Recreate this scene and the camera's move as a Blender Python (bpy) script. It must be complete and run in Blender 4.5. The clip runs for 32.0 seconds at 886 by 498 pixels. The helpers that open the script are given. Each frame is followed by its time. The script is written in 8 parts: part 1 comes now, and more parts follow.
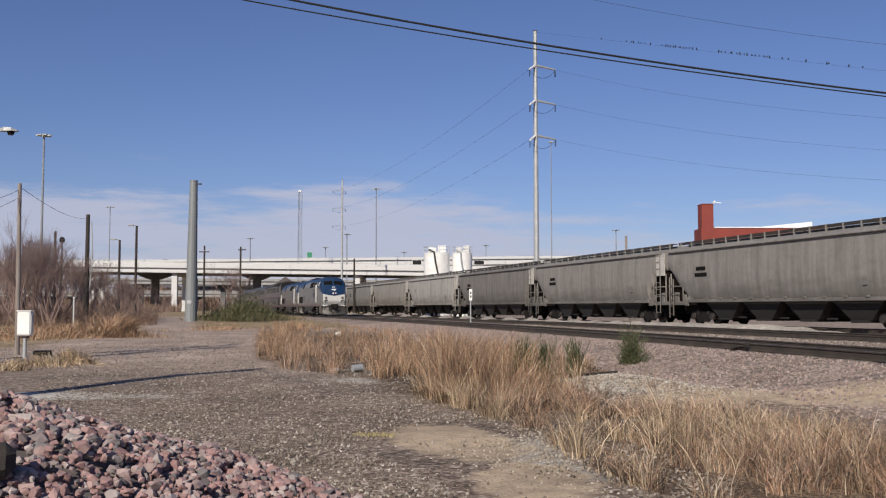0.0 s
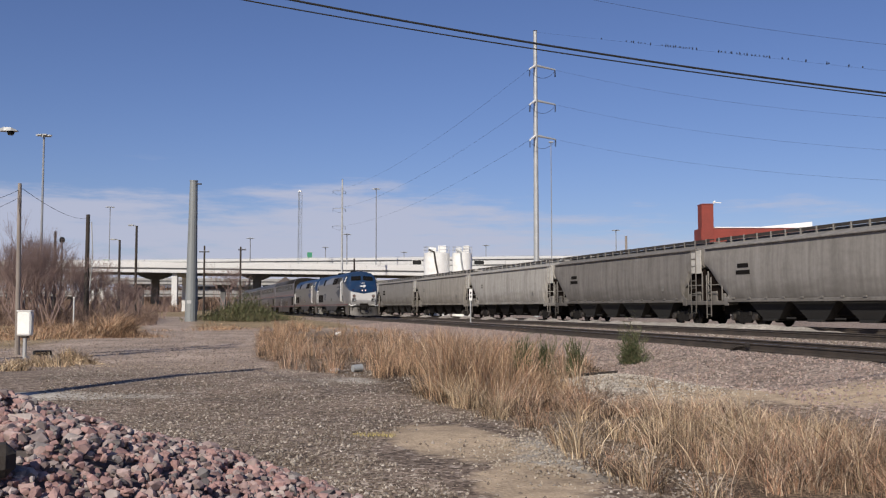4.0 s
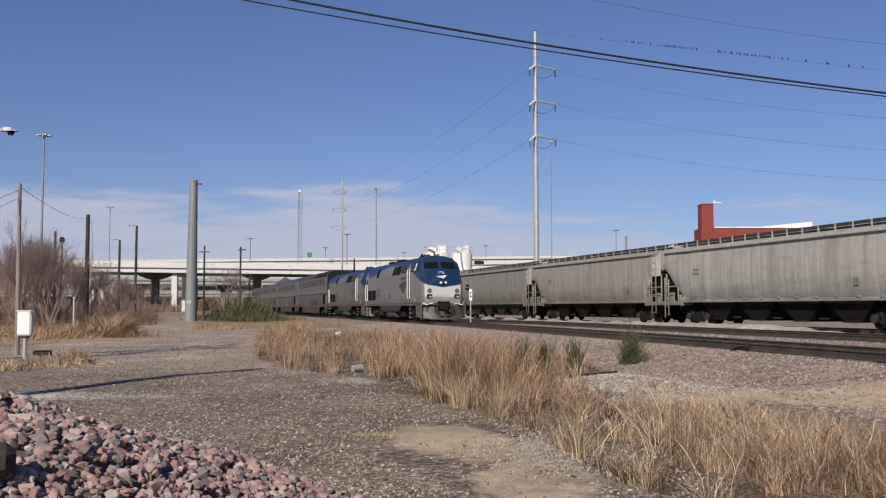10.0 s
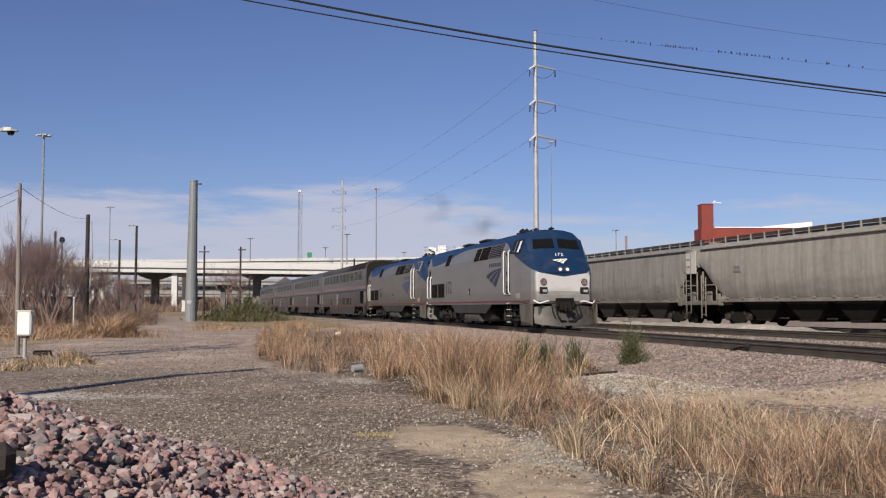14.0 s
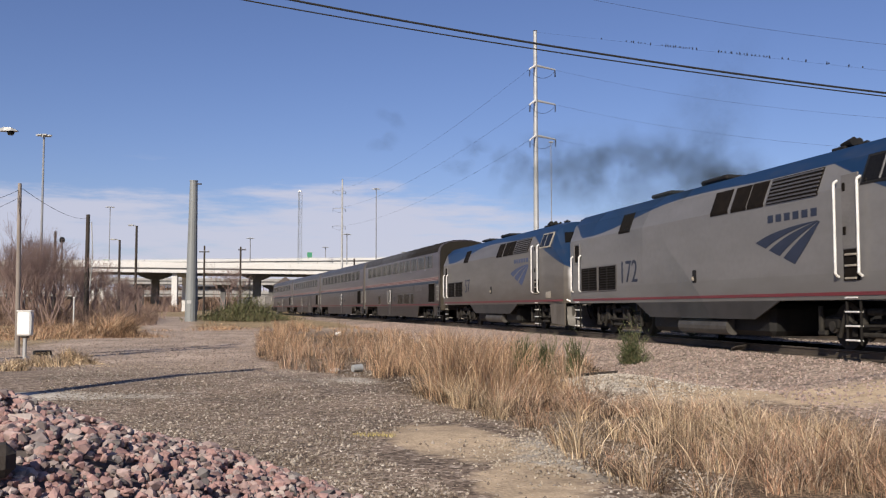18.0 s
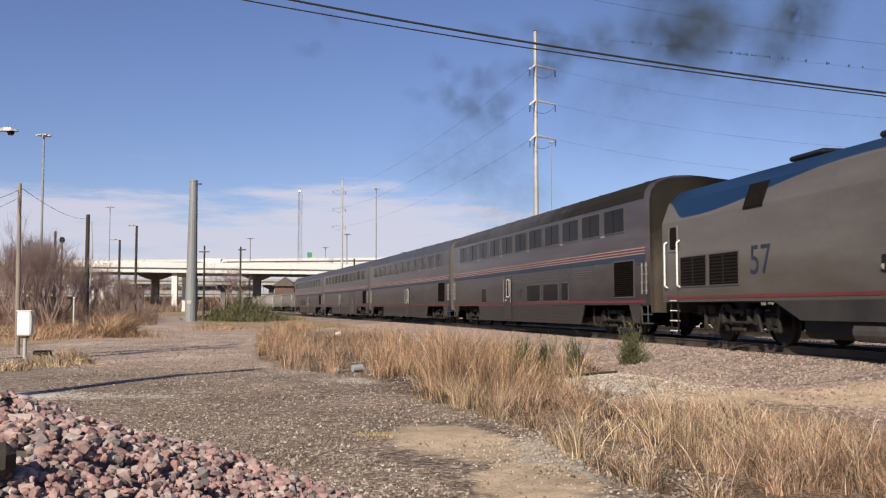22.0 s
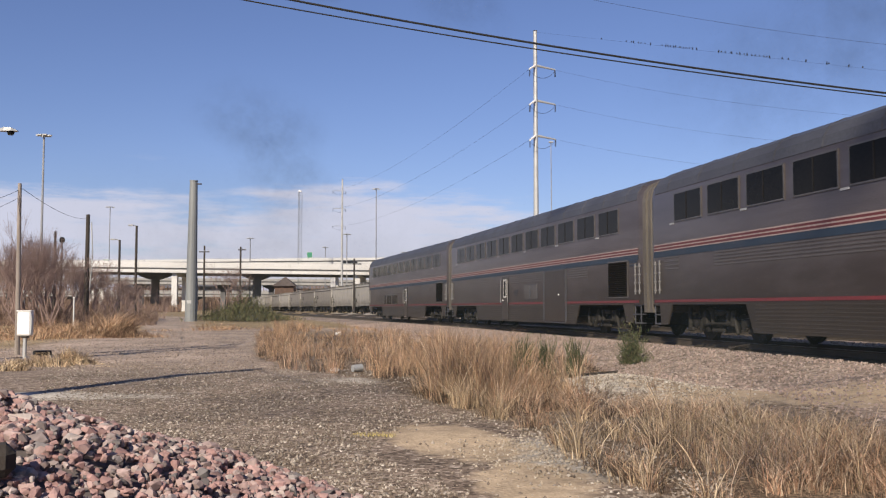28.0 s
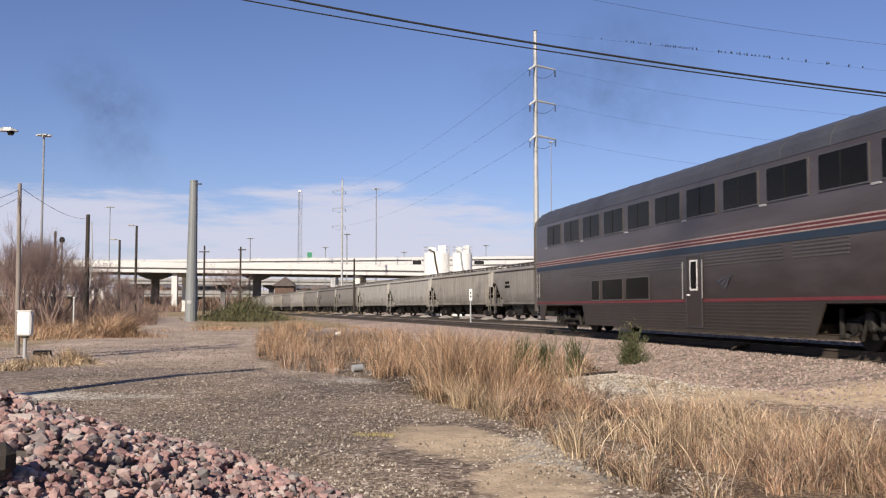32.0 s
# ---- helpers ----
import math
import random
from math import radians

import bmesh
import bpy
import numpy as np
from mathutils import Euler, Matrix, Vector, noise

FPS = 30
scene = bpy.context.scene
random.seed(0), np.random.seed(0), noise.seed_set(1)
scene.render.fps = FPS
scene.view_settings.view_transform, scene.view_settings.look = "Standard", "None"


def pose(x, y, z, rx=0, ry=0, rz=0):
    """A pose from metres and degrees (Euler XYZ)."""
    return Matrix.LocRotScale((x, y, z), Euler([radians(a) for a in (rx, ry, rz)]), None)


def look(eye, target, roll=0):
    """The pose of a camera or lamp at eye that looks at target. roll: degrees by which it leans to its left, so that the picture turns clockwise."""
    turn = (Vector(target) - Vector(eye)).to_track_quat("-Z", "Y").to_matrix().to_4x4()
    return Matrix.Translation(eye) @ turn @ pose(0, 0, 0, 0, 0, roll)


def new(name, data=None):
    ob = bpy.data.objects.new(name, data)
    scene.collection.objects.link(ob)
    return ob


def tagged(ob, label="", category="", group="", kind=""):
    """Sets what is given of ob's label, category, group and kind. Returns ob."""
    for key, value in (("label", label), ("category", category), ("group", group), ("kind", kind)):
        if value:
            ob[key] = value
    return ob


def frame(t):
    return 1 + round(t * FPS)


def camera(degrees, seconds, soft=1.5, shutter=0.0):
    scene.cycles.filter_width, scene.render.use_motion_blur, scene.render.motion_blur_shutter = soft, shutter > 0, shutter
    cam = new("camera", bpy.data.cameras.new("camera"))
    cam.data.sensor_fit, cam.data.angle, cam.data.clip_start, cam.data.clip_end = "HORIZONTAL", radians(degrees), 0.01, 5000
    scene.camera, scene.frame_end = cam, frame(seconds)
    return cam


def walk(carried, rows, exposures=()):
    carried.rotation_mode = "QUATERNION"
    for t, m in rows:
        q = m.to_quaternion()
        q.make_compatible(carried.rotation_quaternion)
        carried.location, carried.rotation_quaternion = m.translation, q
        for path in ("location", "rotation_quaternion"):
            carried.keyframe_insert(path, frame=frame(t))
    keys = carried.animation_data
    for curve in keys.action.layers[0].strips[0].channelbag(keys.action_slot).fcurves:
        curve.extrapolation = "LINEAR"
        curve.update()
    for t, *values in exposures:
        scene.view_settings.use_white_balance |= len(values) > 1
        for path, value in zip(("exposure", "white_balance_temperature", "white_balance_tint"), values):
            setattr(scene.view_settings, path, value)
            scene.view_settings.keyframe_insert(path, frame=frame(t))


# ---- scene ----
cam = camera(49.93, 32.0, soft=1.2, shutter=0.15)
EYE = 1.5
CAM = pose(0, 0, EYE, 90 + 3.53, 0.0, 0)
walk(cam, [(0, CAM), (32, CAM)], [(0, 0.05, 6450, 10), (9, 0.05, 6450, 10), (14, 0.13, 6600, 10), (17, 0.26, 6700, 10), (20, 0.38, 6900, 11), (23, 0.44, 7000, 11), (32, 0.45, 6850, 11)])

# ---- light ----
SUN_EL, SUN_AZ = 31.0, 20.0      # the sun stands behind the camera, to its left
sun_dir = Vector((-math.sin(radians(SUN_AZ)) * math.cos(radians(SUN_EL)), -math.cos(radians(SUN_AZ)) * math.cos(radians(SUN_EL)), math.sin(radians(SUN_EL))))
sun = new("sun", bpy.data.lights.new("sun", "SUN"))
sun.data.energy, sun.data.angle, sun.data.color = 4.6, radians(0.53), (1.0, 0.91, 0.775)
sun.matrix_world = look(sun_dir * 200, (0, 0, 0))


def build_sky():
    world = bpy.data.worlds.new("sky")
    scene.world = world
    world.use_nodes = True
    nt = world.node_tree
    nt.nodes.clear()
    N, L = nt.nodes.new, nt.links.new
    out, bg, mix = N("ShaderNodeOutputWorld"), N("ShaderNodeBackground"), N("ShaderNodeMix")
    sky = N("ShaderNodeTexSky")
    sky.sky_type, sky.sun_disc = "NISHITA", False
    sky.sun_elevation, sky.sun_rotation = radians(SUN_EL), radians(180 + SUN_AZ)
    sky.air_density, sky.dust_density, sky.ozone_density, sky.altitude = 1.0, 0.3, 5.0, 150
    bg.inputs["Strength"].default_value = 0.065
    tc, sep = N("ShaderNodeTexCoord"), N("ShaderNodeSeparateXYZ")
    L(tc.outputs["Generated"], sep.inputs[0])
    mp = N("ShaderNodeMapping")
    mp.inputs["Scale"].default_value = (4.0, 4.0, 30.0)
    L(tc.outputs["Generated"], mp.inputs[0])
    nz = N("ShaderNodeTexNoise")
    nz.inputs["Scale"].default_value, nz.inputs["Detail"].default_value, nz.inputs["Roughness"].default_value = 1.5, 9, 0.62
    L(mp.outputs[0], nz.inputs["Vector"])
    # a bank of thin cloud low over the horizon, thinner to the right
    up = N("ShaderNodeMapRange")
    up.interpolation_type = "SMOOTHSTEP"
    up.inputs[1].default_value, up.inputs[2].default_value, up.inputs[3].default_value, up.inputs[4].default_value = 0.075, 0.17, 1.0, -1.0
    L(sep.outputs["Z"], up.inputs[0])
    side = N("ShaderNodeMapRange")
    side.inputs[1].default_value, side.inputs[2].default_value, side.inputs[3].default_value, side.inputs[4].default_value = -0.05, 0.25, 0.18, -0.7
    L(sep.outputs["X"], side.inputs[0])
    s1, s2, s3 = N("ShaderNodeMath"), N("ShaderNodeMath"), N("ShaderNodeMapRange")
    s1.operation = s2.operation = "ADD"
    wisp = N("ShaderNodeMapRange")
    wisp.inputs[1].default_value, wisp.inputs[2].default_value, wisp.inputs[3].default_value, wisp.inputs[4].default_value = 0.34, 0.66, -0.25, 1.2
    L(nz.outputs["Fac"], wisp.inputs[0])
    L(up.outputs[0], s1.inputs[0]); L(wisp.outputs[0], s1.inputs[1])
    L(s1.outputs[0], s2.inputs[0]); L(side.outputs[0], s2.inputs[1])
    s3.interpolation_type = "SMOOTHSTEP"
    s3.inputs[1].default_value, s3.inputs[2].default_value, s3.inputs[3].default_value, s3.inputs[4].default_value = 0.45, 1.6, 0.0, 0.86
    L(s2.outputs[0], s3.inputs[0])
    mix.data_type = "RGBA"
    L(s3.outputs[0], mix.inputs["Factor"])
    tint = N("ShaderNodeMix")
    tint.data_type, tint.blend_type = "RGBA", "MULTIPLY"
    tint.inputs["Factor"].default_value = 1.0
    tint.inputs["B"].default_value = (1.06, 0.97, 1.18, 1)
    L(sky.outputs[0], tint.inputs["A"])
    L(tint.outputs["Result"], mix.inputs["A"])
    mix.inputs["B"].default_value = (7.2, 7.5, 9.3, 1)
    L(mix.outputs["Result"], bg.inputs["Color"])
    L(bg.outputs[0], out.inputs[0])


build_sky()


# ---- materials ----
def rgb(*c):
    return (*c, 1.0)


def mat(name, colour, rough=0.7, metal=0.0, second=None, scale=2.0, amount=0.5, grain=40.0, bump=0.15, streak=None, spec=0.5, rand=0.0, mottle=0.18):
    """A node material: base colour, blotches of a second colour at one scale, grain at a finer one, bump."""
    m = bpy.data.materials.new(name)
    m.use_nodes = True
    nt = m.node_tree
    N, L = nt.nodes.new, nt.links.new
    b = nt.nodes["Principled BSDF"]
    b.inputs["Roughness"].default_value, b.inputs["Metallic"].default_value = rough, metal
    b.inputs["Specular IOR Level"].default_value = spec
    tc = N("ShaderNodeTexCoord")
    mp = N("ShaderNodeMapping")
    if streak:
        mp.inputs["Scale"].default_value = streak
    L(tc.outputs["Object"], mp.inputs[0])
    n1, n2 = N("ShaderNodeTexNoise"), N("ShaderNodeTexNoise")
    n1.inputs["Scale"].default_value, n1.inputs["Detail"].default_value = scale, 5
    n2.inputs["Scale"].default_value, n2.inputs["Detail"].default_value = grain, 3
    L(mp.outputs[0], n1.inputs["Vector"])
    L(tc.outputs["Object"], n2.inputs["Vector"])
    r1 = N("ShaderNodeMapRange")
    r1.inputs[1].default_value, r1.inputs[2].default_value, r1.inputs[4].default_value = 0.35, 0.68, amount
    L(n1.outputs["Fac"], r1.inputs[0])
    mix = N("ShaderNodeMix")
    mix.data_type = "RGBA"
    mix.inputs["A"].default_value = rgb(*colour)
    mix.inputs["B"].default_value = rgb(*(second or [c * 0.6 for c in colour]))
    L(r1.outputs[0], mix.inputs["Factor"])
    hsv = N("ShaderNodeHueSaturation")
    r2 = N("ShaderNodeMapRange")
    r2.inputs[1].default_value, r2.inputs[2].default_value, r2.inputs[3].default_value, r2.inputs[4].default_value = 0.3, 0.7, 1 - mottle, 1 + mottle
    L(n2.outputs["Fac"], r2.inputs[0])
    val = r2.outputs[0]
    if rand:
        oi, rr, mu = N("ShaderNodeObjectInfo"), N("ShaderNodeMapRange"), N("ShaderNodeMath")
        rr.inputs[3].default_value, rr.inputs[4].default_value = 1 - rand, 1 + rand
        L(oi.outputs["Random"], rr.inputs[0])
        mu.operation = "MULTIPLY"
        L(val, mu.inputs[0]); L(rr.outputs[0], mu.inputs[1])
        val = mu.outputs[0]
    L(val, hsv.inputs["Value"])
    L(mix.outputs["Result"], hsv.inputs["Color"])
    L(hsv.outputs[0], b.inputs["Base Color"])
    if bump:
        bp = N("ShaderNodeBump")
        bp.inputs["Strength"].default_value, bp.inputs["Distance"].default_value = bump, 0.02
        L(n2.outputs["Fac"], bp.inputs["Height"])
        L(bp.outputs[0], b.inputs["Normal"])
    return m


def island_mat(name, stops, rough=0.85, bump=0.2, grain=30.0):
    """A material whose colour differs from island to island of a mesh."""
    m = mat(name, stops[0], rough, bump=bump, grain=grain)
    nt = m.node_tree
    geo, ramp = nt.nodes.new("ShaderNodeNewGeometry"), nt.nodes.new("ShaderNodeValToRGB")
    el = ramp.color_ramp.elements
    while len(el) < len(stops):
        el.new(0.5)
    for i, c in enumerate(stops):
        el[i].position, el[i].color = i / (len(stops) - 1), rgb(*c)
    nt.links.new(geo.outputs["Random Per Island"], ramp.inputs[0])
    hsv = next(n for n in nt.nodes if n.type == "HUE_SAT")
    nt.links.new(ramp.outputs[0], hsv.inputs["Color"])
    return m


def random_mat(name, stops, rough=0.85, bump=0.2, grain=30.0):
    """The same, from object to object."""
    m = island_mat(name, stops, rough, bump, grain)
    nt = m.node_tree
    ramp = next(n for n in nt.nodes if n.type == "VALTORGB")
    oi = nt.nodes.new("ShaderNodeObjectInfo")
    nt.links.new(oi.outputs["Random"], ramp.inputs[0])
    return m


STEEL_DARK = mat("dark_steel", (0.035, 0.032, 0.03), 0.7, 0.2, (0.09, 0.065, 0.045), 3)
BLACK = mat("black_paint", (0.011, 0.011, 0.0115), 0.65, 0, (0.022, 0.02, 0.018), 4, spec=0.2)
GALV = mat("galvanised_steel", (0.42, 0.43, 0.43), 0.55, 0.35, (0.3, 0.31, 0.32), 0.8, 0.6)
POLE_GREY = mat("weathered_steel_pole", (0.21, 0.225, 0.23), 0.6, 0.1, (0.15, 0.162, 0.168), 1.2, 0.7, streak=(1, 1, 0.15))
WOOD_POLE = mat("weathered_pole_wood", (0.27, 0.235, 0.21), 0.9, 0, (0.17, 0.145, 0.128), 3, 0.8, 30, 0.4, (3, 3, 0.3))
WOOD_DARK = mat("creosoted_wood", (0.045, 0.036, 0.03), 0.9, 0, (0.02, 0.017, 0.015), 3, 0.8, 30, 0.4, (3, 3, 0.3))
WHITE = mat("white_paint", (0.8, 0.8, 0.78), 0.5, 0, (0.6, 0.58, 0.54), 1.5, 0.5)
CONCRETE = mat("white_concrete", (0.58, 0.58, 0.575), 0.85, 0, (0.47, 0.465, 0.455), 0.3, 0.5, 6, 0.1, (0.2, 1, 1))
CONC_GREY = mat("grey_concrete", (0.34, 0.335, 0.325), 0.9, 0, (0.24, 0.235, 0.23), 0.4, 0.7, 6)
# the bridge concrete again, darkened: shade under the decks is in the colour
CONC_SHADE = mat("shaded_concrete", (0.13, 0.13, 0.135), 0.9, 0, (0.07, 0.07, 0.072), 0.3, 0.7, 6)
GLASS = mat("dark_glass", (0.008, 0.008, 0.0082), 0.14, 0, (0.014, 0.0135, 0.013), 1, 0.5, 20, 0.0, spec=0.06)
CABLE = mat("black_cable", (0.012, 0.012, 0.012), 0.7, bump=0)
RUST = mat("rusty_rail", (0.085, 0.068, 0.054), 0.75, 0.3, (0.04, 0.034, 0.03), 2, 0.7, 30, 0.3)
RAILTOP = mat("worn_rail_head", (0.35, 0.34, 0.33), 0.35, 0.9, (0.2, 0.18, 0.16), 2, 0.5)
TIE = mat("weathered_tie", (0.14, 0.115, 0.095), 0.95, 0, (0.06, 0.05, 0.043), 4, 0.8, 30, 0.5, rand=0.3)


# ---- mesh helpers ----
class Build:
    """Gathers vertices and faces of one mesh."""

    def __init__(self):
        self.v, self.f = [], []

    def add(self, verts, faces):
        k = len(self.v)
        self.v.extend(tuple(p) for p in verts)
        self.f.extend(tuple(k + i for i in f) for f in faces)
        return self

    def box(self, c, s, bevel=0.0, m=None):
        """A box about c of size s; with bevel, its twelve edges are chamfered."""
        hx, hy, hz = s[0] / 2, s[1] / 2, s[2] / 2
        if bevel <= 0:
            vs = [Vector((x * hx, y * hy, z * hz)) for x in (-1, 1) for y in (-1, 1) for z in (-1, 1)]
            fs = [(0, 1, 3, 2), (4, 6, 7, 5), (0, 4, 5, 1), (2, 3, 7, 6), (0, 2, 6, 4), (1, 5, 7, 3)]
        else:
            b = min(bevel, hx * 0.9, hy * 0.9, hz * 0.9)
            vs, idx = [], {}
            for x in (-1, 1):
                for y in (-1, 1):
                    for z in (-1, 1):
                        for ax in range(3):
                            p = [x * (hx - b), y * (hy - b), z * (hz - b)]
                            p[ax] = (x * hx, y * hy, z * hz)[ax]
                            idx[x, y, z, ax] = len(vs)
                            vs.append(Vector(p))
            fs = []
            for ax in range(3):
                o1, o2 = [a for a in range(3) if a != ax]
                for sg in (-1, 1):
                    q = []
                    for a, c2 in ((-1, -1), (1, -1), (1, 1), (-1, 1)):
                        k = [0, 0, 0]
                        k[ax], k[o1], k[o2] = sg, a, c2
                        q.append(idx[(*k, ax)])
                    fs.append(tuple(q) if (sg > 0) != (ax == 1) else tuple(q[::-1]))
                for a in (-1, 1):
                    for c2 in (-1, 1):
                        k0, k1 = [0, 0, 0], [0, 0, 0]
                        k0[ax], k0[o1], k0[o2] = -1, a, c2
                        k1[ax], k1[o1], k1[o2] = 1, a, c2
                        fs.append((idx[(*k0, o1)], idx[(*k1, o1)], idx[(*k1, o2)], idx[(*k0, o2)]))
            for x in (-1, 1):
                for y in (-1, 1):
                    for z in (-1, 1):
                        fs.append((idx[x, y, z, 0], idx[x, y, z, 1], idx[x, y, z, 2]))
        vs = [(m @ p if m else p) + Vector(c) for p in vs]
        return self.add(vs, fs)

    def cyl(self, p0, p1, r0, r1=None, n=10, caps=True):
        p0, p1 = Vector(p0), Vector(p1)
        r1 = r0 if r1 is None else r1
        w = (p1 - p0).normalized()
        u = w.orthogonal().normalized()
        t = w.cross(u)
        ring = [u * math.cos(a) + t * math.sin(a) for a in (2 * math.pi * i / n for i in range(n))]
        vs = [p0 + r * r0 for r in ring] + [p1 + r * r1 for r in ring]
        fs = [(i, (i + 1) % n, n + (i + 1) % n, n + i) for i in range(n)]
        if caps:
            fs += [tuple(range(n - 1, -1, -1)), tuple(range(n, 2 * n))]
        return self.add(vs, fs)

    def tube(self, pts, r, n=6):
        for a, b in zip(pts, pts[1:]):
            self.cyl(a, b, r, r, n, False)
        return self

    def loft(self, rings, closed=True, caps=True):
        """Rings of equally many points, joined; closed: each ring is a loop."""
        n, vs, fs = len(rings[0]), [p for r in rings for p in r], []
        for i in range(len(rings) - 1):
            for j in range(n if closed else n - 1):
                k = (j + 1) % n
                fs.append((i * n + j, i * n + k, (i + 1) * n + k, (i + 1) * n + j))
        if caps and closed:
            fs += [tuple(range(n - 1, -1, -1)), tuple(range((len(rings) - 1) * n, len(rings) * n))]
        return self.add(vs, fs)

    def prism(self, profile, x0, x1, axis=0):
        """A profile (two coordinates in the plane across axis), drawn from x0 to x1 along it."""
        def put(x, a, b):
            return ((x, a, b), (a, x, b), (a, b, x))[axis]
        return self.loft([[put(x0, *p) for p in profile], [put(x1, *p) for p in profile]])

    def mesh(self, name, material, smooth=False):
        me = bpy.data.meshes.new(name)
        me.from_pydata(self.v, [], self.f)
        bm = bmesh.new()
        bm.from_mesh(me)
        bmesh.ops.recalc_face_normals(bm, faces=bm.faces[:])
        bm.to_mesh(me)
        bm.free()
        for mt in (material if isinstance(material, (list, tuple)) else [material]):
            me.materials.append(mt)
        if smooth:
            me.shade_smooth()
            me.set_sharp_from_angle(angle=radians(22))
        return me


def part(name, shape, material, parent, label="", at=None, smooth=False):
    """Links a shape (a Build or a mesh) as one mesh object under a thing or a part."""
    me = shape.mesh(name, material, smooth) if isinstance(shape, Build) else shape
    ob = new(name, me)
    ob.parent = parent
    if at is not None:
        ob.matrix_basis = at
    if label:
        tagged(ob, label)
    return ob


def thing(name, label, category, at=None, group="", kind="", shape=None, material=None, smooth=False):
    me = None if shape is None else (shape.mesh(name, material, smooth) if isinstance(shape, Build) else shape)
    ob = new(name, me)
    if at is not None:
        ob.matrix_basis = at
    return tagged(ob, label, category, group, kind)


def raw_mesh(name, verts, faces, material, smooth=False):
    """A mesh from numpy arrays: verts (n, 3), faces (m, 3 or 4)."""
    me = bpy.data.meshes.new(name)
    k = faces.shape[1]
    me.vertices.add(len(verts))
    me.vertices.foreach_set("co", np.asarray(verts, np.float32).ravel())
    me.loops.add(faces.size)
    me.loops.foreach_set("vertex_index", faces.astype(np.int32).ravel())
    me.polygons.add(len(faces))
    me.polygons.foreach_set("loop_start", np.arange(0, faces.size, k, dtype=np.int32))
    me.update(calc_edges=True)
    me.validate()
    me.materials.append(material)
    if smooth:
        me.shade_smooth()
    else:
        me.shade_flat()
    return me


# ---- tracks: the near one bends and runs out straight, the far one is straight ----
RAIL = EYE - 0.892
NEAR_D, NEAR_PSI = 13.10, 0.1564            # distance and heading at its nearest point
CURVE, EASE_IN, EASE_OUT = 0.0013, (-40.96, 19.04), (50.0, 110.0)


def bend_table():
    """Places and headings along the near track, every half metre."""
    ds = 0.5
    s = np.arange(-200.0, 700.0, ds)
    bend = CURVE * np.clip((s - EASE_IN[0]) / (EASE_IN[1] - EASE_IN[0]), 0, 1) * np.clip((EASE_OUT[1] - s) / (EASE_OUT[1] - EASE_OUT[0]), 0, 1)
    h = np.cumsum(bend) * ds + NEAR_PSI
    x, y = np.cumsum(-np.sin(h)) * ds, np.cumsum(np.cos(h)) * ds
    k = int(np.argmin(np.abs(s)))
    off = CURVE * 40.96 ** 3 / (6 * 60)      # the bend has begun before the nearest point
    x0 = (NEAR_D - off) * math.cos(NEAR_PSI)
    y0 = (NEAR_D - off) * math.sin(NEAR_PSI)
    return s, x - x[k] + x0, y - y[k] + y0, h


BEND_S, BEND_X, BEND_Y, BEND_H = bend_table()


def near_track(s, off=0.0):
    """A point of the near track s metres along it (away from the camera) and the unit vectors along it and to the camera's side."""
    u = (s - BEND_S[0]) / 0.5
    i = min(max(int(u), 0), len(BEND_S) - 2)
    w = u - i
    x, y, h = (float(q[i] + (q[i + 1] - q[i]) * w) for q in (BEND_X, BEND_Y, BEND_H))
    along, side = Vector((-math.sin(h), math.cos(h))), Vector((-math.cos(h), -math.sin(h)))
    return Vector((x, y)) + side * off, along, side


FAR_D, FAR_PSI = 27.94, math.atan(484 / 1684)


def far_track(s, off=0.0):
    d, n = Vector((-math.sin(FAR_PSI), math.cos(FAR_PSI))), Vector((-math.cos(FAR_PSI), -math.sin(FAR_PSI)))
    return -n * (FAR_D - off) + d * s, d, n


def mid_track(s, off=0.0):
    """The track between the two: it keeps between them."""
    a, da, na = near_track(s)
    b, db, nb = far_track(s)
    w = 0.56
    d = (da * (1 - w) + db * w).normalized()
    n = Vector((-d.y, d.x))
    return a * (1 - w) + b * w + n * off, d, n


def on_track(track, s, half):
    """The pose of a vehicle whose middle is s along a track and whose bogies stand half ahead and behind; it faces the camera."""
    a, b = track(s - half)[0], track(s + half)[0]
    mid, d = (a + b) / 2, (a - b).normalized()
    return Matrix.Translation((mid.x, mid.y, RAIL)) @ Matrix.Rotation(math.atan2(d.y, d.x), 4, "Z")


def train_at(t):
    """How far along the near track the front of the passenger train stands at t seconds."""
    u = (t - 16) / 16
    return 25.8123 - 98.3311 * u - 26.7578 * u ** 2 - 9.4794 * u ** 3 - 0.0531 * u ** 4 + 1.5492 * u ** 5


HOPPER_LEN = 19.75


def freight_at(t):
    """How far along the far track the first coupling of the freight train stands."""
    return 47.05 - 5.875 * t


def ray_place(x, y, dist):
    """Used for the far things: the place dist metres ahead in the direction given by picture-plane numbers x, y."""
    p = radians(3.53)
    f = 1684.1
    a, b = (x - 784) / f, (441 - y) / f
    fw, up = Vector((0, math.cos(p), math.sin(p))), Vector((0, -math.sin(p), math.cos(p)))
    v = fw + Vector((1, 0, 0)) * a + up * b
    return Vector((0, 0, EYE)) + v * (dist / v.y)


# ---- ground ----
def smooth(a, b, x):
    t = np.clip((x - a) / (b - a), 0, 1)
    return t * t * (3 - 2 * t)


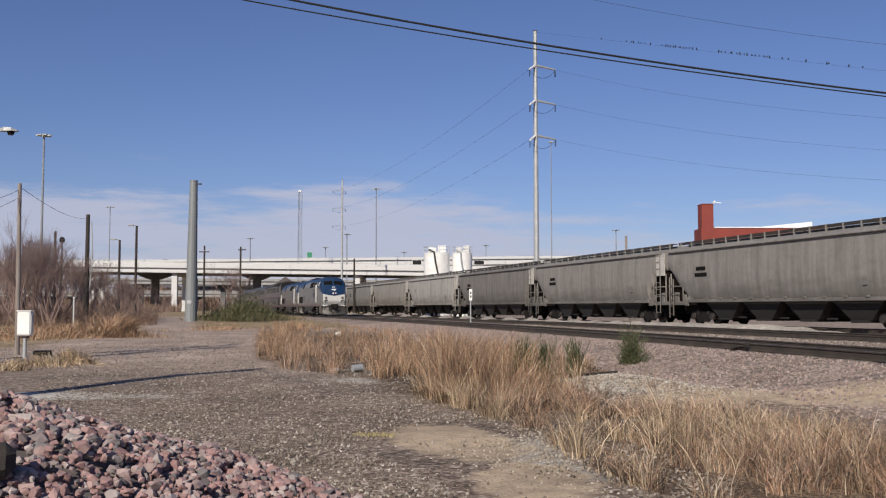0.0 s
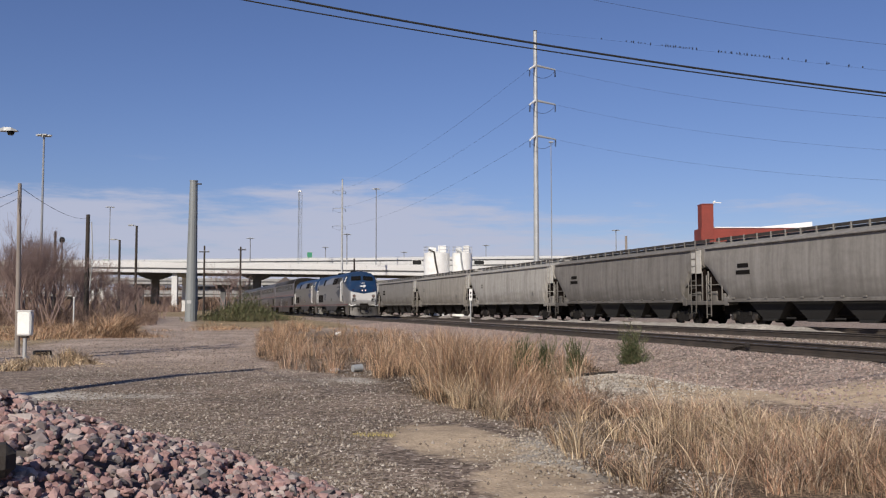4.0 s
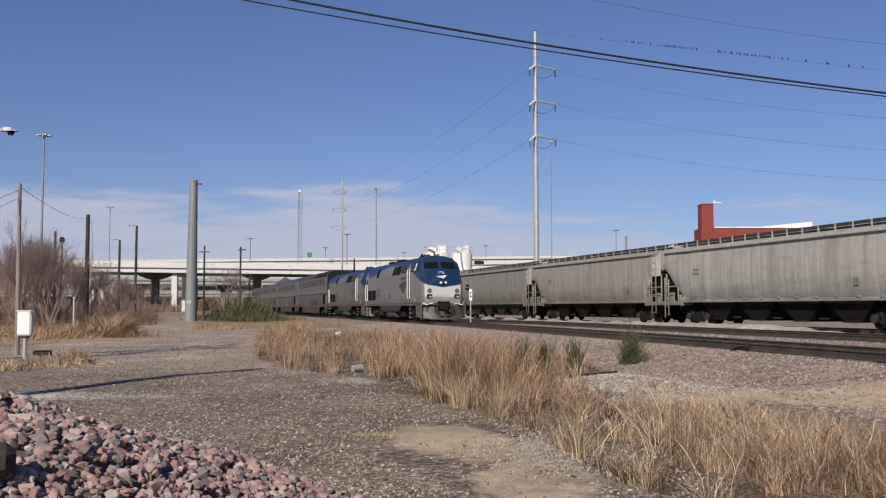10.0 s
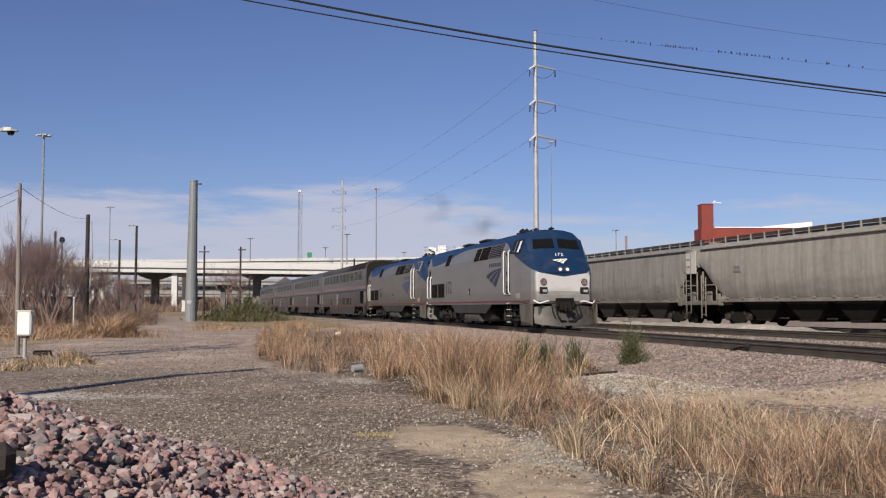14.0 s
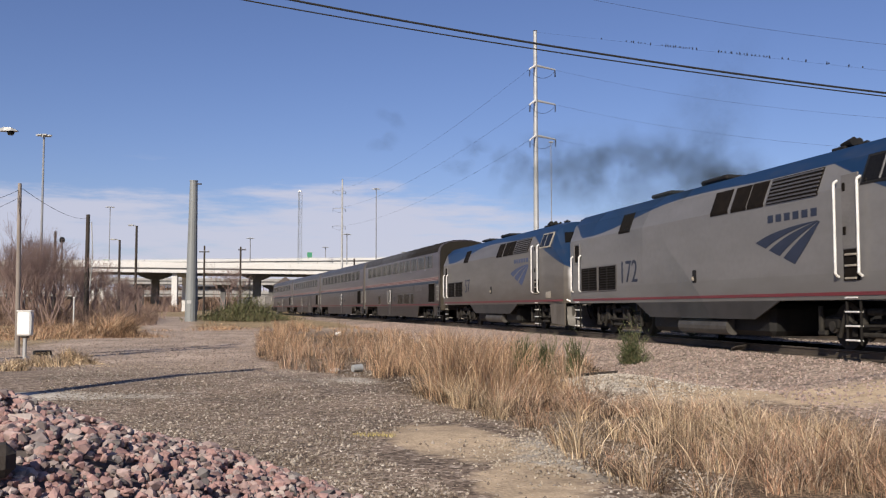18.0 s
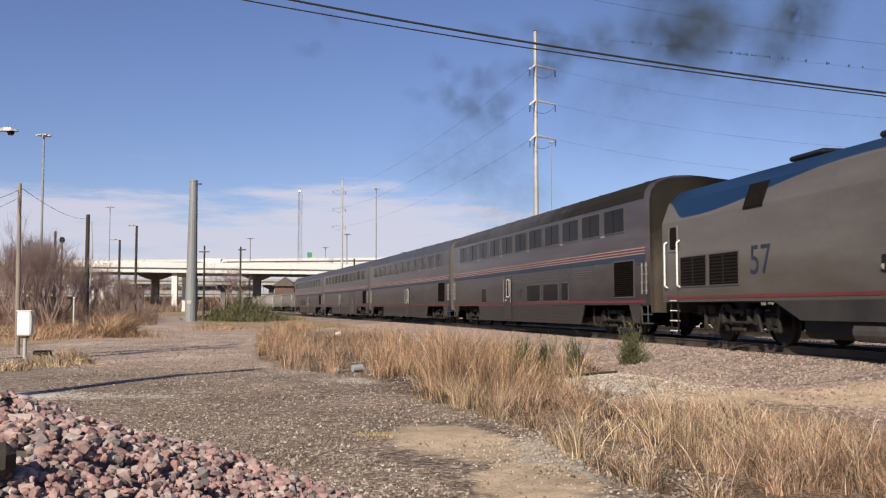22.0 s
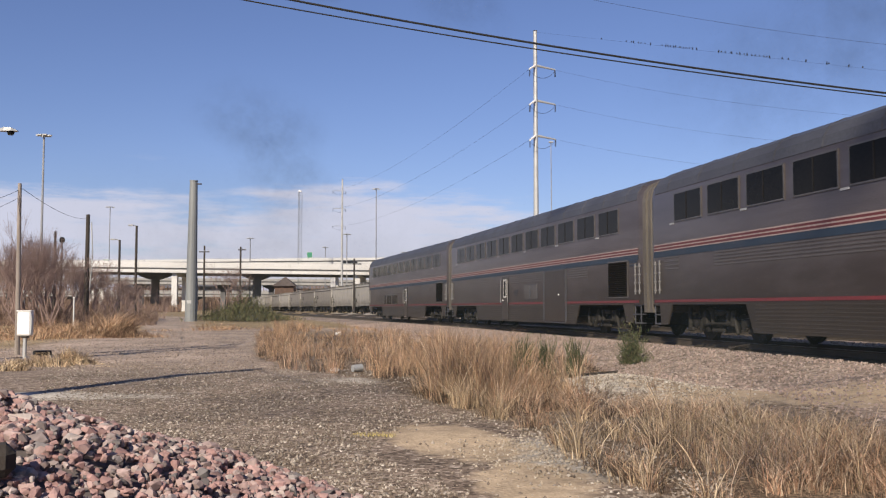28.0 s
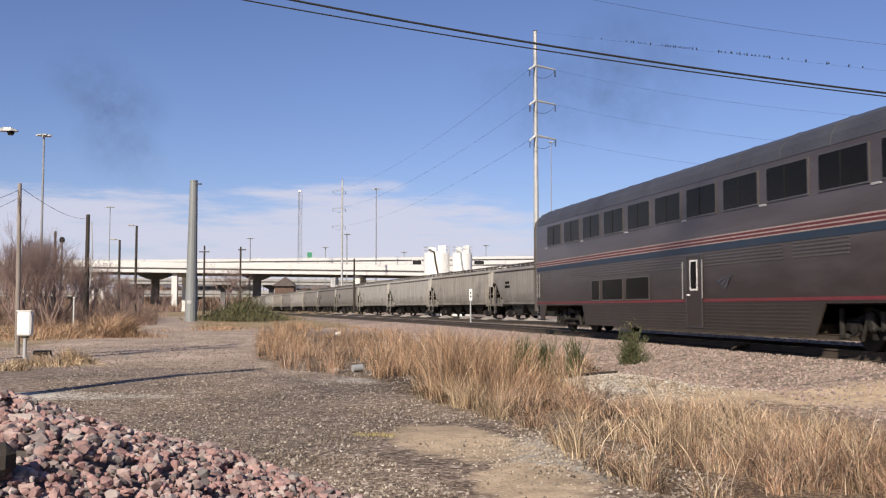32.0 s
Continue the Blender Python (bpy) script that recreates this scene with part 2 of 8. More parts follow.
def track_field(track, xs, ys, lo=-80, hi=420, step=2.0):
    """For many points: the signed distance from a track (positive on the camera's side) and the way along it."""
    ss = np.arange(lo, hi, step)
    pts = np.array([track(s)[0][:] for s in ss])
    nor = np.array([track(s)[2][:] for s in ss])
    lat, along = np.empty(len(xs)), np.empty(len(xs))
    for i in range(0, len(xs), 4000):
        dx, dy = xs[i:i + 4000, None] - pts[None, :, 0], ys[i:i + 4000, None] - pts[None, :, 1]
        j = np.argmin(dx * dx + dy * dy, 1)
        k = np.arange(len(j))
        lat[i:i + 4000] = dx[k, j] * nor[j, 0] + dy[k, j] * nor[j, 1]
        along[i:i + 4000] = ss[j]
    return lat, along


def wave(x, y, f, seed):
    """Cheap smooth noise from a few sines, about -1 to 1."""
    r = random.Random(seed)
    out = 0
    for i in range(5):
        a, p, g = r.uniform(0, 6.28), r.uniform(0, 6.28), f * r.uniform(0.6, 1.7)
        out = out + np.sin((x * math.cos(a) + y * math.sin(a)) * g + p)
    return out / 3.2


def ground_height(xs, ys):
    xs, ys = np.atleast_1d(np.asarray(xs, float)), np.atleast_1d(np.asarray(ys, float))
    dn, sn = track_field(near_track, xs, ys)
    df, sf = track_field(far_track, xs, ys, -150)
    dm, sm = track_field(mid_track, xs, ys)
    base = 0.3 * smooth(35, 85, ys) + 0.04 * wave(xs, ys, 0.5, 1) * smooth(3, 9, np.abs(dn))
    base = np.where(dn < 0, np.maximum(base, 0.36), base)
    z = base
    z = np.maximum(z, base + (RAIL - 0.20 - base) * (1 - smooth(1.75, 4.6, np.abs(dn))))
    for d in (dm, df):
        z = np.maximum(z, base + (RAIL - 0.20 - base) * (1 - smooth(1.7, 3.2, np.abs(d))))
    berm = np.exp(-((df - 3.1) / 0.75) ** 2) * smooth(28, 36, sf) * (0.38 + 0.02 * wave(xs, ys, 0.35, 2))
    z = z + berm
    z = z + 0.3 * np.exp(-((xs - 3.1) ** 2 / 1.6 + (ys - 17.0) ** 2 / 2.5)) + 0.13 * np.exp(-((xs - 5.2) ** 2 / 3 + (ys - 15.5) ** 2 / 2))
    z = np.where(np.hypot(xs, ys) > 500, 0.3, z)
    return z


def axis_steps(lo, hi, fine, reach, grow=1.13):
    out, a, d = list(np.arange(lo, hi, fine)), hi, fine
    while a < reach:
        out.append(a)
        d *= grow
        a += d
    a, d = lo, fine
    while a > -reach:
        d *= grow
        a -= d
        out.append(a)
    return np.array(sorted(out))


def ground_material():
    m = bpy.data.materials.new("gravel_ground")
    m.use_nodes = True
    nt = m.node_tree
    N, L = nt.nodes.new, nt.links.new
    b = nt.nodes["Principled BSDF"]
    b.inputs["Roughness"].default_value = 0.95
    b.inputs["Specular IOR Level"].default_value = 0.2
    tc = N("ShaderNodeTexCoord")

    def cells(scale, stops):
        v, r = N("ShaderNodeTexVoronoi"), N("ShaderNodeValToRGB")
        v.inputs["Scale"].default_value = scale
        L(tc.outputs["Object"], v.inputs["Vector"])
        sp = N("ShaderNodeSeparateColor")
        L(v.outputs["Color"], sp.inputs[0])
        el = r.color_ramp.elements
        while len(el) < len(stops):
            el.new(0.5)
        for i, (p, c) in enumerate(stops):
            el[i].position, el[i].color = p, rgb(*c)
        L(sp.outputs[0], r.inputs[0])
        return r.outputs[0], v.outputs["Distance"]

    def blend(fac, a, c):
        x = N("ShaderNodeMix")
        x.data_type = "RGBA"
        L(fac, x.inputs["Factor"]); L(a, x.inputs["A"]); L(c, x.inputs["B"])
        return x.outputs["Result"]

    grey, dist = cells(22, [(0, (0.07, 0.052, 0.039)), (0.45, (0.185, 0.14, 0.108)), (0.82, (0.285, 0.223, 0.175)), (1, (0.51, 0.43, 0.355))])
    pink, dist2 = cells(15, [(0, (0.14, 0.112, 0.092)), (0.4, (0.26, 0.202, 0.165)), (0.75, (0.34, 0.266, 0.218)), (1, (0.46, 0.385, 0.32))])
    pale, dist3 = cells(30, [(0, (0.27, 0.24, 0.2)), (0.6, (0.41, 0.375, 0.325)), (1, (0.55, 0.515, 0.46))])
    sand, _ = cells(70, [(0, (0.40, 0.305, 0.208)), (1, (0.5, 0.395, 0.282))])
    straw, _ = cells(40, [(0, (0.22, 0.16, 0.09)), (1, (0.36, 0.28, 0.17))])
    # brown thatch, darkened as well for the shade beneath the weeds
    shaded_thatch, _ = cells(45, [(0, (0.05, 0.035, 0.024)), (0.55, (0.13, 0.09, 0.06)), (1, (0.3, 0.225, 0.15))])
    road, _ = cells(26, [(0, (0.26, 0.2, 0.16)), (0.5, (0.36, 0.285, 0.23)), (1, (0.48, 0.395, 0.33))])
    big = N("ShaderNodeTexNoise")
    big.inputs["Scale"].default_value, big.inputs["Detail"].default_value = 0.45, 6
    L(tc.outputs["Object"], big.inputs["Vector"])
    at, at2 = N("ShaderNodeAttribute"), N("ShaderNodeAttribute")
    at.attribute_name, at2.attribute_name = "zone", "zone_b"
    sep, sep2 = N("ShaderNodeSeparateColor"), N("ShaderNodeSeparateColor")
    L(at.outputs["Color"], sep.inputs[0]); L(at2.outputs["Color"], sep2.inputs[0])
    fine = N("ShaderNodeTexNoise")
    fine.inputs["Scale"].default_value, fine.inputs["Detail"].default_value = 3.5, 5
    L(tc.outputs["Object"], fine.inputs["Vector"])

    def ragged(src):
        a, r = N("ShaderNodeMath"), N("ShaderNodeMapRange")
        a.operation = "ADD"
        L(src, a.inputs[0]); L(fine.outputs["Fac"], a.inputs[1])
        r.inputs[1].default_value, r.inputs[2].default_value = 0.85, 1.12
        L(a.outputs[0], r.inputs[0])
        return r.outputs[0]

    c = blend(sep2.outputs[1], grey, road)
    c = blend(ragged(sep.outputs[1]), c, pink)
    c = blend(ragged(sep.outputs[2]), c, pale)
    c = blend(ragged(sep2.outputs[0]), c, straw)
    c = blend(sep2.outputs[2], c, shaded_thatch)
    c = blend(ragged(sep.outputs[0]), c, sand)
    hsv, r2 = N("ShaderNodeHueSaturation"), N("ShaderNodeMapRange")
    r2.inputs[1].default_value, r2.inputs[2].default_value, r2.inputs[3].default_value, r2.inputs[4].default_value = 0.3, 0.7, 0.72, 1.25
    L(big.outputs["Fac"], r2.inputs[0])
    patch, r3, both = N("ShaderNodeTexNoise"), N("ShaderNodeMapRange"), N("ShaderNodeMath")
    patch.inputs["Scale"].default_value, patch.inputs["Detail"].default_value, patch.inputs["Roughness"].default_value = 2.6, 8, 0.75
    L(tc.outputs["Object"], patch.inputs["Vector"])
    r3.inputs[1].default_value, r3.inputs[2].default_value, r3.inputs[3].default_value, r3.inputs[4].default_value = 0.3, 0.7, 0.66, 1.36
    L(patch.outputs["Fac"], r3.inputs[0])
    both.operation = "MULTIPLY"
    L(r2.outputs[0], both.inputs[0]); L(r3.outputs[0], both.inputs[1])
    L(both.outputs[0], hsv.inputs["Value"]); L(c, hsv.inputs["Color"])
    L(hsv.outputs[0], b.inputs["Base Color"])
    bp = N("ShaderNodeBump")
    bp.inputs["Strength"].default_value, bp.inputs["Distance"].default_value = 0.45, 0.02
    L(dist, bp.inputs["Height"])
    L(bp.outputs[0], b.inputs["Normal"])
    return m


# the edge of the weeds along the yard: y, x
EDGE = ((7.0, 1.72), (8.3, 1.5), (9.9, 1.22), (11.5, 0.95), (13.0, 0.62), (15.8, -0.22), (17.6, -0.9), (20.5, -1.9), (22.5, -2.9), (24.5, -4.4), (30, -5.8), (40, -7.75), (55, -10.6), (75, -14.4))


def build_ground():
    gx, gy = axis_steps(-16, 14, 0.16, 3500), axis_steps(3, 36, 0.16, 3500)
    X, Y = np.meshgrid(gx, gy)
    xs, ys = X.ravel(), Y.ravel()
    z = ground_height(xs, ys)
    dn, sn = track_field(near_track, xs, ys)
    df, sf = track_field(far_track, xs, ys, -150)
    dm, sm = track_field(mid_track, xs, ys)
    n1, n2 = wave(xs, ys, 1.4, 5), wave(xs, ys, 0.7, 6)
    z = z + 0.012 * wave(xs, ys, 3.0, 9) * (np.hypot(xs, ys) < 60)
    nx, ny = len(gx), len(gy)
    i = np.arange(nx * ny).reshape(ny, nx)
    faces = np.stack([i[:-1, :-1], i[:-1, 1:], i[1:, 1:], i[1:, :-1]], -1).reshape(-1, 4)
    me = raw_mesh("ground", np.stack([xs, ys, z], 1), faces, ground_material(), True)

    def spot(cx, cy, rx, ry, turn=0):
        a = radians(turn)
        u, v = (xs - cx) * math.cos(a) + (ys - cy) * math.sin(a), -(xs - cx) * math.sin(a) + (ys - cy) * math.cos(a)
        return np.clip(1.35 - ((u / rx) ** 2 + (v / ry) ** 2) ** 0.5 + 0.22 * n1, 0, 1)

    sand = np.maximum.reduce([spot(0.15, 10.6, 0.75, 1.9, 14), spot(0.7, 8.3, 0.65, 1.1, 0), spot(5.2, 15.6, 3.0, 1.2, -28), spot(3.6, 14.6, 1.2, 1.0), spot(-9.6, 24.5, 3.0, 0.5, 10) * 0.8])
    pink = np.where(dn > 0, smooth(5.6, 4.0, dn + 0.5 * n2), 1.0) * (np.hypot(xs, ys) < 300)
    pale = np.maximum.reduce([spot(-7.0, 16.3, 2.4, 0.75, 8), spot(1.3, 9.7, 0.9, 1.6), spot(3.1, 16.8, 1.3, 1.6), spot(-1.2, 19.5, 2.2, 1.2, 0) * 0.75, np.exp(-((df - 2.9) / 1.0) ** 2) * 1.2 * smooth(26, 34, sf)])
    pink = np.where(pale > 0.6, 0, pink)
    straw = np.clip(smooth(3.5, 5.5, dn) * smooth(55, 70, ys) + smooth(-14, -19, xs) * smooth(26, 34, ys) * 0.9, 0, 1) + (np.hypot(xs, ys) > 300)
    straw = straw * np.where((ys > 1) & (ys < 130), 1 - np.exp(-((xs / np.maximum(ys, 1) + 0.288) / 0.034) ** 2), 1.0)      # the dirt track that leads away
    ey, ex = [e[0] for e in EDGE], [e[1] for e in EDGE]
    strip = smooth(0.14, 0.17, xs / np.maximum(ys, 1)) * smooth(12.4, 13.6, ys)
    # where the ground takes the thatch colour with its painted shade
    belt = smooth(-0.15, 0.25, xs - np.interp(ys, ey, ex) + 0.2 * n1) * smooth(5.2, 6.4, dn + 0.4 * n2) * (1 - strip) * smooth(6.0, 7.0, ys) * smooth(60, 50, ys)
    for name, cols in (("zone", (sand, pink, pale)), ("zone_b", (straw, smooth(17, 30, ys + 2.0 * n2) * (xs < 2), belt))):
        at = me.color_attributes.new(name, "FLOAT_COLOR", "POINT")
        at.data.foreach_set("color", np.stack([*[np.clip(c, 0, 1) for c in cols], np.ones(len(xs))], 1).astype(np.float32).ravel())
    ground = new("ground", me)
    tagged(ground, "grey gravel yard with sandy patches and pink ballast shoulder", "ground", kind="structure")


build_ground()


def gz(x, y):
    return float(ground_height([x], [y])[0])


# ---- rails and ties ----
RAIL_PROFILE = [(-0.075, -0.185), (0.075, -0.185), (0.075, -0.165), (0.012, -0.145), (0.012, -0.045), (0.036, -0.03), (0.036, -0.004), (0.028, 0.0), (-0.028, 0.0), (-0.036, -0.004), (-0.036, -0.03), (-0.012, -0.045), (-0.012, -0.145), (-0.075, -0.165)]


def build_track(track, lo, hi, label, ties):
    root = thing("railway_track", label, "railway track", kind="structure")
    for off in (0.7525, -0.7525):
        b, rings = Build(), []
        s = lo
        while s <= hi:
            p, d, n = track(s, off)
            rings.append([Vector((p.x + n.x * a, p.y + n.y * a, RAIL + h)) for a, h in RAIL_PROFILE])
            s += 3.0
        b.loft(rings)
        part("rail", b, RUST, root)
        b, rings = Build(), []
        s = lo
        while s <= hi:
            p, d, n = track(s, off)
            rings.append([Vector((p.x + n.x * a, p.y + n.y * a, RAIL + h)) for a, h in ((-0.026, -0.001), (0.026, -0.001), (0.026, 0.002), (-0.026, 0.002))])
            s += 3.0
        b.loft(rings)
        part("rail_head", b, RAILTOP, root, "worn shiny running surface")
    tie = Build().box((0, 0, 0), (0.23, 2.6, 0.18), 0.015).mesh("tie", TIE)
    plate = Build().box((0, 0, 0), (0.2, 0.32, 0.02), 0.005).mesh("tie_plate", STEEL_DARK)
    r = random.Random(4)
    s, n = lo, 0
    rest = Build()
    while s < hi:
        p, d, _ = track(s)
        m = Matrix.Translation((p.x + r.uniform(-0.03, 0.03), p.y, RAIL - 0.205 - 0.09 + r.uniform(0.0, 0.025))) @ Matrix.Rotation(math.atan2(d.y, d.x) + r.uniform(-0.02, 0.02), 4, "Z")
        if ties[0] < s < ties[1] and n < 120:
            part("tie", tie, None, root, at=m)
            n += 1
        else:
            rest.box(m.translation, (0.23, 2.6, 0.18), 0, m.to_3x3().to_4x4())
        s += 0.56
    tagged(part("tie_row", rest, TIE, root), kind="stuff")
    return root


build_track(near_track, -60, 330, "rusty curving railway track on pink ballast", (5, 60))
build_track(mid_track, -60, 330, "rusty railway track between two others", (20, 60))
build_track(far_track, -60, 560, "straight railway track carrying the hopper train", (30, 60))


# ---- vehicle materials ----
def livery(name, silver, grime, amount):
    """Silver body with a blue roof and nose, a front face brightened as sunlit, a darker grey band along the sill."""
    m = mat(name, silver, 0.42, 0.15, grime, 1.2, amount * 0.55, 6.0, 0.0, (0.3, 1, 1.6), mottle=0.04)
    nt = m.node_tree
    N, L = nt.nodes.new, nt.links.new
    tc = next(n for n in nt.nodes if n.type == "TEX_COORD")
    hsv = next(n for n in nt.nodes if n.type == "HUE_SAT")
    bs = nt.nodes["Principled BSDF"]
    sep = N("ShaderNodeSeparateXYZ")
    L(tc.outputs["Object"], sep.inputs[0])

    def ramp(src, a, b, lo, hi, kind="SMOOTHSTEP"):
        r = N("ShaderNodeMapRange")
        r.interpolation_type = kind
        for i, v in enumerate((a, b, lo, hi)):
            r.inputs[i + 1].default_value = v
        L(src, r.inputs[0])
        return r.outputs[0]

    def op(kind, a, b):
        x = N("ShaderNodeMath")
        x.operation = kind
        for i, v in enumerate((a, b)):
            if isinstance(v, (int, float)):
                x.inputs[i].default_value = v
            else:
                L(v, x.inputs[i])
        return x.outputs[0]

    x, y, z = sep.outputs
    fall = op("ADD", ramp(x, 5.5, 9.3, 3.86, 2.40, "LINEAR"), ramp(x, -10.4, -9.0, 0.05, -0.5))
    rear = op("ADD", ramp(x, -8.4, -1.2, 0, 0.6), ramp(x, -0.5, 3.5, 0.0, -0.1))
    vee = op("MULTIPLY", ramp(op("ABSOLUTE", y, 0), 0, 1.3, -0.2, 0, "LINEAR"), ramp(x, 9.08, 9.28, 0, 1))
    edge = op("ADD", op("ADD", fall, rear), vee)
    blue = ramp(op("SUBTRACT", z, edge), -0.012, 0.012, 0, 1)
    mix = N("ShaderNodeMix")
    mix.data_type = "RGBA"
    L(blue, mix.inputs["Factor"])
    # the same silver, lightened on the front face for the sun on it
    nose = N("ShaderNodeMix")
    nose.data_type = "RGBA"
    L(ramp(x, 9.13, 9.28, 0, 1), nose.inputs["Factor"])
    L(hsv.outputs[0], nose.inputs["A"])
    nose.inputs["B"].default_value = rgb(0.56, 0.555, 0.54)
    L(nose.outputs["Result"], mix.inputs["A"])
    mix.inputs["B"].default_value = rgb(0.0055, 0.026, 0.072)
    sill = ramp(z, 1.60, 1.58, 0, 1)
    mix2 = N("ShaderNodeMix")
    mix2.data_type = "RGBA"
    L(op("MULTIPLY", sill, 0.55), mix2.inputs["Factor"])
    L(mix.outputs["Result"], mix2.inputs["A"])
    mix2.inputs["B"].default_value = rgb(0.15, 0.145, 0.135)
    L(mix2.outputs["Result"], bs.inputs["Base Color"])
    L(op("MULTIPLY", op("SUBTRACT", 1.0, blue), 0.15), bs.inputs["Metallic"])
    return m


LIVERY = livery("silver_and_blue_paint", (0.185, 0.18, 0.176), (0.13, 0.124, 0.118), 0.75)
LIVERY_WORN = livery("grimy_silver_and_blue_paint", (0.15, 0.139, 0.125), (0.08, 0.071, 0.06), 0.9)
STAINLESS = mat("stainless_steel", (0.15, 0.14, 0.134), 0.36, 0.6, (0.095, 0.085, 0.078), 0.9, 0.75, 40, 0.03, (0.25, 1, 2.5))
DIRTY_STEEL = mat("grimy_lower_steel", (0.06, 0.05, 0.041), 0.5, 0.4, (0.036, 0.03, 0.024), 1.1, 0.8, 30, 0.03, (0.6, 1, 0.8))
STAIN_ROOF = mat("dull_roof_steel", (0.075, 0.078, 0.09), 0.5, 0.2, (0.05, 0.051, 0.06), 0.8, 0.7, 20, 0.03)
TAN = mat("tan_end_paint", (0.12, 0.109, 0.095), 0.7, 0, (0.07, 0.058, 0.046), 1.5, 0.8, streak=(2, 2, 0.5))


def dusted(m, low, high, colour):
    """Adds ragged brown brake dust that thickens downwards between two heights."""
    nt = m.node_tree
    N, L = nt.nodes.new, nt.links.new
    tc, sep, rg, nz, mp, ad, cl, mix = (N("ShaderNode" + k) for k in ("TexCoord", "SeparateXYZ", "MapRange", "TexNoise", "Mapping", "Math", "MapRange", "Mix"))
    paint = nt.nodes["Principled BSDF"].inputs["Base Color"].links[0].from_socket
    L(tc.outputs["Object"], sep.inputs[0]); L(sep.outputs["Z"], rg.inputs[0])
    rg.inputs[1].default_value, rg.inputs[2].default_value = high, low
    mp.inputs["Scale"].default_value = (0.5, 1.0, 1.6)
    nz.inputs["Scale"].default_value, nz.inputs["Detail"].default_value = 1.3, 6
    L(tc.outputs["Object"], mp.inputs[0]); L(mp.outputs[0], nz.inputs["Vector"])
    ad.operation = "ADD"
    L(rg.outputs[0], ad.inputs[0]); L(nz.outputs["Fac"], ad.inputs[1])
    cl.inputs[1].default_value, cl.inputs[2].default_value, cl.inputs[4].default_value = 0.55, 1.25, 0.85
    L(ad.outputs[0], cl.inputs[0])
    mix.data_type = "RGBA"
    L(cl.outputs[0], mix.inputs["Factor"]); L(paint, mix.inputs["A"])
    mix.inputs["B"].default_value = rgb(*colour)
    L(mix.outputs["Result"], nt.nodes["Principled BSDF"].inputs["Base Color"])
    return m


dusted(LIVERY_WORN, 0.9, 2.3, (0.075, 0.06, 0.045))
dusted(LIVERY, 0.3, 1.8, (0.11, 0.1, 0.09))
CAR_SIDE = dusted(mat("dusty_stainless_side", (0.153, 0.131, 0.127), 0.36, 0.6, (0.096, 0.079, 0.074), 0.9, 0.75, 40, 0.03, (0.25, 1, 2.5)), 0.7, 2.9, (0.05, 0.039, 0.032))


def sooted(m, low, high, axis="Z"):
    """Adds a ragged stain of exhaust soot that thickens along an axis between two places."""
    nt = m.node_tree
    N, L = nt.nodes.new, nt.links.new
    tc, sep, rg, nz, ad, cl, mix = (N("ShaderNode" + k) for k in ("TexCoord", "SeparateXYZ", "MapRange", "TexNoise", "Math", "MapRange", "Mix"))
    hsv = next(n for n in nt.nodes if n.type == "HUE_SAT")
    L(tc.outputs["Object"], sep.inputs[0]); L(sep.outputs[axis], rg.inputs[0])
    rg.inputs[1].default_value, rg.inputs[2].default_value = low, high
    nz.inputs["Scale"].default_value, nz.inputs["Detail"].default_value = 2.5, 5
    L(tc.outputs["Object"], nz.inputs["Vector"])
    ad.operation = "ADD"
    L(rg.outputs[0], ad.inputs[0]); L(nz.outputs["Fac"], ad.inputs[1])
    cl.inputs[1].default_value, cl.inputs[2].default_value, cl.inputs[4].default_value = 0.6, 1.2, 0.92
    L(ad.outputs[0], cl.inputs[0])
    mix.data_type = "RGBA"
    L(cl.outputs[0], mix.inputs["Factor"]); L(hsv.outputs[0], mix.inputs["A"])
    mix.inputs["B"].default_value = rgb(0.018, 0.016, 0.014)
    L(mix.outputs["Result"], nt.nodes["Principled BSDF"].inputs["Base Color"])
    return m


TAN_SOOTY = sooted(mat("tan_end_paint_with_soot", (0.075, 0.066, 0.055), 0.95, 0, (0.04, 0.033, 0.026), 1.5, 0.8, streak=(2, 2, 0.5), spec=0.1), 2.0, 3.9)
ROOF_SOOTY = sooted(mat("dull_roof_steel_with_soot", (0.075, 0.078, 0.09), 0.95, 0.0, (0.05, 0.051, 0.06), 0.8, 0.7, 20, 0.03, spec=0.1), 0.0, 9.0, "X")
RED = mat("red_stripe", (0.15, 0.024, 0.029), 0.5, 0, (0.09, 0.022, 0.024), 2, 0.5, bump=0)
RED_PALE = mat("faded_red_stripe", (0.105, 0.02, 0.022), 0.5, 0, (0.075, 0.022, 0.022), 2, 0.5, bump=0)
WHITE_LINE = mat("white_stripe", (0.32, 0.25, 0.23), 0.5, bump=0)
BLUE_LINE = mat("blue_stripe", (0.012, 0.028, 0.05), 0.5, 0, (0.03, 0.038, 0.055), 1.5, 0.6, bump=0)
LOGO_BLUE = mat("logo_blue", (0.018, 0.026, 0.05), 0.5, bump=0)
LOGO_FADED = mat("faded_logo_blue", (0.055, 0.075, 0.15), 0.55, bump=0)
DARK_GREY = mat("dark_grey_skirt", (0.02, 0.0195, 0.019), 0.6, 0.1, (0.013, 0.012, 0.011), 1.5, 0.8)
SKIRT = mat("dusty_skirt_grey", (0.042, 0.039, 0.036), 0.6, 0.1, (0.02, 0.018, 0.016), 1.2, 0.8)
TRUCK = mat("grimy_truck_steel", (0.015, 0.0135, 0.012), 0.8, 0.0, (0.007, 0.006, 0.0055), 3, 0.8, 20, 0.3, spec=0.2)
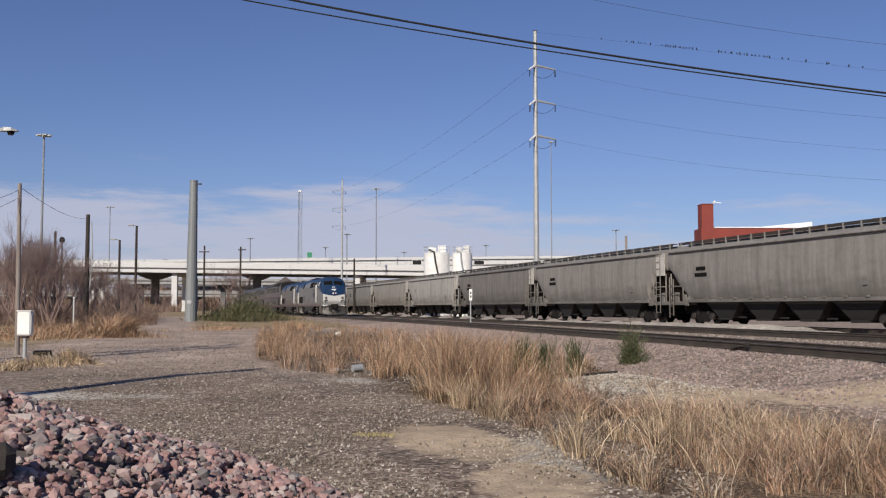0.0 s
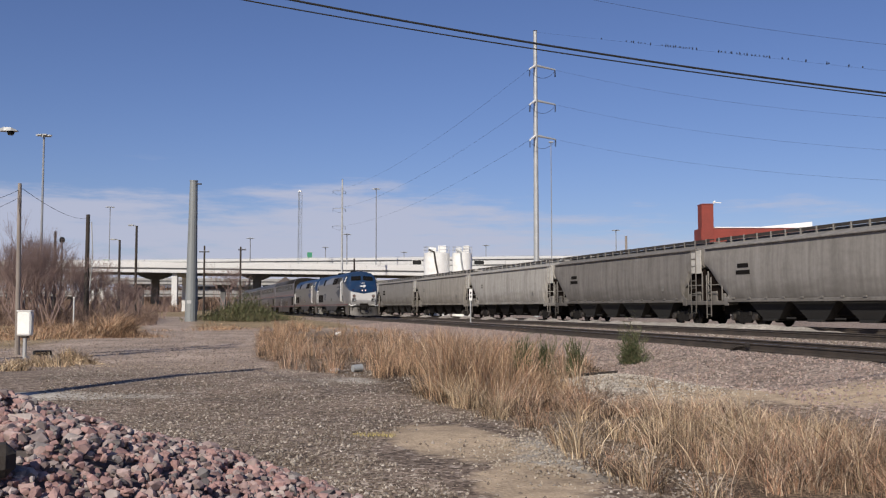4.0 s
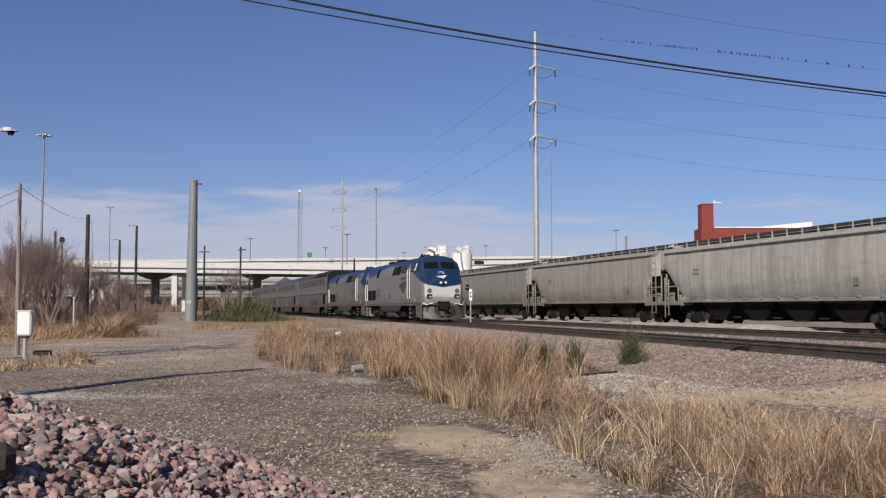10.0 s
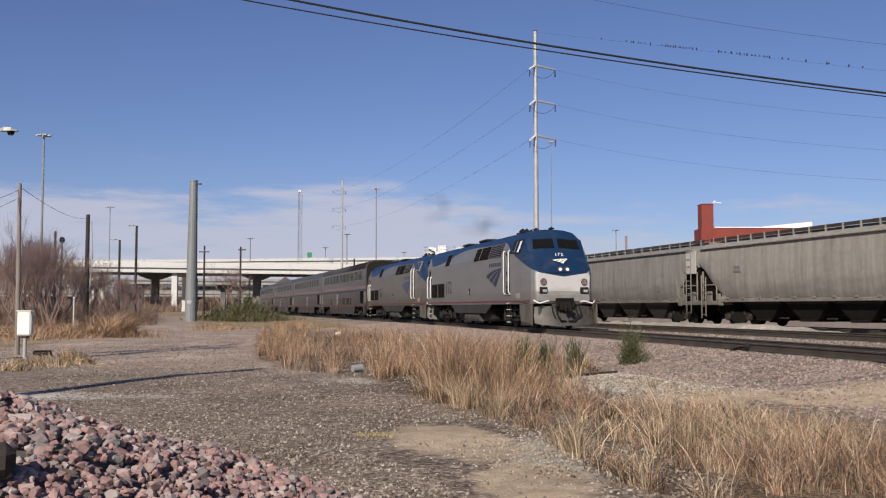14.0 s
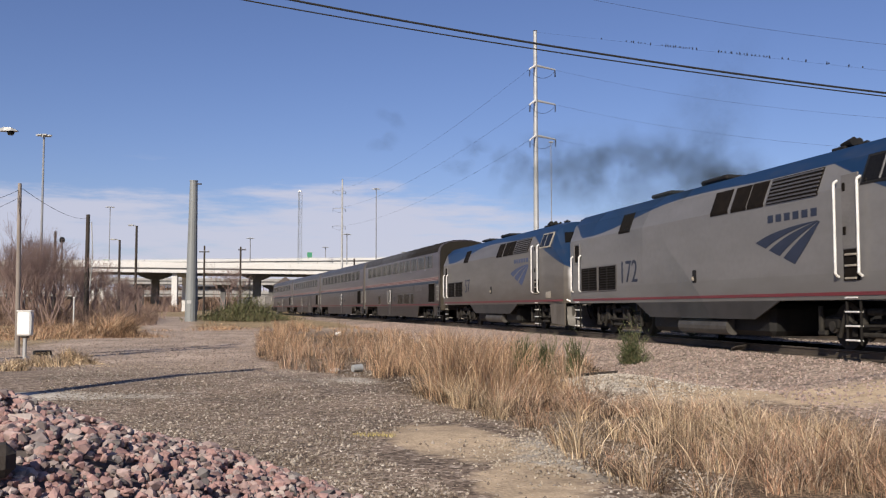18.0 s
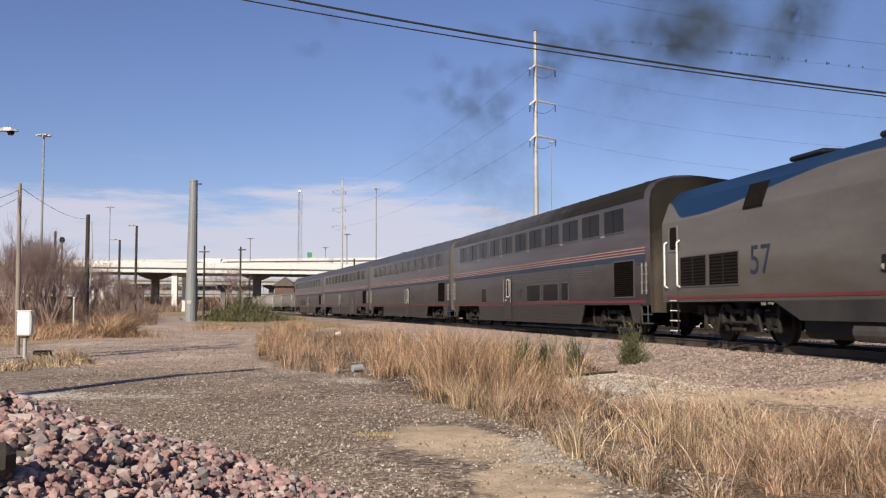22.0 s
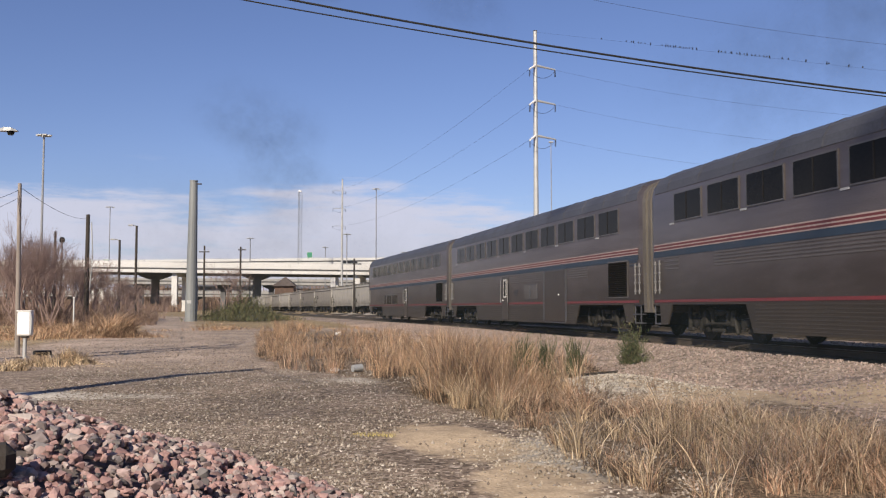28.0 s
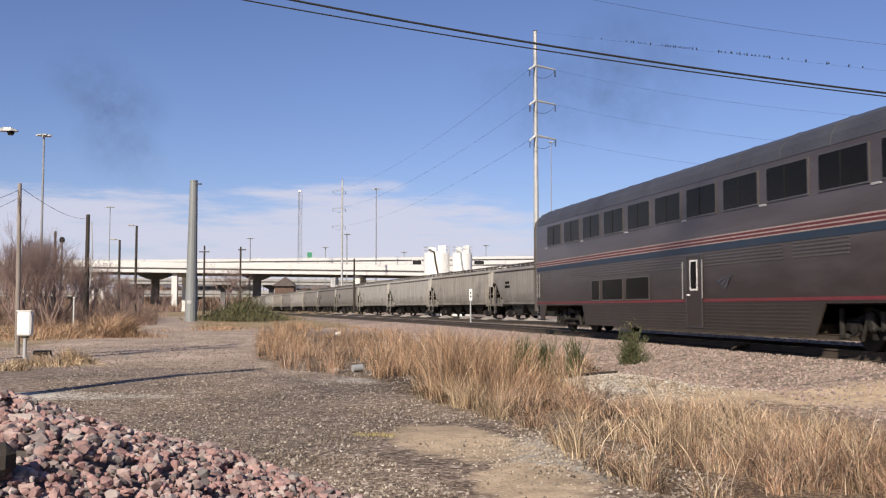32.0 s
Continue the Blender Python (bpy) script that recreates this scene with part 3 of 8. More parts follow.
FITTING = mat("dusty_brake_gear", (0.034, 0.031, 0.027), 0.75, 0.1, (0.011, 0.01, 0.0085), 4, 0.8, 20, 0.3, spec=0.25)
WHEEL = mat("wheel_steel", (0.02, 0.018, 0.016), 0.7, 0.0, (0.01, 0.009, 0.008), 4, spec=0.25)
CHROME = mat("bright_handrail", (0.86, 0.85, 0.82), 0.3, 0.15, bump=0)
DOOR_GREY = mat("silver_door_paint", (0.17, 0.163, 0.156), 0.45, 0.1, (0.115, 0.107, 0.1), 1.5, 0.7)
GALV_DULL = mat("dull_grey_paint", (0.24, 0.235, 0.225), 0.55, 0.1, (0.15, 0.14, 0.13), 2, 0.7)
TANK_GREY = mat("dusty_tank_grey", (0.085, 0.08, 0.074), 0.6, 0.2, (0.045, 0.04, 0.036), 3, 0.8)
RAIL_DULL = mat("dull_handrail", (0.36, 0.35, 0.33), 0.35, 0.5, bump=0)
LOUVRE = mat("louvre_black", (0.009, 0.0075, 0.0065), 0.85, 0, (0.02, 0.015, 0.012), 5, spec=0.06)
SILL_PALE = mat("pale_panel_paint", (0.34, 0.31, 0.26), 0.6, 0, (0.2, 0.17, 0.135), 3, 0.8)
PLOUGH = mat("scuffed_plough_grey", (0.075, 0.07, 0.064), 0.55, 0.2, (0.045, 0.04, 0.035), 2.5, 0.8, 15, 0.1)
LAMP_GLASS = mat("headlight_glass", (0.5, 0.36, 0.33), 0.12, 0.6, (0.12, 0.07, 0.06), 9, 0.9, bump=0)
LAMP_RED = mat("red_lamp", (0.06, 0.018, 0.02), 0.2, bump=0)


def glow(name, colour, power):
    m = mat(name, colour, 0.2, bump=0)
    b = m.node_tree.nodes["Principled BSDF"]
    b.inputs["Emission Color"].default_value, b.inputs["Emission Strength"].default_value = rgb(*colour), power
    return m


LIT = glow("lit_headlight", (1.0, 0.72, 0.64), 0.6)


# ---- running gear ----
WHEELSETS = []      # every wheelset with the train it runs in and its radius


def wheelset_mesh(r, mesh_name="wheelset"):
    b = Build()
    b.cyl((0, -1.05, 0), (0, 1.05, 0), 0.085, n=8)
    for s in (-1, 1):
        y = s * 0.7175
        prof = [(0.10, y - s * 0.06), (r * 0.45, y - s * 0.03), (r * 0.86, y - s * 0.06), (r * 1.055, y - s * 0.035), (r * 1.0, y), (r * 0.98, y + s * 0.1), (r * 0.84, y + s * 0.1), (r * 0.5, y + s * 0.045), (0.14, y + s * 0.075)]
        n = 18
        b.loft([[(q * math.cos(2 * math.pi * i / n), yy, q * math.sin(2 * math.pi * i / n)) for i in range(n)] for q, yy in prof])
    return b.mesh(mesh_name, WHEEL, True)


def bogie(parent, x, base, r, kind, train, meshes):
    """A two-axle truck: bolster, two sideframes with springs and boxes, two wheelsets."""
    if kind not in meshes:
        h = r + 0.08
        frame, spring, box = Build(), Build(), Build()
        if kind == "freight":
            prof = [(-base / 2 - 0.28, r + 0.02), (-base / 2 - 0.2, r + 0.22), (-0.5, r + 0.3), (0.5, r + 0.3), (base / 2 + 0.2, r + 0.22), (base / 2 + 0.28, r + 0.02), (base / 2 - 0.2, r - 0.08), (0.42, r - 0.26), (-0.42, r - 0.26), (-base / 2 + 0.2, r - 0.08)]
        else:
            prof = [(-base / 2 - 0.42, r - 0.05), (-base / 2 - 0.45, r + 0.2), (-base / 2 + 0.3, r + 0.28), (-0.5, r + 0.12), (0.5, r + 0.12), (base / 2 - 0.3, r + 0.28), (base / 2 + 0.45, r + 0.2), (base / 2 + 0.42, r - 0.05), (base / 2 - 0.4, r - 0.02), (0.6, r - 0.2), (-0.6, r - 0.2), (-base / 2 + 0.4, r - 0.02)]
        frame.loft([[(a, y, z) for a, z in prof] for y in (-0.06, 0.06)])
        spring.loft([[((0.055 + 0.02 * (q % 2)) * math.cos(a), (0.055 + 0.02 * (q % 2)) * math.sin(a), r - 0.22 + q * 0.043) for a in (i * 0.7854 for i in range(8))] for q in range(10)])
        if kind != "freight":
            frame.cyl((-0.55, 0.09, r + 0.2), (0.3, 0.09, r - 0.25), 0.05, n=8)
            frame.box((base / 2 + 0.05, 0.12, r + 0.05), (0.5, 0.12, 0.22), 0.03)
            frame.box((-base / 2 - 0.05, 0.12, r + 0.05), (0.5, 0.12, 0.22), 0.03)
            frame.cyl((0.75, 0.1, r + 0.12), (0.75, 0.1, r - 0.2), 0.07, n=8)
            frame.cyl((-0.85, 0.1, r + 0.12), (-0.85, 0.1, r - 0.2), 0.07, n=8)
        gear = Build()
        if kind != "freight":
            for k in (-1, 1):
                gear.box((k * (base / 2 - 0.55), 0.16, r + 0.16), (0.2, 0.14, 0.42), 0.04, Matrix.Rotation(k * 0.25, 4, "Y"))
                gear.cyl((k * (base / 2 - 0.5), 0.2, r + 0.3), (k * (base / 2 - 0.28), 0.2, r - 0.22), 0.045, n=8)
                gear.cyl((k * (base / 2 + 0.42), 0.16, r + 0.42), (k * (base / 2 + 0.42), 0.16, r - 0.12), 0.06, n=8)
                gear.box((k * (base / 2 + 0.36), 0.16, r - 0.15), (0.3, 0.1, 0.12), 0.03)
                gear.cyl((k * base / 2, 0.1, r), (k * base / 2, 0.2, r), 0.11, n=10)
                gear.cyl((k * 0.42, 0.12, r + 0.36), (k * 0.42, 0.12, r - 0.02), 0.085, n=10)
            gear.cyl((-0.75, 0.17, r + 0.02), (0.75, 0.17, r + 0.02), 0.035, n=6)
            gear.box((0, 0.14, r + 0.3), (0.55, 0.12, 0.14), 0.04)
            gear.box((0.1, 0.14, r - 0.16), (0.7, 0.08, 0.1), 0.03)
        else:
            for k in (-1, 1):
                gear.cyl((k * base / 2, 0.06, r), (k * base / 2, 0.14, r), 0.12, n=10)
                gear.box((k * 0.5, 0.08, r + 0.2), (0.16, 0.06, 0.22), 0.02)
        box.cyl((0, -0.05, r), (0, 0.16, r), 0.15, n=12)
        box.box((0, 0.0, r + 0.12), (0.34, 0.16, 0.14), 0.03)
        bol = Build().box((0, 0, r + 0.12), (0.42, 1.9, 0.28), 0.04)
        bol.box((0.7, 0, r), (0.12, 1.5, 0.3), 0.02).box((-0.7, 0, r), (0.12, 1.5, 0.3), 0.02)
        meshes[kind] = (bol.mesh("bogie", TRUCK), frame.mesh("sideframe", TRUCK), spring.mesh("spring", TRUCK, True), box.mesh("axle_box", STEEL_DARK), wheelset_mesh(r), gear.mesh("brake_gear", FITTING, True))
    bol, frame, spring, box, ws, gear = meshes[kind]
    root = part("bogie", bol, None, parent, at=pose(x, 0, 0))
    for s in (-1, 1):
        m = pose(0, s * 1.02, 0) @ (Matrix.Identity(4) if s > 0 else Matrix.Rotation(math.pi, 4, "Z"))
        part("sideframe", frame, None, root, at=m)
        part("brake_gear", gear, None, root, at=m)
        for k in (-0.16, 0.0, 0.16):
            part("spring", spring, None, root, at=m @ pose(k, 0, 0))
        for k in (-1, 1):
            part("axle_box", box, None, root, at=m @ pose(k * base / 2, 0, 0))
    for k in (-1, 1):
        w = part("wheelset", ws, None, root, at=pose(k * base / 2, 0, r))
        WHEELSETS.append((w, train, r, k * base / 2))
    return root


def mirror_ring(half):
    """A closed ring from half a cross-section (sill to ridge)."""
    return half + [(-y, z) for y, z in reversed(half) if abs(y) > 1e-6]


def text_mesh(words, size, depth, material):
    cu = bpy.data.curves.new("lettering", "FONT")
    cu.body, cu.size, cu.extrude, cu.align_x, cu.align_y = words, size, depth, "CENTER", "CENTER"
    tmp = new("lettering", cu)
    bpy.context.view_layer.update()
    me = bpy.data.meshes.new_from_object(tmp.evaluated_get(bpy.context.evaluated_depsgraph_get()))
    bpy.data.objects.remove(tmp)
    me.materials.clear()
    me.materials.append(material)
    return me


def side_pose(x, z, y=-1.56):
    """The pose of a flat thing on a vehicle's right-hand side, facing outward; its x runs along the vehicle."""
    return Matrix.Translation((x, y, z)) @ Matrix.Rotation(radians(90), 4, "X")


def pane_mesh(name, w, h, material, t=0.03, r=0.07):
    """A rounded plate lying in x and z, t thick in y."""
    pts = []
    for cx, cz, a0 in ((w / 2 - r, h / 2 - r, 0), (-w / 2 + r, h / 2 - r, 90), (-w / 2 + r, -h / 2 + r, 180), (w / 2 - r, -h / 2 + r, 270)):
        for k in range(4):
            a = radians(a0 + k * 30)
            pts.append((cx + r * math.cos(a), cz + r * math.sin(a)))
    return Build().loft([[(x, -t / 2, z) for x, z in pts], [(x, t / 2, z) for x, z in pts]]).mesh(name, material)


def frame_mesh(name, w, h, bar, material, t=0.05):
    b = Build()
    b.box((0, 0, h / 2 + bar / 2), (w + 2 * bar, t, bar)).box((0, 0, -h / 2 - bar / 2), (w + 2 * bar, t, bar))
    b.box((w / 2 + bar / 2, 0, 0), (bar, t, h)).box((-w / 2 - bar / 2, 0, 0), (bar, t, h))
    return b.mesh(name, material)


# ---- double-deck passenger cars ----
CAR = 25.91
CAR_BOGIE = 9.07
CAR_HALF = [(1.55, 0.98), (1.55, 1.6), (1.55, 2.4), (1.55, 4.15), (1.50, 4.42), (1.34, 4.64), (1.02, 4.80), (0.55, 4.90), (0, 4.93)]
SHARED = {}


def shared(key, maker):
    if key not in SHARED:
        SHARED[key] = maker()
    return SHARED[key]


def passenger_car(label, door, low_windows, uppers=11):
    c = thing("passenger_car", label, "train car", group="cars of the passenger train")
    xo = CAR / 2

    def body():
        b = Build()
        rings = []
        for x, k, top in ((-12.6, 0.96, 0.12), (-12.5, 0.985, 0.05), (-12.3, 1, 0), (12.3, 1, 0), (12.5, 0.985, 0.05), (12.6, 0.96, 0.12)):
            rings.append([(x, y * k, z - (top if z > 4.3 else 0)) for y, z in mirror_ring(CAR_HALF)])
        return b.loft(rings).mesh("body", CAR_SIDE, True)

    part("body", shared("car_body", body), None, c)

    def roof(paint=STAIN_ROOF):
        b = Build()
        half = [(1.553, 4.2), (1.506, 4.435), (1.348, 4.655), (1.026, 4.815), (0.552, 4.915), (0, 4.945)]
        ring = mirror_ring(half)
        inner = [(y * 0.985, z - 0.03) for y, z in ring]
        b.loft([[(x, y, z) for y, z in ring + inner[::-1]] for x in (-12.28, 12.28)])
        for k in range(13):
            x = -11.4 + k * 1.9
            b.loft([[(x + dx, y * 1.006, z + 0.012) for y, z in ring] + [(x + dx, y, z - 0.02) for y, z in ring[::-1]] for dx in (-0.03, 0.03)])
        return b.mesh("roof", paint, True)

    if "sooty" in label:
        part("roof", shared("car_roof_sooty", lambda: roof(ROOF_SOOTY)), None, c, "grey roof blackened by soot towards the front")
    else:
        part("roof", shared("car_roof", roof), None, c, "bluish dull grey roof")

    def skirt():
        b = Build()
        for s in (-1, 1):
            y = s * 1.53
            prof = [(-7.05, 0.98), (-6.7, 0.3), (6.95, 0.3), (7.35, 0.98)]
            b.loft([[(x, yy, z) for x, z in prof] for yy in (y - 0.02, y + 0.02)])
        b.box((0, 0, 0.45), (13.2, 2.9, 0.25), 0.03)
        return b.mesh("skirt", DIRTY_STEEL)

    part("skirt", shared("car_skirt", skirt), None, c)

    for x0, x1, z0, z1, n in ((-6.6, 6.8, 0.36, 0.95, 8), (-8.6, 5.8, 1.98, 2.3, 5), (6.2, 8.2, 1.98, 2.3, 5), (-11.6, -10.7, 1.98, 2.3, 4)):
        for k in range(n):
            for y in (-1.549, 1.549):
                part("flute", shared(f"flute{x0}", lambda: Build().box((0, 0, 0), (x1 - x0, 0.014 if z1 < 1 else 0.03, 0.042), 0.006).mesh("flute", DIRTY_STEEL if z1 < 1 else STAINLESS)), None, c, at=pose((x0 + x1) / 2, y, z0 + (z1 - z0) * k / (n - 1)))

    def line(z, h, mt, y=1.556):
        b = Build()
        for s in (-1, 1):
            b.box((0, s * y, z), (24.7, 0.012, h))
        return b.mesh("stripe", mt)

    for i, (z, h, mt) in enumerate(((2.700, 0.034, WHITE_LINE), (2.657, 0.052, RED_PALE), (2.614, 0.034, WHITE_LINE), (2.571, 0.052, RED_PALE), (2.528, 0.034, WHITE_LINE), (2.428, 0.176, BLUE_LINE))):
        part("stripe", shared(f"line{i}", lambda: line(z, h, mt)), None, c)

    def low_line():
        b = Build()
        for s in (-1, 1):
            b.box((0, s * 1.556, 1.08), (24.7, 0.014, 0.075))
        return b.mesh("stripe", RED)

    part("stripe", shared("lowline", low_line), None, c, "red stripe along the sill")
    pane = shared("upper_pane", lambda: pane_mesh("window", 1.6, 0.74, GLASS, 0.05))
    bar = shared("upper_bar", lambda: frame_mesh("window_frame", 1.6, 0.74, 0.035, STAINLESS, 0.03))
    tab = shared("tab", lambda: Build().box((0, 0, 0), (0.3, 0.02, 0.055), 0.008).mesh("marker_plate", GALV))
    mull = shared("mull", lambda: Build().box((0, 0, 0), (0.035, 0.02, 0.74)).mesh("mullion", BLACK))
    for s in (-1, 1):
        for i in range(uppers):
            x = xo - 2.9 - i * 2.015
            w = part("window", pane, None, c, at=pose(x, s * 1.548, 3.68))
            part("window_frame", bar, None, w, at=pose(0, s * 0.012, 0))
            part("mullion", mull, None, w, at=pose(-0.05, s * 0.026, 0))
            if i % 2 == 0 and s < 0:
                part("marker_plate", tab, None, c, at=pose(x - 1.0, s * 1.558, 3.24))
        for a, e in low_windows:
            wd = round(abs(a - e), 2)
            pn = shared(f"low{wd}", lambda: pane_mesh("window", wd, 0.64, GLASS, 0.05))
            fr = shared(f"lowf{wd}", lambda: frame_mesh("window_frame", wd, 0.64, 0.04, STAINLESS, 0.03))
            w = part("window", pn, None, c, at=pose(xo - (a + e) / 2, s * 1.548, 1.48))
            part("window_frame", fr, None, w, at=pose(0, s * 0.012, 0))

        def door_mesh():
            b = Build().box((0, 0, 0), (0.92, 0.05, 1.92), 0.03)
            return b.mesh("door", CAR_SIDE)
        d = part("door", shared("car_door", door_mesh), None, c, at=pose(xo - door, s * 1.552, 1.33))
        part("door_window", shared("car_door_glass", lambda: pane_mesh("door_window", 0.34, 0.72, GLASS, 0.03, 0.1)), None, d, at=pose(0, s * 0.02, 0.42))
        part("door_window_frame", shared("car_door_gf", lambda: frame_mesh("door_window_frame", 0.34, 0.72, 0.045, CHROME, 0.02)), None, d, at=pose(0, s * 0.026, 0.42))
        part("door_seam", shared("car_door_seam", lambda: frame_mesh("door_seam", 0.86, 1.86, 0.025, STAIN_ROOF, 0.012)), None, d, at=pose(0, s * 0.026, 0))
        part("door_handle", shared("car_door_handle", lambda: Build().box((0, 0, 0), (0.12, 0.05, 0.05), 0.01).mesh("door_handle", CHROME)), None, d, at=pose(-0.3, s * 0.04, -0.1))
        for k in (-1, 1):
            part("grab_rail", shared("grab", lambda: Build().cyl((0, 0, -0.5), (0, 0, 0.5), 0.018, n=6).mesh("grab_rail", RAIL_DULL, True)), None, d, at=pose(k * 0.56, s * 0.07, 0.3))

    def grille():
        b = Build()
        b.box((0, 0, 0), (1.5, 0.02, 1.1))
        return b.mesh("grille", LOUVRE)

    def slats():
        b = Build()
        for k in range(17):
            b.box((0, 0, -0.52 + k * 0.065), (1.46, 0.05, 0.03), 0, Matrix.Rotation(radians(30), 4, "X"))
        return b.mesh("slats", LOUVRE)

    g = part("grille", shared("grille", grille), None, c, at=pose(xo - 2.15, -1.555, 1.79))
    part("slats", shared("slats", slats), None, g, at=pose(0, -0.02, 0))
    part("grille_frame", shared("grille_f", lambda: frame_mesh("grille_frame", 1.5, 1.1, 0.04, STAINLESS, 0.05)), None, g)

    def end_post(paint=TAN):
        b = Build()
        b.loft([[(x, y, z) for y, z in mirror_ring([(1.5, 0.75), (1.52, 2.0), (1.52, 4.1), (1.46, 4.4), (1.28, 4.62), (0.95, 4.76), (0, 4.84)])] for x in (-0.11, 0.11)])
        return b.mesh("end_panel", paint)

    def end_bellows():
        b = Build()
        for k in range(3):
            b.box((0.1 * k, 0, 2.75), (0.06, 1.0 - 0.04 * k, 2.3), 0.02)
        return b.mesh("gangway", BLACK)

    def steps():
        b = Build()
        for s in (-1, 1):
            for k in range(3):
                b.box((0, s * 1.42, 0.42 + k * 0.27), (0.42, 0.2, 0.04), 0.01)
            b.cyl((0.21, s * 1.5, 0.4), (0.21, s * 1.5, 1.05), 0.02, n=6)
            b.cyl((-0.21, s * 1.5, 0.4), (-0.21, s * 1.5, 1.05), 0.02, n=6)
        return b.mesh("step", STAIN_ROOF)

    def rung():
        b = Build().cyl((0, 0, 1.3), (0, 0, 2.25), 0.02, n=6)
        for k in range(4):
            b.box((0, 0, 1.4 + k * 0.25), (0.07, 0.06, 0.04))
        return b.mesh("grab_rail", RAIL_DULL)

    for k in (-1, 1):
        sooty = k > 0 and "sooty" in label
        part("end_panel", shared(f"endp{sooty}", lambda: end_post(TAN_SOOTY if sooty else TAN)), None, c, "tan end panel blackened by soot" if sooty else "tan end panel", at=pose(k * 12.74, 0, 0))
        part("gangway", shared("gang", end_bellows), None, c, at=pose(k * 12.8, 0, -0.1) @ Matrix.Rotation(0 if k > 0 else math.pi, 4, "Z"))
        part("step", shared("steps", steps), None, c, at=pose(k * 12.2, 0, 0))
        for x in (0, 0.3):
            for y in (-1.59, 1.59):
                part("grab_rail", shared("rung", rung), None, c, at=pose(k * 12.2 + x, y, 0))
        # underframe as black plates that fill the gap behind the bogies with shade
        part("underframe", shared("car_under", lambda: Build().box((0, 0, 0.72), (5.9, 0.3, 0.75), 0.02).box((0, 0, 1.0), (5.9, 2.7, 0.1), 0.01).mesh("underframe", LOUVRE)), None, c, at=pose(k * 9.4, 0, 0))
        part("coupler", shared("coupler", lambda: Build().box((0, 0, 0.85), (0.7, 0.24, 0.26), 0.05).mesh("coupler", STEEL_DARK)), None, c, at=pose(k * 12.75, 0, 0))
        bogie(c, k * CAR_BOGIE, 2.59, 0.457, "coach", "near", BOGIES)

    def end_skirt():
        prof = [(11.15, 0.98), (11.45, 0.42), (11.9, 0.42), (12.0, 0.98)]
        return Build().loft([[(x, yy, z) for x, z in prof] for yy in (-0.02, 0.02)]).mesh("end_skirt", DIRTY_STEEL)

    for k in (-1, 1):
        for y in (-1.53, 1.53):
            part("end_skirt", shared("endskirt", end_skirt), None, c, at=Matrix.Rotation(0 if k > 0 else math.pi, 4, "Z") @ pose(0, y, 0))
    if "hatch" in label:
        h = part("hatch", shared("hatch", lambda: pane_mesh("hatch", 1.7, 0.58, STAINLESS, 0.04, 0.06)), None, c, at=pose(xo - 11.15, -1.552, 1.54))
        sd = part("service_door", shared("svc", lambda: Build().box((0, 0, 0), (2.3, 0.05, 1.95), 0.03).mesh("service_door", CAR_SIDE)), None, c, at=pose(xo - 8.2, -1.545, 1.33))
        part("door_edge", shared("svc_e", lambda: frame_mesh("door_edge", 2.3, 1.95, 0.035, STAIN_ROOF, 0.06)), None, sd)
        part("handle", shared("svc_h", lambda: Build().box((0.5, -0.045, 0.05), (0.12, 0.04, 0.05), 0.01).mesh("handle", CHROME)), None, sd)
        for hx in (-1.3, 1.3):
            part("hinge_strip", shared("svc_s", lambda: Build().box((0, -0.02, 0), (0.04, 0.02, 1.9), 0.005).mesh("hinge_strip", STAIN_ROOF)), None, sd, at=pose(hx, 0, 0))
        part("hatch_edge", shared("hatch_e", lambda: frame_mesh("hatch_edge", 1.7, 0.58, 0.025, STAIN_ROOF, 0.02)), None, h)
        part("hatch_seam", shared("hatch_h", lambda: Build().box((0, -0.035, 0), (0.03, 0.04, 0.52), 0.01).mesh("hatch_seam", STAIN_ROOF)), None, h)
    bars = shared("bars", lambda: Build().box((0, 0, 0), (0.55, 0.012, 0.05)).mesh("lettering_bar", BLUE_LINE))
    for dz in (0.05, -0.05):
        part("lettering_bar", bars, None, c, at=pose(xo - 0.95, -1.566, 2.25 + dz))
    emblem(c, "small_logo", lambda: swoosh_meshes(0.7, STAIN_ROOF, 0.7), side_pose(xo - door + 1.25, 1.68, -1.564))
    return c


def swoosh_meshes(size, material, tall=1.0):
    """Three curved bars that fan out from a tip at the upper right: a plain emblem, size wide, bar by bar."""
    def edge(q):
        end, ctl = Vector((0.62 * q, tall * (-0.25 - 0.43 * q))), Vector((0.30 + 0.53 * q, tall * (-0.04 - 0.30 * q)))
        tip = Vector((1.0, 0.0))
        return [(tip * (1 - t) ** 2 + ctl * 2 * t * (1 - t) + end * t * t) * size for t in (0.04, 0.2, 0.35, 0.5, 0.65, 0.8, 0.9, 1.0)]

    out = []
    for q0, q1 in ((0, 0.27), (0.36, 0.63), (0.72, 1.0)):
        lo, hi = edge(q1), edge(q0)
        out.append(Build().loft([[(a.x, a.y, 0.0), (b.x, b.y, 0.0), (b.x, b.y, 0.006), (a.x, a.y, 0.006)] for a, b in zip(lo, hi)]).mesh("emblem_bar", material))
    return out


def emblem(parent, key, maker, at, label=""):
    for me in shared(key, maker):
        part("emblem_bar", me, None, parent, label, at=at)


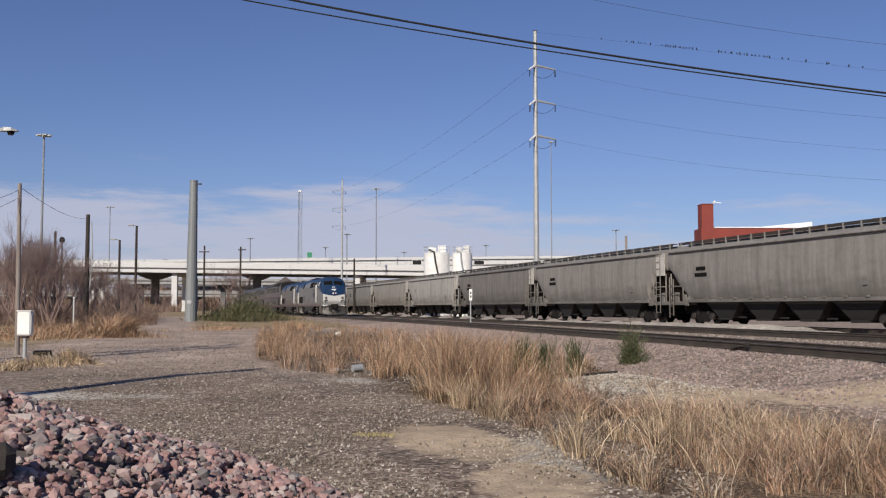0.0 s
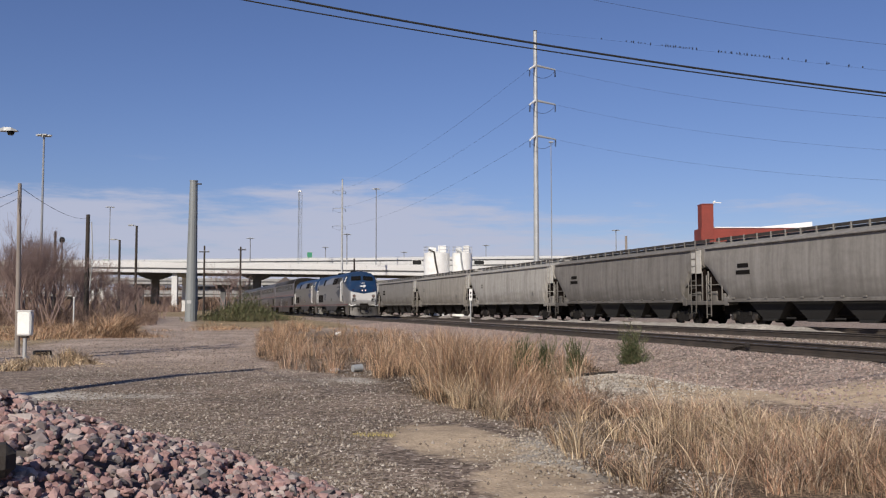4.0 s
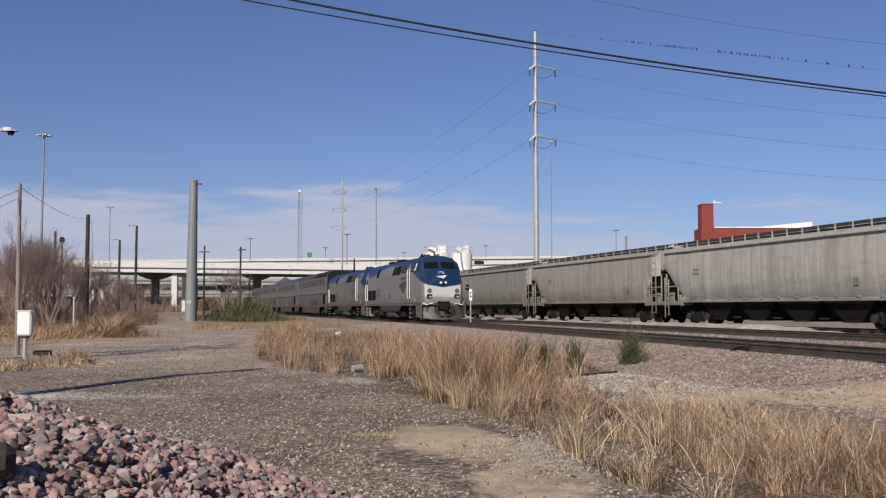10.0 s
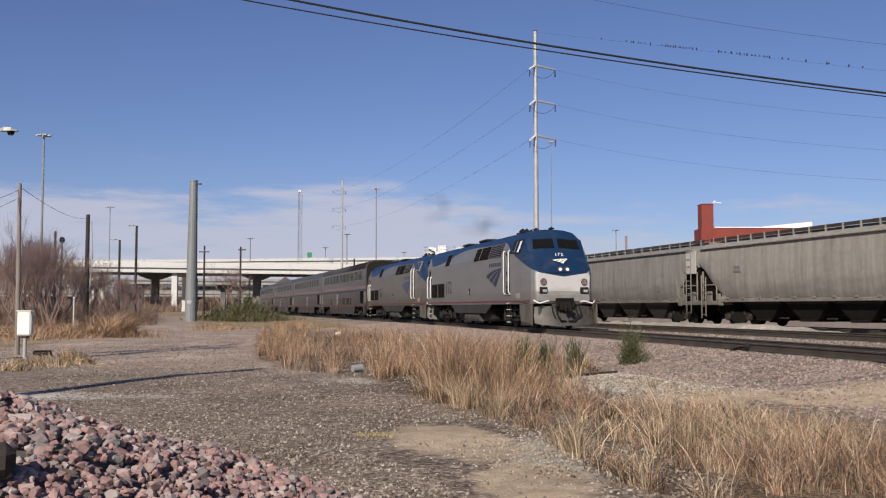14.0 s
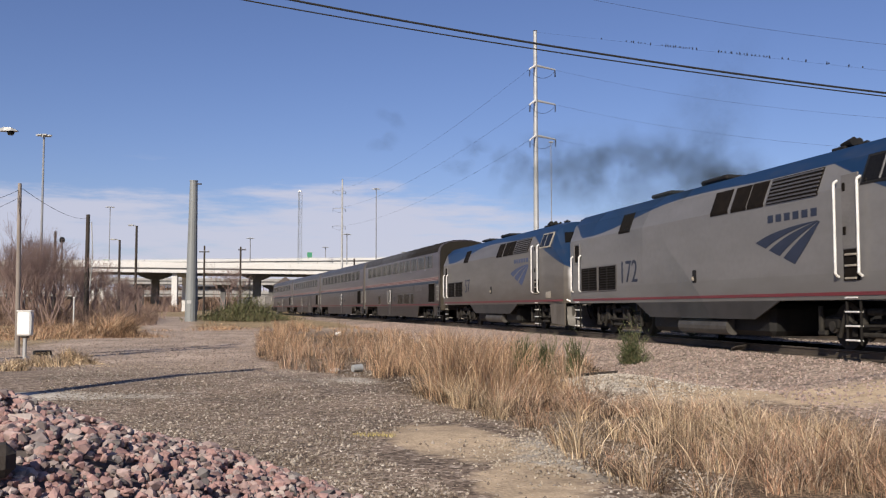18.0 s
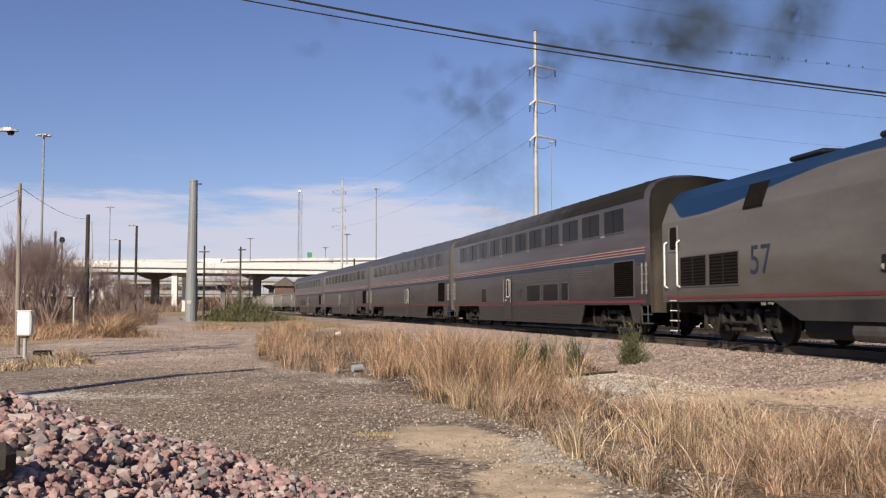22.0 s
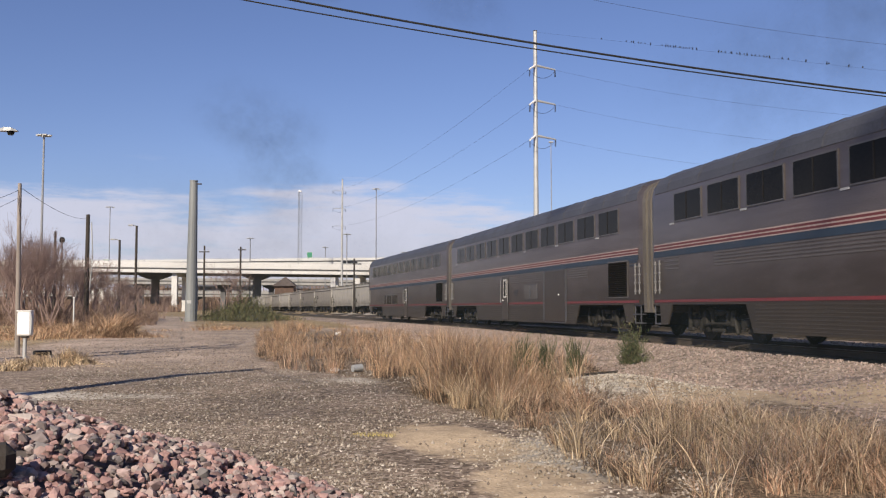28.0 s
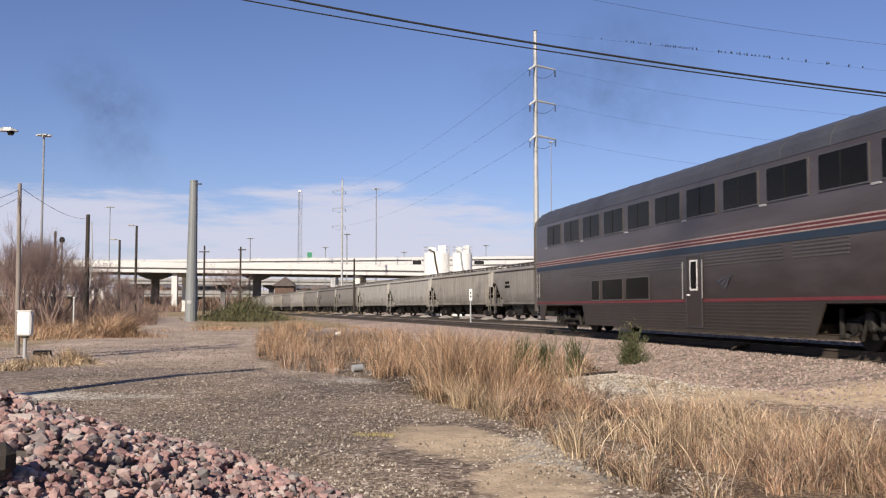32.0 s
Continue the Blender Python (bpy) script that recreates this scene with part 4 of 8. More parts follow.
# ---- locomotive ----
LOCO = 21.03
LOCO_BOGIE = 6.55
BOGIES = {}
LOCO_HALF = [(1.52, 1.05), (1.52, 2.3), (1.52, 3.3), (1.30, 3.88), (0.95, 4.22), (0.5, 4.33), (0, 4.36)]
LOCO_CAB = [(7.2, LOCO_HALF), (7.95, [(1.5, 1.05), (1.5, 2.35), (1.46, 3.3), (1.27, 3.85), (0.93, 4.16), (0.48, 4.27), (0, 4.3)]),
            (8.17, [(1.49, 1.05), (1.49, 2.35), (1.43, 3.2), (1.26, 3.62), (1.06, 3.84), (0.5, 3.9), (0, 3.92)]),
            (8.42, [(1.47, 1.05), (1.47, 2.32), (1.40, 2.95), (1.24, 3.3), (1.06, 3.38), (0.5, 3.42), (0, 3.44)]),
            (9.0, [(1.36, 1.05), (1.36, 2.34), (1.31, 2.56), (1.17, 2.66), (0.9, 2.70), (0.45, 2.73), (0, 2.75)])]


def smooth_step(a, b, x):
    t = min(max((x - a) / (b - a), 0.0), 1.0)
    return t * t * (3 - 2 * t)


def locomotive(label, number, faded):
    c = thing("locomotive", label, "locomotive", group="locomotives of the passenger train")
    xo = LOCO / 2

    def body():
        rings = [[(x, y, z) for y, z in mirror_ring(LOCO_HALF)] for x in (-10.36, -3.0, 4.0)]
        rings += [[(x, y, z) for y, z in mirror_ring(h)] for x, h in LOCO_CAB]
        rings.append([(9.30 + 0.12 * (1 - abs(y) / 1.16), y, z) for y, z in mirror_ring([(1.12, 1.08), (1.16, 2.26), (1.10, 2.34), (0.96, 2.36), (0.74, 2.37), (0.37, 2.38), (0, 2.4)])])
        b = Build().loft(rings)
        me = b.mesh("body", LIVERY_WORN if faded else LIVERY, True)
        me.set_sharp_from_angle(angle=radians(17))
        return me

    part("body", shared(f"loco_body{faded}", body), None, c)

    def plate_on(x0, z0, x1, z1, s):
        """A thin dark quad on the sloping upper side, from lower front to upper rear."""
        def y_at(z):
            pts = LOCO_HALF
            for (ya, za), (yb, zb) in zip(pts, pts[1:]):
                if za <= z <= zb:
                    return ya + (yb - ya) * (z - za) / (zb - za)
            return 1.52
        zs = sorted({z0, z1} | {z for _, z in LOCO_HALF if z0 < z < z1})
        b = Build()
        b.loft([[(x0, s * (y_at(z) + 0.015), z) for z in zs] + [(x0, s * (y_at(z) - 0.03), z) for z in reversed(zs)],
                [(x1, s * (y_at(z) + 0.015), z) for z in zs] + [(x1, s * (y_at(z) - 0.03), z) for z in reversed(zs)]])
        return b

    for s in (-1, 1):
        for a, e in ((10.0, 9.12), (8.95, 8.23), (8.17, 7.45)):
            part("intake_grille", shared(f"lv{a}{s}", lambda: plate_on(xo - a, 3.22, xo - e, 3.84, s).mesh("intake_grille", LOUVRE)), None, c)
        part("intake_grille", shared(f"lvr{s}", lambda: plate_on(xo - 16.2, 3.24, xo - 15.3, 3.86, s).mesh("intake_grille", LOUVRE)), None, c)
        v = part("vent", shared(f"vt{s}", lambda: plate_on(xo - 7.3, 3.24, xo - 5.3, 3.84, s).mesh("vent", LOUVRE)), None, c)

        def vent_slats():
            b = Build()
            for k in range(7):
                z = 3.27 + k * 0.088
                y = 1.52 if z < 3.3 else 1.52 - 0.22 * (z - 3.3) / 0.58
                b.box((xo - 6.3, s * (y + 0.025), z), (1.96, 0.03, 0.035))
            return b.mesh("slats", STAINLESS)
        part("slats", shared(f"vs{s}", vent_slats), None, v)
        for a, e in ((19.65, 18.15), (17.95, 16.45)):
            g = part("grille", shared("loco_gr", lambda: pane_mesh("grille", 1.5, 0.78, LOUVRE, 0.03, 0.02)), None, c, at=pose(xo - (a + e) / 2, s * 1.525, 1.87))

            def gs():
                b = Build()
                for k in range(9):
                    b.box((0, 0, -0.34 + k * 0.085), (1.46, 0.03, 0.028))
                b.box((0, 0.004, 0), (0.06, 0.04, 0.76))
                return b.mesh("slats", TRUCK)
            part("slats", shared("loco_gs", gs), None, g, at=pose(0, s * 0.02, 0))
            part("grille_frame", shared("loco_gf", lambda: frame_mesh("grille_frame", 1.5, 0.78, 0.03, STAINLESS, 0.04)), None, g)
        part("stripe", shared(f"lred{s}", lambda: Build().box((-0.35, s * 1.527, 1.17), (19.4, 0.014, 0.07)).mesh("stripe", RED)), None, c, "red stripe along the sill")
        for x0 in (4.6, 3.85, 20.52, 19.7):
            front = x0 < 6
            lo, hi = (1.5, 3.45) if front else (1.45, 2.75)

            def rail():
                b = Build()
                b.tube([(0, -0.02, lo), (0, -0.1, lo + 0.06), (0, -0.1, hi - 0.06), (0, -0.02, hi)], 0.027, 8)
                return b.mesh("handrail", CHROME, True)
            part("handrail", shared(f"lh{front}", rail), None, c, at=pose(xo - x0, s * 1.52, 0) @ (Matrix.Identity(4) if s < 0 else Matrix.Rotation(math.pi, 4, "Z")))
        d = part("door", shared("loco_door", lambda: Build().box((0, 0, 0), (0.56, 0.03, 1.5), 0.02).mesh("door", DOOR_GREY)), None, c, at=pose(xo - 4.22, s * 1.512, 2.8))
        for z in (-0.38, 0.5):
            part("door_latch", shared("loco_latch", lambda: Build().box((0, 0, 0), (0.1, 0.04, 0.17), 0.015).mesh("door_latch", LOUVRE)), None, d, at=pose(-0.19, s * 0.012, z))
        well = part("step_well", shared("loco_sw", lambda: Build().box((0, 0, 0), (0.5, 0.03, 0.62)).mesh("step_well", LOUVRE)), None, c, at=pose(xo - 4.2, s * 1.523, 1.74))
        for z in (-0.27, -0.02, 0.2):
            part("step", shared("loco_st", lambda: Build().box((0, 0, 0), (0.36, 0.06, 0.045), 0.01).mesh("step", SILL_PALE)), None, well, "worn pale step edge", at=pose(0, s * 0.02, z))
        part("sill_panel", shared(f"lsp{faded}", lambda: Build().box((0, 0, 0), (0.75, 0.03, 0.26), 0.02).mesh("sill_panel", SILL_PALE)), None, c, "pale square panel on the sill", at=pose(xo - 2.95, s * 1.5, 1.4))
        rw = part("rear_window", shared("loco_rw", lambda: pane_mesh("rear_window", 0.44, 0.6, LOUVRE, 0.03, 0.08)), None, c, at=pose(xo - 20.12, s * 1.525, 2.82))
        part("window_frame", shared("loco_rwf", lambda: frame_mesh("window_frame", 0.48, 0.64, 0.045, DOOR_GREY, 0.05)), None, rw)

        def stiles():
            b = Build()
            for k in (-0.22, 0.22):
                b.box((k, 0, 0.03), (0.04, 0.05, 1.05), 0.01)
            return b.mesh("ladder", TRUCK)
        for x0 in (4.25, 20.2):
            ld = part("ladder", shared("loco_ladder", stiles), None, c, at=pose(xo - x0, s * 1.47, 0.65))
            for k in range(4):
                part("rung", shared("loco_rung", lambda: Build().box((0, 0, 0), (0.42, 0.12, 0.035), 0.008).mesh("rung", CHROME)), None, ld, at=pose(0, 0, -0.4 + k * 0.28))
        part("window_frame", shared(f"cabf{s}{faded}", lambda: plate_on(-0.07, 3.27, 1.2, 3.88, s).mesh("window_frame", SILL_PALE if faded else BLACK)), None, c, "pale frame of the cab window" if faded else "", at=pose(6.7, -s * 0.007, 0))
        w = part("cab_window", shared(f"cabw{s}", lambda: plate_on(0, 3.33, 1.13, 3.83, s).mesh("cab_window", GLASS)), None, c, at=pose(6.7, 0, 0))
        part("mullion", shared(f"cabp{s}", lambda: plate_on(0.5, 3.33, 0.545, 3.83, s).mesh("mullion", GALV_DULL)), None, w, at=pose(0, s * 0.008, 0))
        if not faded:
            part("wind_deflector", shared(f"cabd{s}", lambda: plate_on(1.0, 3.3, 1.14, 3.8, s).mesh("wind_deflector", WHITE)), None, w, "white flap at the cab window", at=pose(0, s * 0.03, 0))
        part("skirt", shared(f"lsk{s}", lambda: Build().loft([[(x, s * 1.5 + yy, z) for x, z in ((-4.4, 1.05), (-3.3, 0.62), (2.6, 0.62), (3.7, 1.05))] for yy in (-0.02, 0.02)]).mesh("skirt", SKIRT)), None, c)
        part("air_tank", shared("ltank", lambda: Build().cyl((-1.35, 0, 0), (1.35, 0, 0), 0.21, n=14).mesh("air_tank", TANK_GREY, True)), None, c, at=pose(-0.2, s * 1.28, 0.42))
        part("hose_port", shared("lport", lambda: pane_mesh("hose_port", 0.2, 0.34, BLACK, 0.02, 0.05)), None, c, at=pose(xo - 10.95, s * 1.527, 1.72))
        part("hose_cap", shared("lcap", lambda: Build().cyl((0, 0, 0), (0.03, 0, 0), 0.06, n=10).mesh("hose_cap", SILL_PALE)), None, c, "pale cap hanging in the port", at=pose(xo - 11.0, s * 1.535, 1.66))
        nb = shared(f"loco_bars{faded}", lambda: Build().box((0, 0, 0), (0.22, 0.17, 0.008)).mesh("name_bar", LOGO_FADED if faded else LOGO_BLUE))
        if s < 0:
            emblem(c, f"loco_logo{faded}", lambda: swoosh_meshes(2.6, LOGO_FADED if faded else LOGO_BLUE, 0.5), side_pose(xo - 7.8, 2.72, -1.522))
            for k in range(6):
                part("name_bar", nb, None, c, at=side_pose(xo - 7.15 + k * 0.34, 2.9, -1.524))
            part("number", text_mesh(number, 0.98, 0.005, LOGO_BLUE), None, c, f"dark blue painted number {number}", at=side_pose(xo - 15.45, 1.98, -1.526))

    part("fuel_tank", shared("lfuel", lambda: Build().box((-0.4, 0, 0.6), (6.6, 2.5, 0.75), 0.12).mesh("fuel_tank", BLACK)), None, c)
    # nose: windscreens lie on the slope between the two upper rings

    def screen(s):
        top = [(8.19, s * 0.10, 3.88), (8.19, s * 1.0, 3.82)]
        bot = [(8.40, s * 1.06, 3.42), (8.40, s * 0.10, 3.47)]
        out = Vector((0.88, 0, 0.47)) * 0.03
        q = [Vector(p) + out for p in top + bot]
        return Build().loft([[p - out * 2.5 for p in q], q]).mesh("windscreen", GLASS)

    for s in (-1, 1):
        part("windscreen", shared(f"ws{s}", lambda: screen(s)), None, c)
        part("wiper", shared(f"wip{s}", lambda: Build().cyl((8.50, s * 0.55, 3.42), (8.38, s * 0.4, 3.68), 0.012, n=5).mesh("wiper", BLACK)), None, c)
        part("ditch_light", shared("dl", lambda: Build().cyl((0, 0, 0), (0.07, 0, 0), 0.125, n=16).mesh("ditch_light", LAMP_GLASS, True)), None, c, at=pose(9.41, s * 1.0, 1.98))
        part("lamp_box", shared("lb", lambda: Build().box((0, 0, 0), (0.05, 0.4, 0.28), 0.02).mesh("lamp_box", BLACK)), None, c, at=pose(9.45, s * 1.0, 1.62) @ Matrix.Rotation(-s * 0.1, 4, "Z"))
        part("marker_lamp", shared("ml", lambda: Build().cyl((0, 0, 0), (0.05, 0, 0), 0.06, n=10).mesh("marker_lamp", LAMP_RED, True)), None, c, at=pose(9.24, s * 1.08, 2.42))
        part("headlight", shared("hl", lambda: Build().cyl((0, 0, 0), (0.1, 0, 0), 0.07, n=16).mesh("headlight", LIT, True)), None, c, "lit round headlight", at=pose(9.33, s * 0.17, 2.38))
        part("bezel", shared("hlb", lambda: Build().cyl((0, 0, 0), (0.08, 0, 0), 0.13, n=18).mesh("bezel", STAINLESS, True)), None, c, at=pose(9.32, s * 0.17, 2.38))
        part("bezel", shared("dlb", lambda: Build().cyl((0, 0, 0), (0.05, 0, 0), 0.155, n=18).mesh("bezel", STAINLESS, True)), None, c, at=pose(9.41, s * 1.0, 1.98))
        part("number_lens", shared("nl", lambda: Build().box((0, 0, 0), (0.03, 0.22, 0.12), 0.02).mesh("number_lens", GALV)), None, c, "small clear lens in the lamp box", at=pose(9.472, s * 1.0 + 0.05, 1.60) @ Matrix.Rotation(-s * 0.1, 4, "Z"))
        part("grab_bar", shared(f"gb{s}", lambda: Build().tube([(9.5, s * 0.75, 1.12), (9.7, s * 0.85, 1.18), (9.7, s * 1.3, 1.08), (9.45, s * 1.5, 1.2)], 0.03, 6).mesh("grab_bar", WHITE)), None, c, "white bent grab bar")
        part("cab_step", shared("cs", lambda: Build().box((0, 0, 0), (0.3, 0.3, 0.3), 0.03).mesh("cab_step", BLACK)), None, c, at=pose(9.35, s * 1.05, 1.28))

    def pilot():
        """A curved plough as wide as the nose, notched for the coupler."""
        rows_ = []
        for q in range(15):
            y = -1.45 + 2.9 * q / 14
            k = abs(y) / 1.45
            top = 0.98 - 0.34 * (1 - smooth_step(0.22, 0.42, k)) - 0.05 * k
            fx = 9.78 - 0.34 * k ** 2.2
            low = 0.14 + 0.10 * k ** 4
            mid = (top + low) / 2
            face = [(fx - 0.16, y, top), (fx - 0.13, y, mid + 0.1), (fx - 0.02, y, low + 0.18), (fx + 0.06, y, low)]
            rows_.append(face + [(a - 0.06, b2, z) for a, b2, z in reversed(face)])
        return Build().loft(rows_).box((9.3, 0, 0.75), (0.3, 2.5, 0.45), 0.02).mesh("pilot", PLOUGH, True)

    def side_apron(side):
        b = Build()
        for s in (side,):
            b.loft([[(x, s * 1.44 + yy, z) for x, z in ((7.75, 1.05), (7.95, 0.3), (9.38, 0.22), (9.38, 1.05))] for yy in (-0.03, 0.03)])
        return b.mesh("apron", TAN)

    part("pilot", shared("pilot", pilot), None, c, "silver snow-plough pilot")
    for s in (-1, 1):
        part("apron", shared(f"apron{s}", lambda: side_apron(s)), None, c)

    part("coupler", shared("ldraft", lambda: Build().box((9.62, 0, 0.85), (0.5, 0.22, 0.24), 0.05).mesh("coupler", TRUCK)), None, c)
    part("knuckle", shared("lknuckle", lambda: Build().box((9.9, 0.07, 0.85), (0.22, 0.14, 0.32), 0.05).mesh("knuckle", TRUCK)), None, c)
    part("knuckle", shared("lguard", lambda: Build().box((9.9, -0.14, 0.85), (0.2, 0.1, 0.28), 0.04).mesh("knuckle", TRUCK)), None, c)
    part("draft_box", shared("lbox", lambda: Build().box((9.42, 0, 0.95), (0.16, 0.6, 0.4), 0.06).mesh("draft_box", TRUCK)), None, c)
    for s in (-1, 1):
        part("brake_hose", shared(f"lhose{s}", lambda: Build().tube([(9.45, s * 0.42, 0.98), (9.72, s * 0.46, 0.62), (9.74, s * 0.3, 0.36), (9.68, s * 0.05, 0.33)], 0.035, 6).mesh("brake_hose", TRUCK)), None, c)
        part("air_hose", shared(f"lair{s}", lambda: Build().tube([(9.45, s * 0.6, 1.0), (9.66, s * 0.62, 0.7), (9.66, s * 0.52, 0.48)], 0.03, 6).mesh("air_hose", TRUCK)), None, c)
        part("cable_socket", shared(f"lsock{s}", lambda: Build().box((9.5, s * 0.36, 1.02), (0.12, 0.14, 0.22), 0.03).mesh("cable_socket", TRUCK)), None, c)
    part("coupler", shared("coupler_rear", lambda: Build().box((-10.3, 0, 0.85), (0.5, 0.24, 0.26), 0.05).mesh("coupler", STEEL_DARK)), None, c)
    part("sill_band", shared("sillband", lambda: Build().box((9.46, 0, 1.3), (0.12, 2.5, 0.3), 0.03).mesh("sill_band", GALV_DULL)), None, c)
    part("coupler_pocket", shared("lpocket", lambda: Build().box((9.5, 0, 1.2), (0.12, 0.9, 0.2), 0.03).mesh("coupler_pocket", LOUVRE)), None, c)
    part("gangway", shared("lgang", lambda: Build().box((-10.4, 0, 2.3), (0.14, 0.9, 2.2), 0.04).mesh("gangway", BLACK)), None, c)
    tilt = Matrix.Rotation(radians(90), 4, "Z") @ Matrix.Rotation(radians(48), 4, "X")
    emblem(c, "front_logo", lambda: swoosh_meshes(0.7, WHITE, 0.62), pose(8.86, -0.36, 2.99) @ tilt, "white painted bar")
    part("number", text_mesh(number, 0.27, 0.004, WHITE), None, c, f"small white number {number}", at=pose(8.70, 0, 3.17) @ tilt)

    def roof_gear():
        return Build().box((-1.0, 0, 4.39), (1.5, 1.3, 0.14), 0.05).mesh("exhaust_hatch", BLACK)
    part("exhaust_hatch", shared("rg", roof_gear), None, c)
    part("roof_hatch", shared("rg2", lambda: Build().box((-4.3, 0, 4.38), (1.4, 1.4, 0.12), 0.04).mesh("roof_hatch", DARK_GREY)), None, c)
    part("horn", shared("horn", lambda: Build().cyl((4.3, -0.3, 4.48), (4.75, -0.3, 4.5), 0.04, 0.1, 8).cyl((4.2, -0.05, 4.47), (4.6, -0.05, 4.53), 0.03, 0.09, 8).cyl((4.0, 0.2, 4.5), (4.5, 0.2, 4.5), 0.03, 0.09, 8).box((4.3, -0.05, 4.38), (0.5, 0.7, 0.12), 0.03).mesh("horn", BLACK)), None, c)
    for x, y in ((6.9, -0.4), (7.5, 0.1), (6.1, 0.3)):
        part("antenna", shared("ant", lambda: Build().box((0, 0, 0), (0.28, 0.2, 0.07), 0.02).box((0, 0, 0.05), (0.1, 0.08, 0.05), 0.02).mesh("antenna", BLACK)), None, c, at=pose(x, y, 4.38))
    slim = Matrix.Translation((-0.12, 0, 0)) @ Matrix.Diagonal((1, 0.91, 1, 1))      # the fittings on the narrow nose
    for ob in c.children:
        kind = ob.name.split(".")[0]
        if kind in ("ditch_light", "lamp_box", "marker_lamp", "headlight", "number_lens", "grab_bar", "cab_step", "pilot", "sill_band", "coupler_pocket") or (kind == "bezel"):
            ob.matrix_basis = slim @ ob.matrix_basis
            if kind in ("headlight", "marker_lamp") or (kind == "bezel" and ob.matrix_basis.translation.z > 2.2):
                ob.matrix_basis = Matrix.Translation((0.02, 0, 0.12)) @ ob.matrix_basis
    for k in (-1, 1):
        bogie(c, k * LOCO_BOGIE, 2.8, 0.508, "loco", "near", BOGIES)
    return c


TRAIN = []      # vehicle, half the distance between its bogies, the middle's distance behind the train's front


def build_passenger_train():
    at = 0.0
    for label, num, faded in (("silver and blue diesel passenger locomotive with a red sill stripe", "172", False), ("grimy silver and blue diesel locomotive with faded emblem", "57", True)):
        TRAIN.append((locomotive(label, num, faded), LOCO_BOGIE, at + LOCO / 2 - (0.45 if faded else 0.0)))      # the second is coupled close
        at += LOCO
    for label, door, low in (("stainless double-deck passenger car with sooty front end", 14.85, ((12.1, 10.4), (10.0, 8.3), (7.9, 7.2), (19.3, 18.5))),
                             ("stainless double-deck passenger car with plain lower side", 11.35, ()),
                             ("stainless double-deck passenger car with a lower-level hatch", 14.8, ()),
                             ("stainless double-deck passenger car at the train's tail", 11.4, ((19.0, 18.3), (18.0, 16.3), (16.0, 14.3)))):
        TRAIN.append((passenger_car(label, door, low), CAR_BOGIE, at + CAR / 2))
        at += CAR


build_passenger_train()


# ---- covered hoppers ----
HOPPERS, SHORTENED = [], []


def hopper_paint(name, base, dirt, amount):
    m = mat(name, base, 0.75, 0, dirt, 1.7, amount * 0.6, 5.0, 0.01, (2.6, 1, 0.09), mottle=0.07)
    nt = m.node_tree
    N, L = nt.nodes.new, nt.links.new
    mix = next(n for n in nt.nodes if n.type == "MIX")
    hsv = next(n for n in nt.nodes if n.type == "HUE_SAT")
    tc = next(n for n in nt.nodes if n.type == "TEX_COORD")
    oi, add = N("ShaderNodeObjectInfo"), N("ShaderNodeVectorMath")      # each car has its own stains
    L(tc.outputs["Object"], add.inputs[0]); L(oi.outputs["Random"], add.inputs[1])
    grime, mp, r, top = N("ShaderNodeTexNoise"), N("ShaderNodeMapping"), N("ShaderNodeMapRange"), N("ShaderNodeMix")
    mp.inputs["Scale"].default_value = (0.9, 1, 0.2)
    L(add.outputs[0], mp.inputs[0]); L(mp.outputs[0], grime.inputs["Vector"])
    grime.inputs["Scale"].default_value, grime.inputs["Detail"].default_value, grime.inputs["Roughness"].default_value = 1.6, 7, 0.65
    r.inputs[1].default_value, r.inputs[2].default_value, r.inputs[4].default_value = 0.46, 0.74, 0.5
    L(grime.outputs["Fac"], r.inputs[0])
    top.data_type = "RGBA"
    L(r.outputs[0], top.inputs["Factor"]); L(mix.outputs["Result"], top.inputs["A"])
    top.inputs["B"].default_value = rgb(*[d * 0.62 for d in dirt])
    L(top.outputs["Result"], hsv.inputs["Color"])
    return m


HOP_GREY = hopper_paint("hopper_grey", (0.265, 0.25, 0.23), (0.14, 0.128, 0.114), 0.85)
HOP_PALE = hopper_paint("hopper_pale", (0.41, 0.395, 0.365), (0.2, 0.184, 0.16), 0.85)
HOP_TAN = hopper_paint("hopper_tan", (0.345, 0.322, 0.285), (0.165, 0.148, 0.125), 0.85)
HOP_DARK = hopper_paint("hopper_dark", (0.205, 0.192, 0.176), (0.1, 0.09, 0.08), 0.85)
# paler than the car: sunlight on the end sheet is in its colour
HOP_SUNLIT = mat("sunlit_end_sheet", (0.5, 0.485, 0.45), 0.7, 0, (0.36, 0.34, 0.3), 1.5, 0.7)
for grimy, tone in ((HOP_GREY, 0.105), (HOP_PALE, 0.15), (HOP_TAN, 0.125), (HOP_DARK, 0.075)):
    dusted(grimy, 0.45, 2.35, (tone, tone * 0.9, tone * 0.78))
# near-black that stands for the shade inside the end openings
HOP_SHADE = mat("shade_dark_hollow", (0.014, 0.0095, 0.0075), 0.95, 0, (0.006, 0.005, 0.0045), 2, 0.8, spec=0.05)
# near-black underside: the shade below the car is put into the colour
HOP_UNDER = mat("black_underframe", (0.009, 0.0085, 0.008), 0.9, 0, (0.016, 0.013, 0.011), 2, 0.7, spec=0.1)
FADED = mat("faded_lettering", (0.13, 0.125, 0.115), 0.8, 0, (0.2, 0.19, 0.175), 6, 0.8)
# outlet bays darkened likewise, for the shade under the side sill
HOP_BAY = mat("shade_dark_outlet_bay", (0.011, 0.01, 0.009), 0.85, 0, (0.013, 0.012, 0.011), 1.5, 0.9)
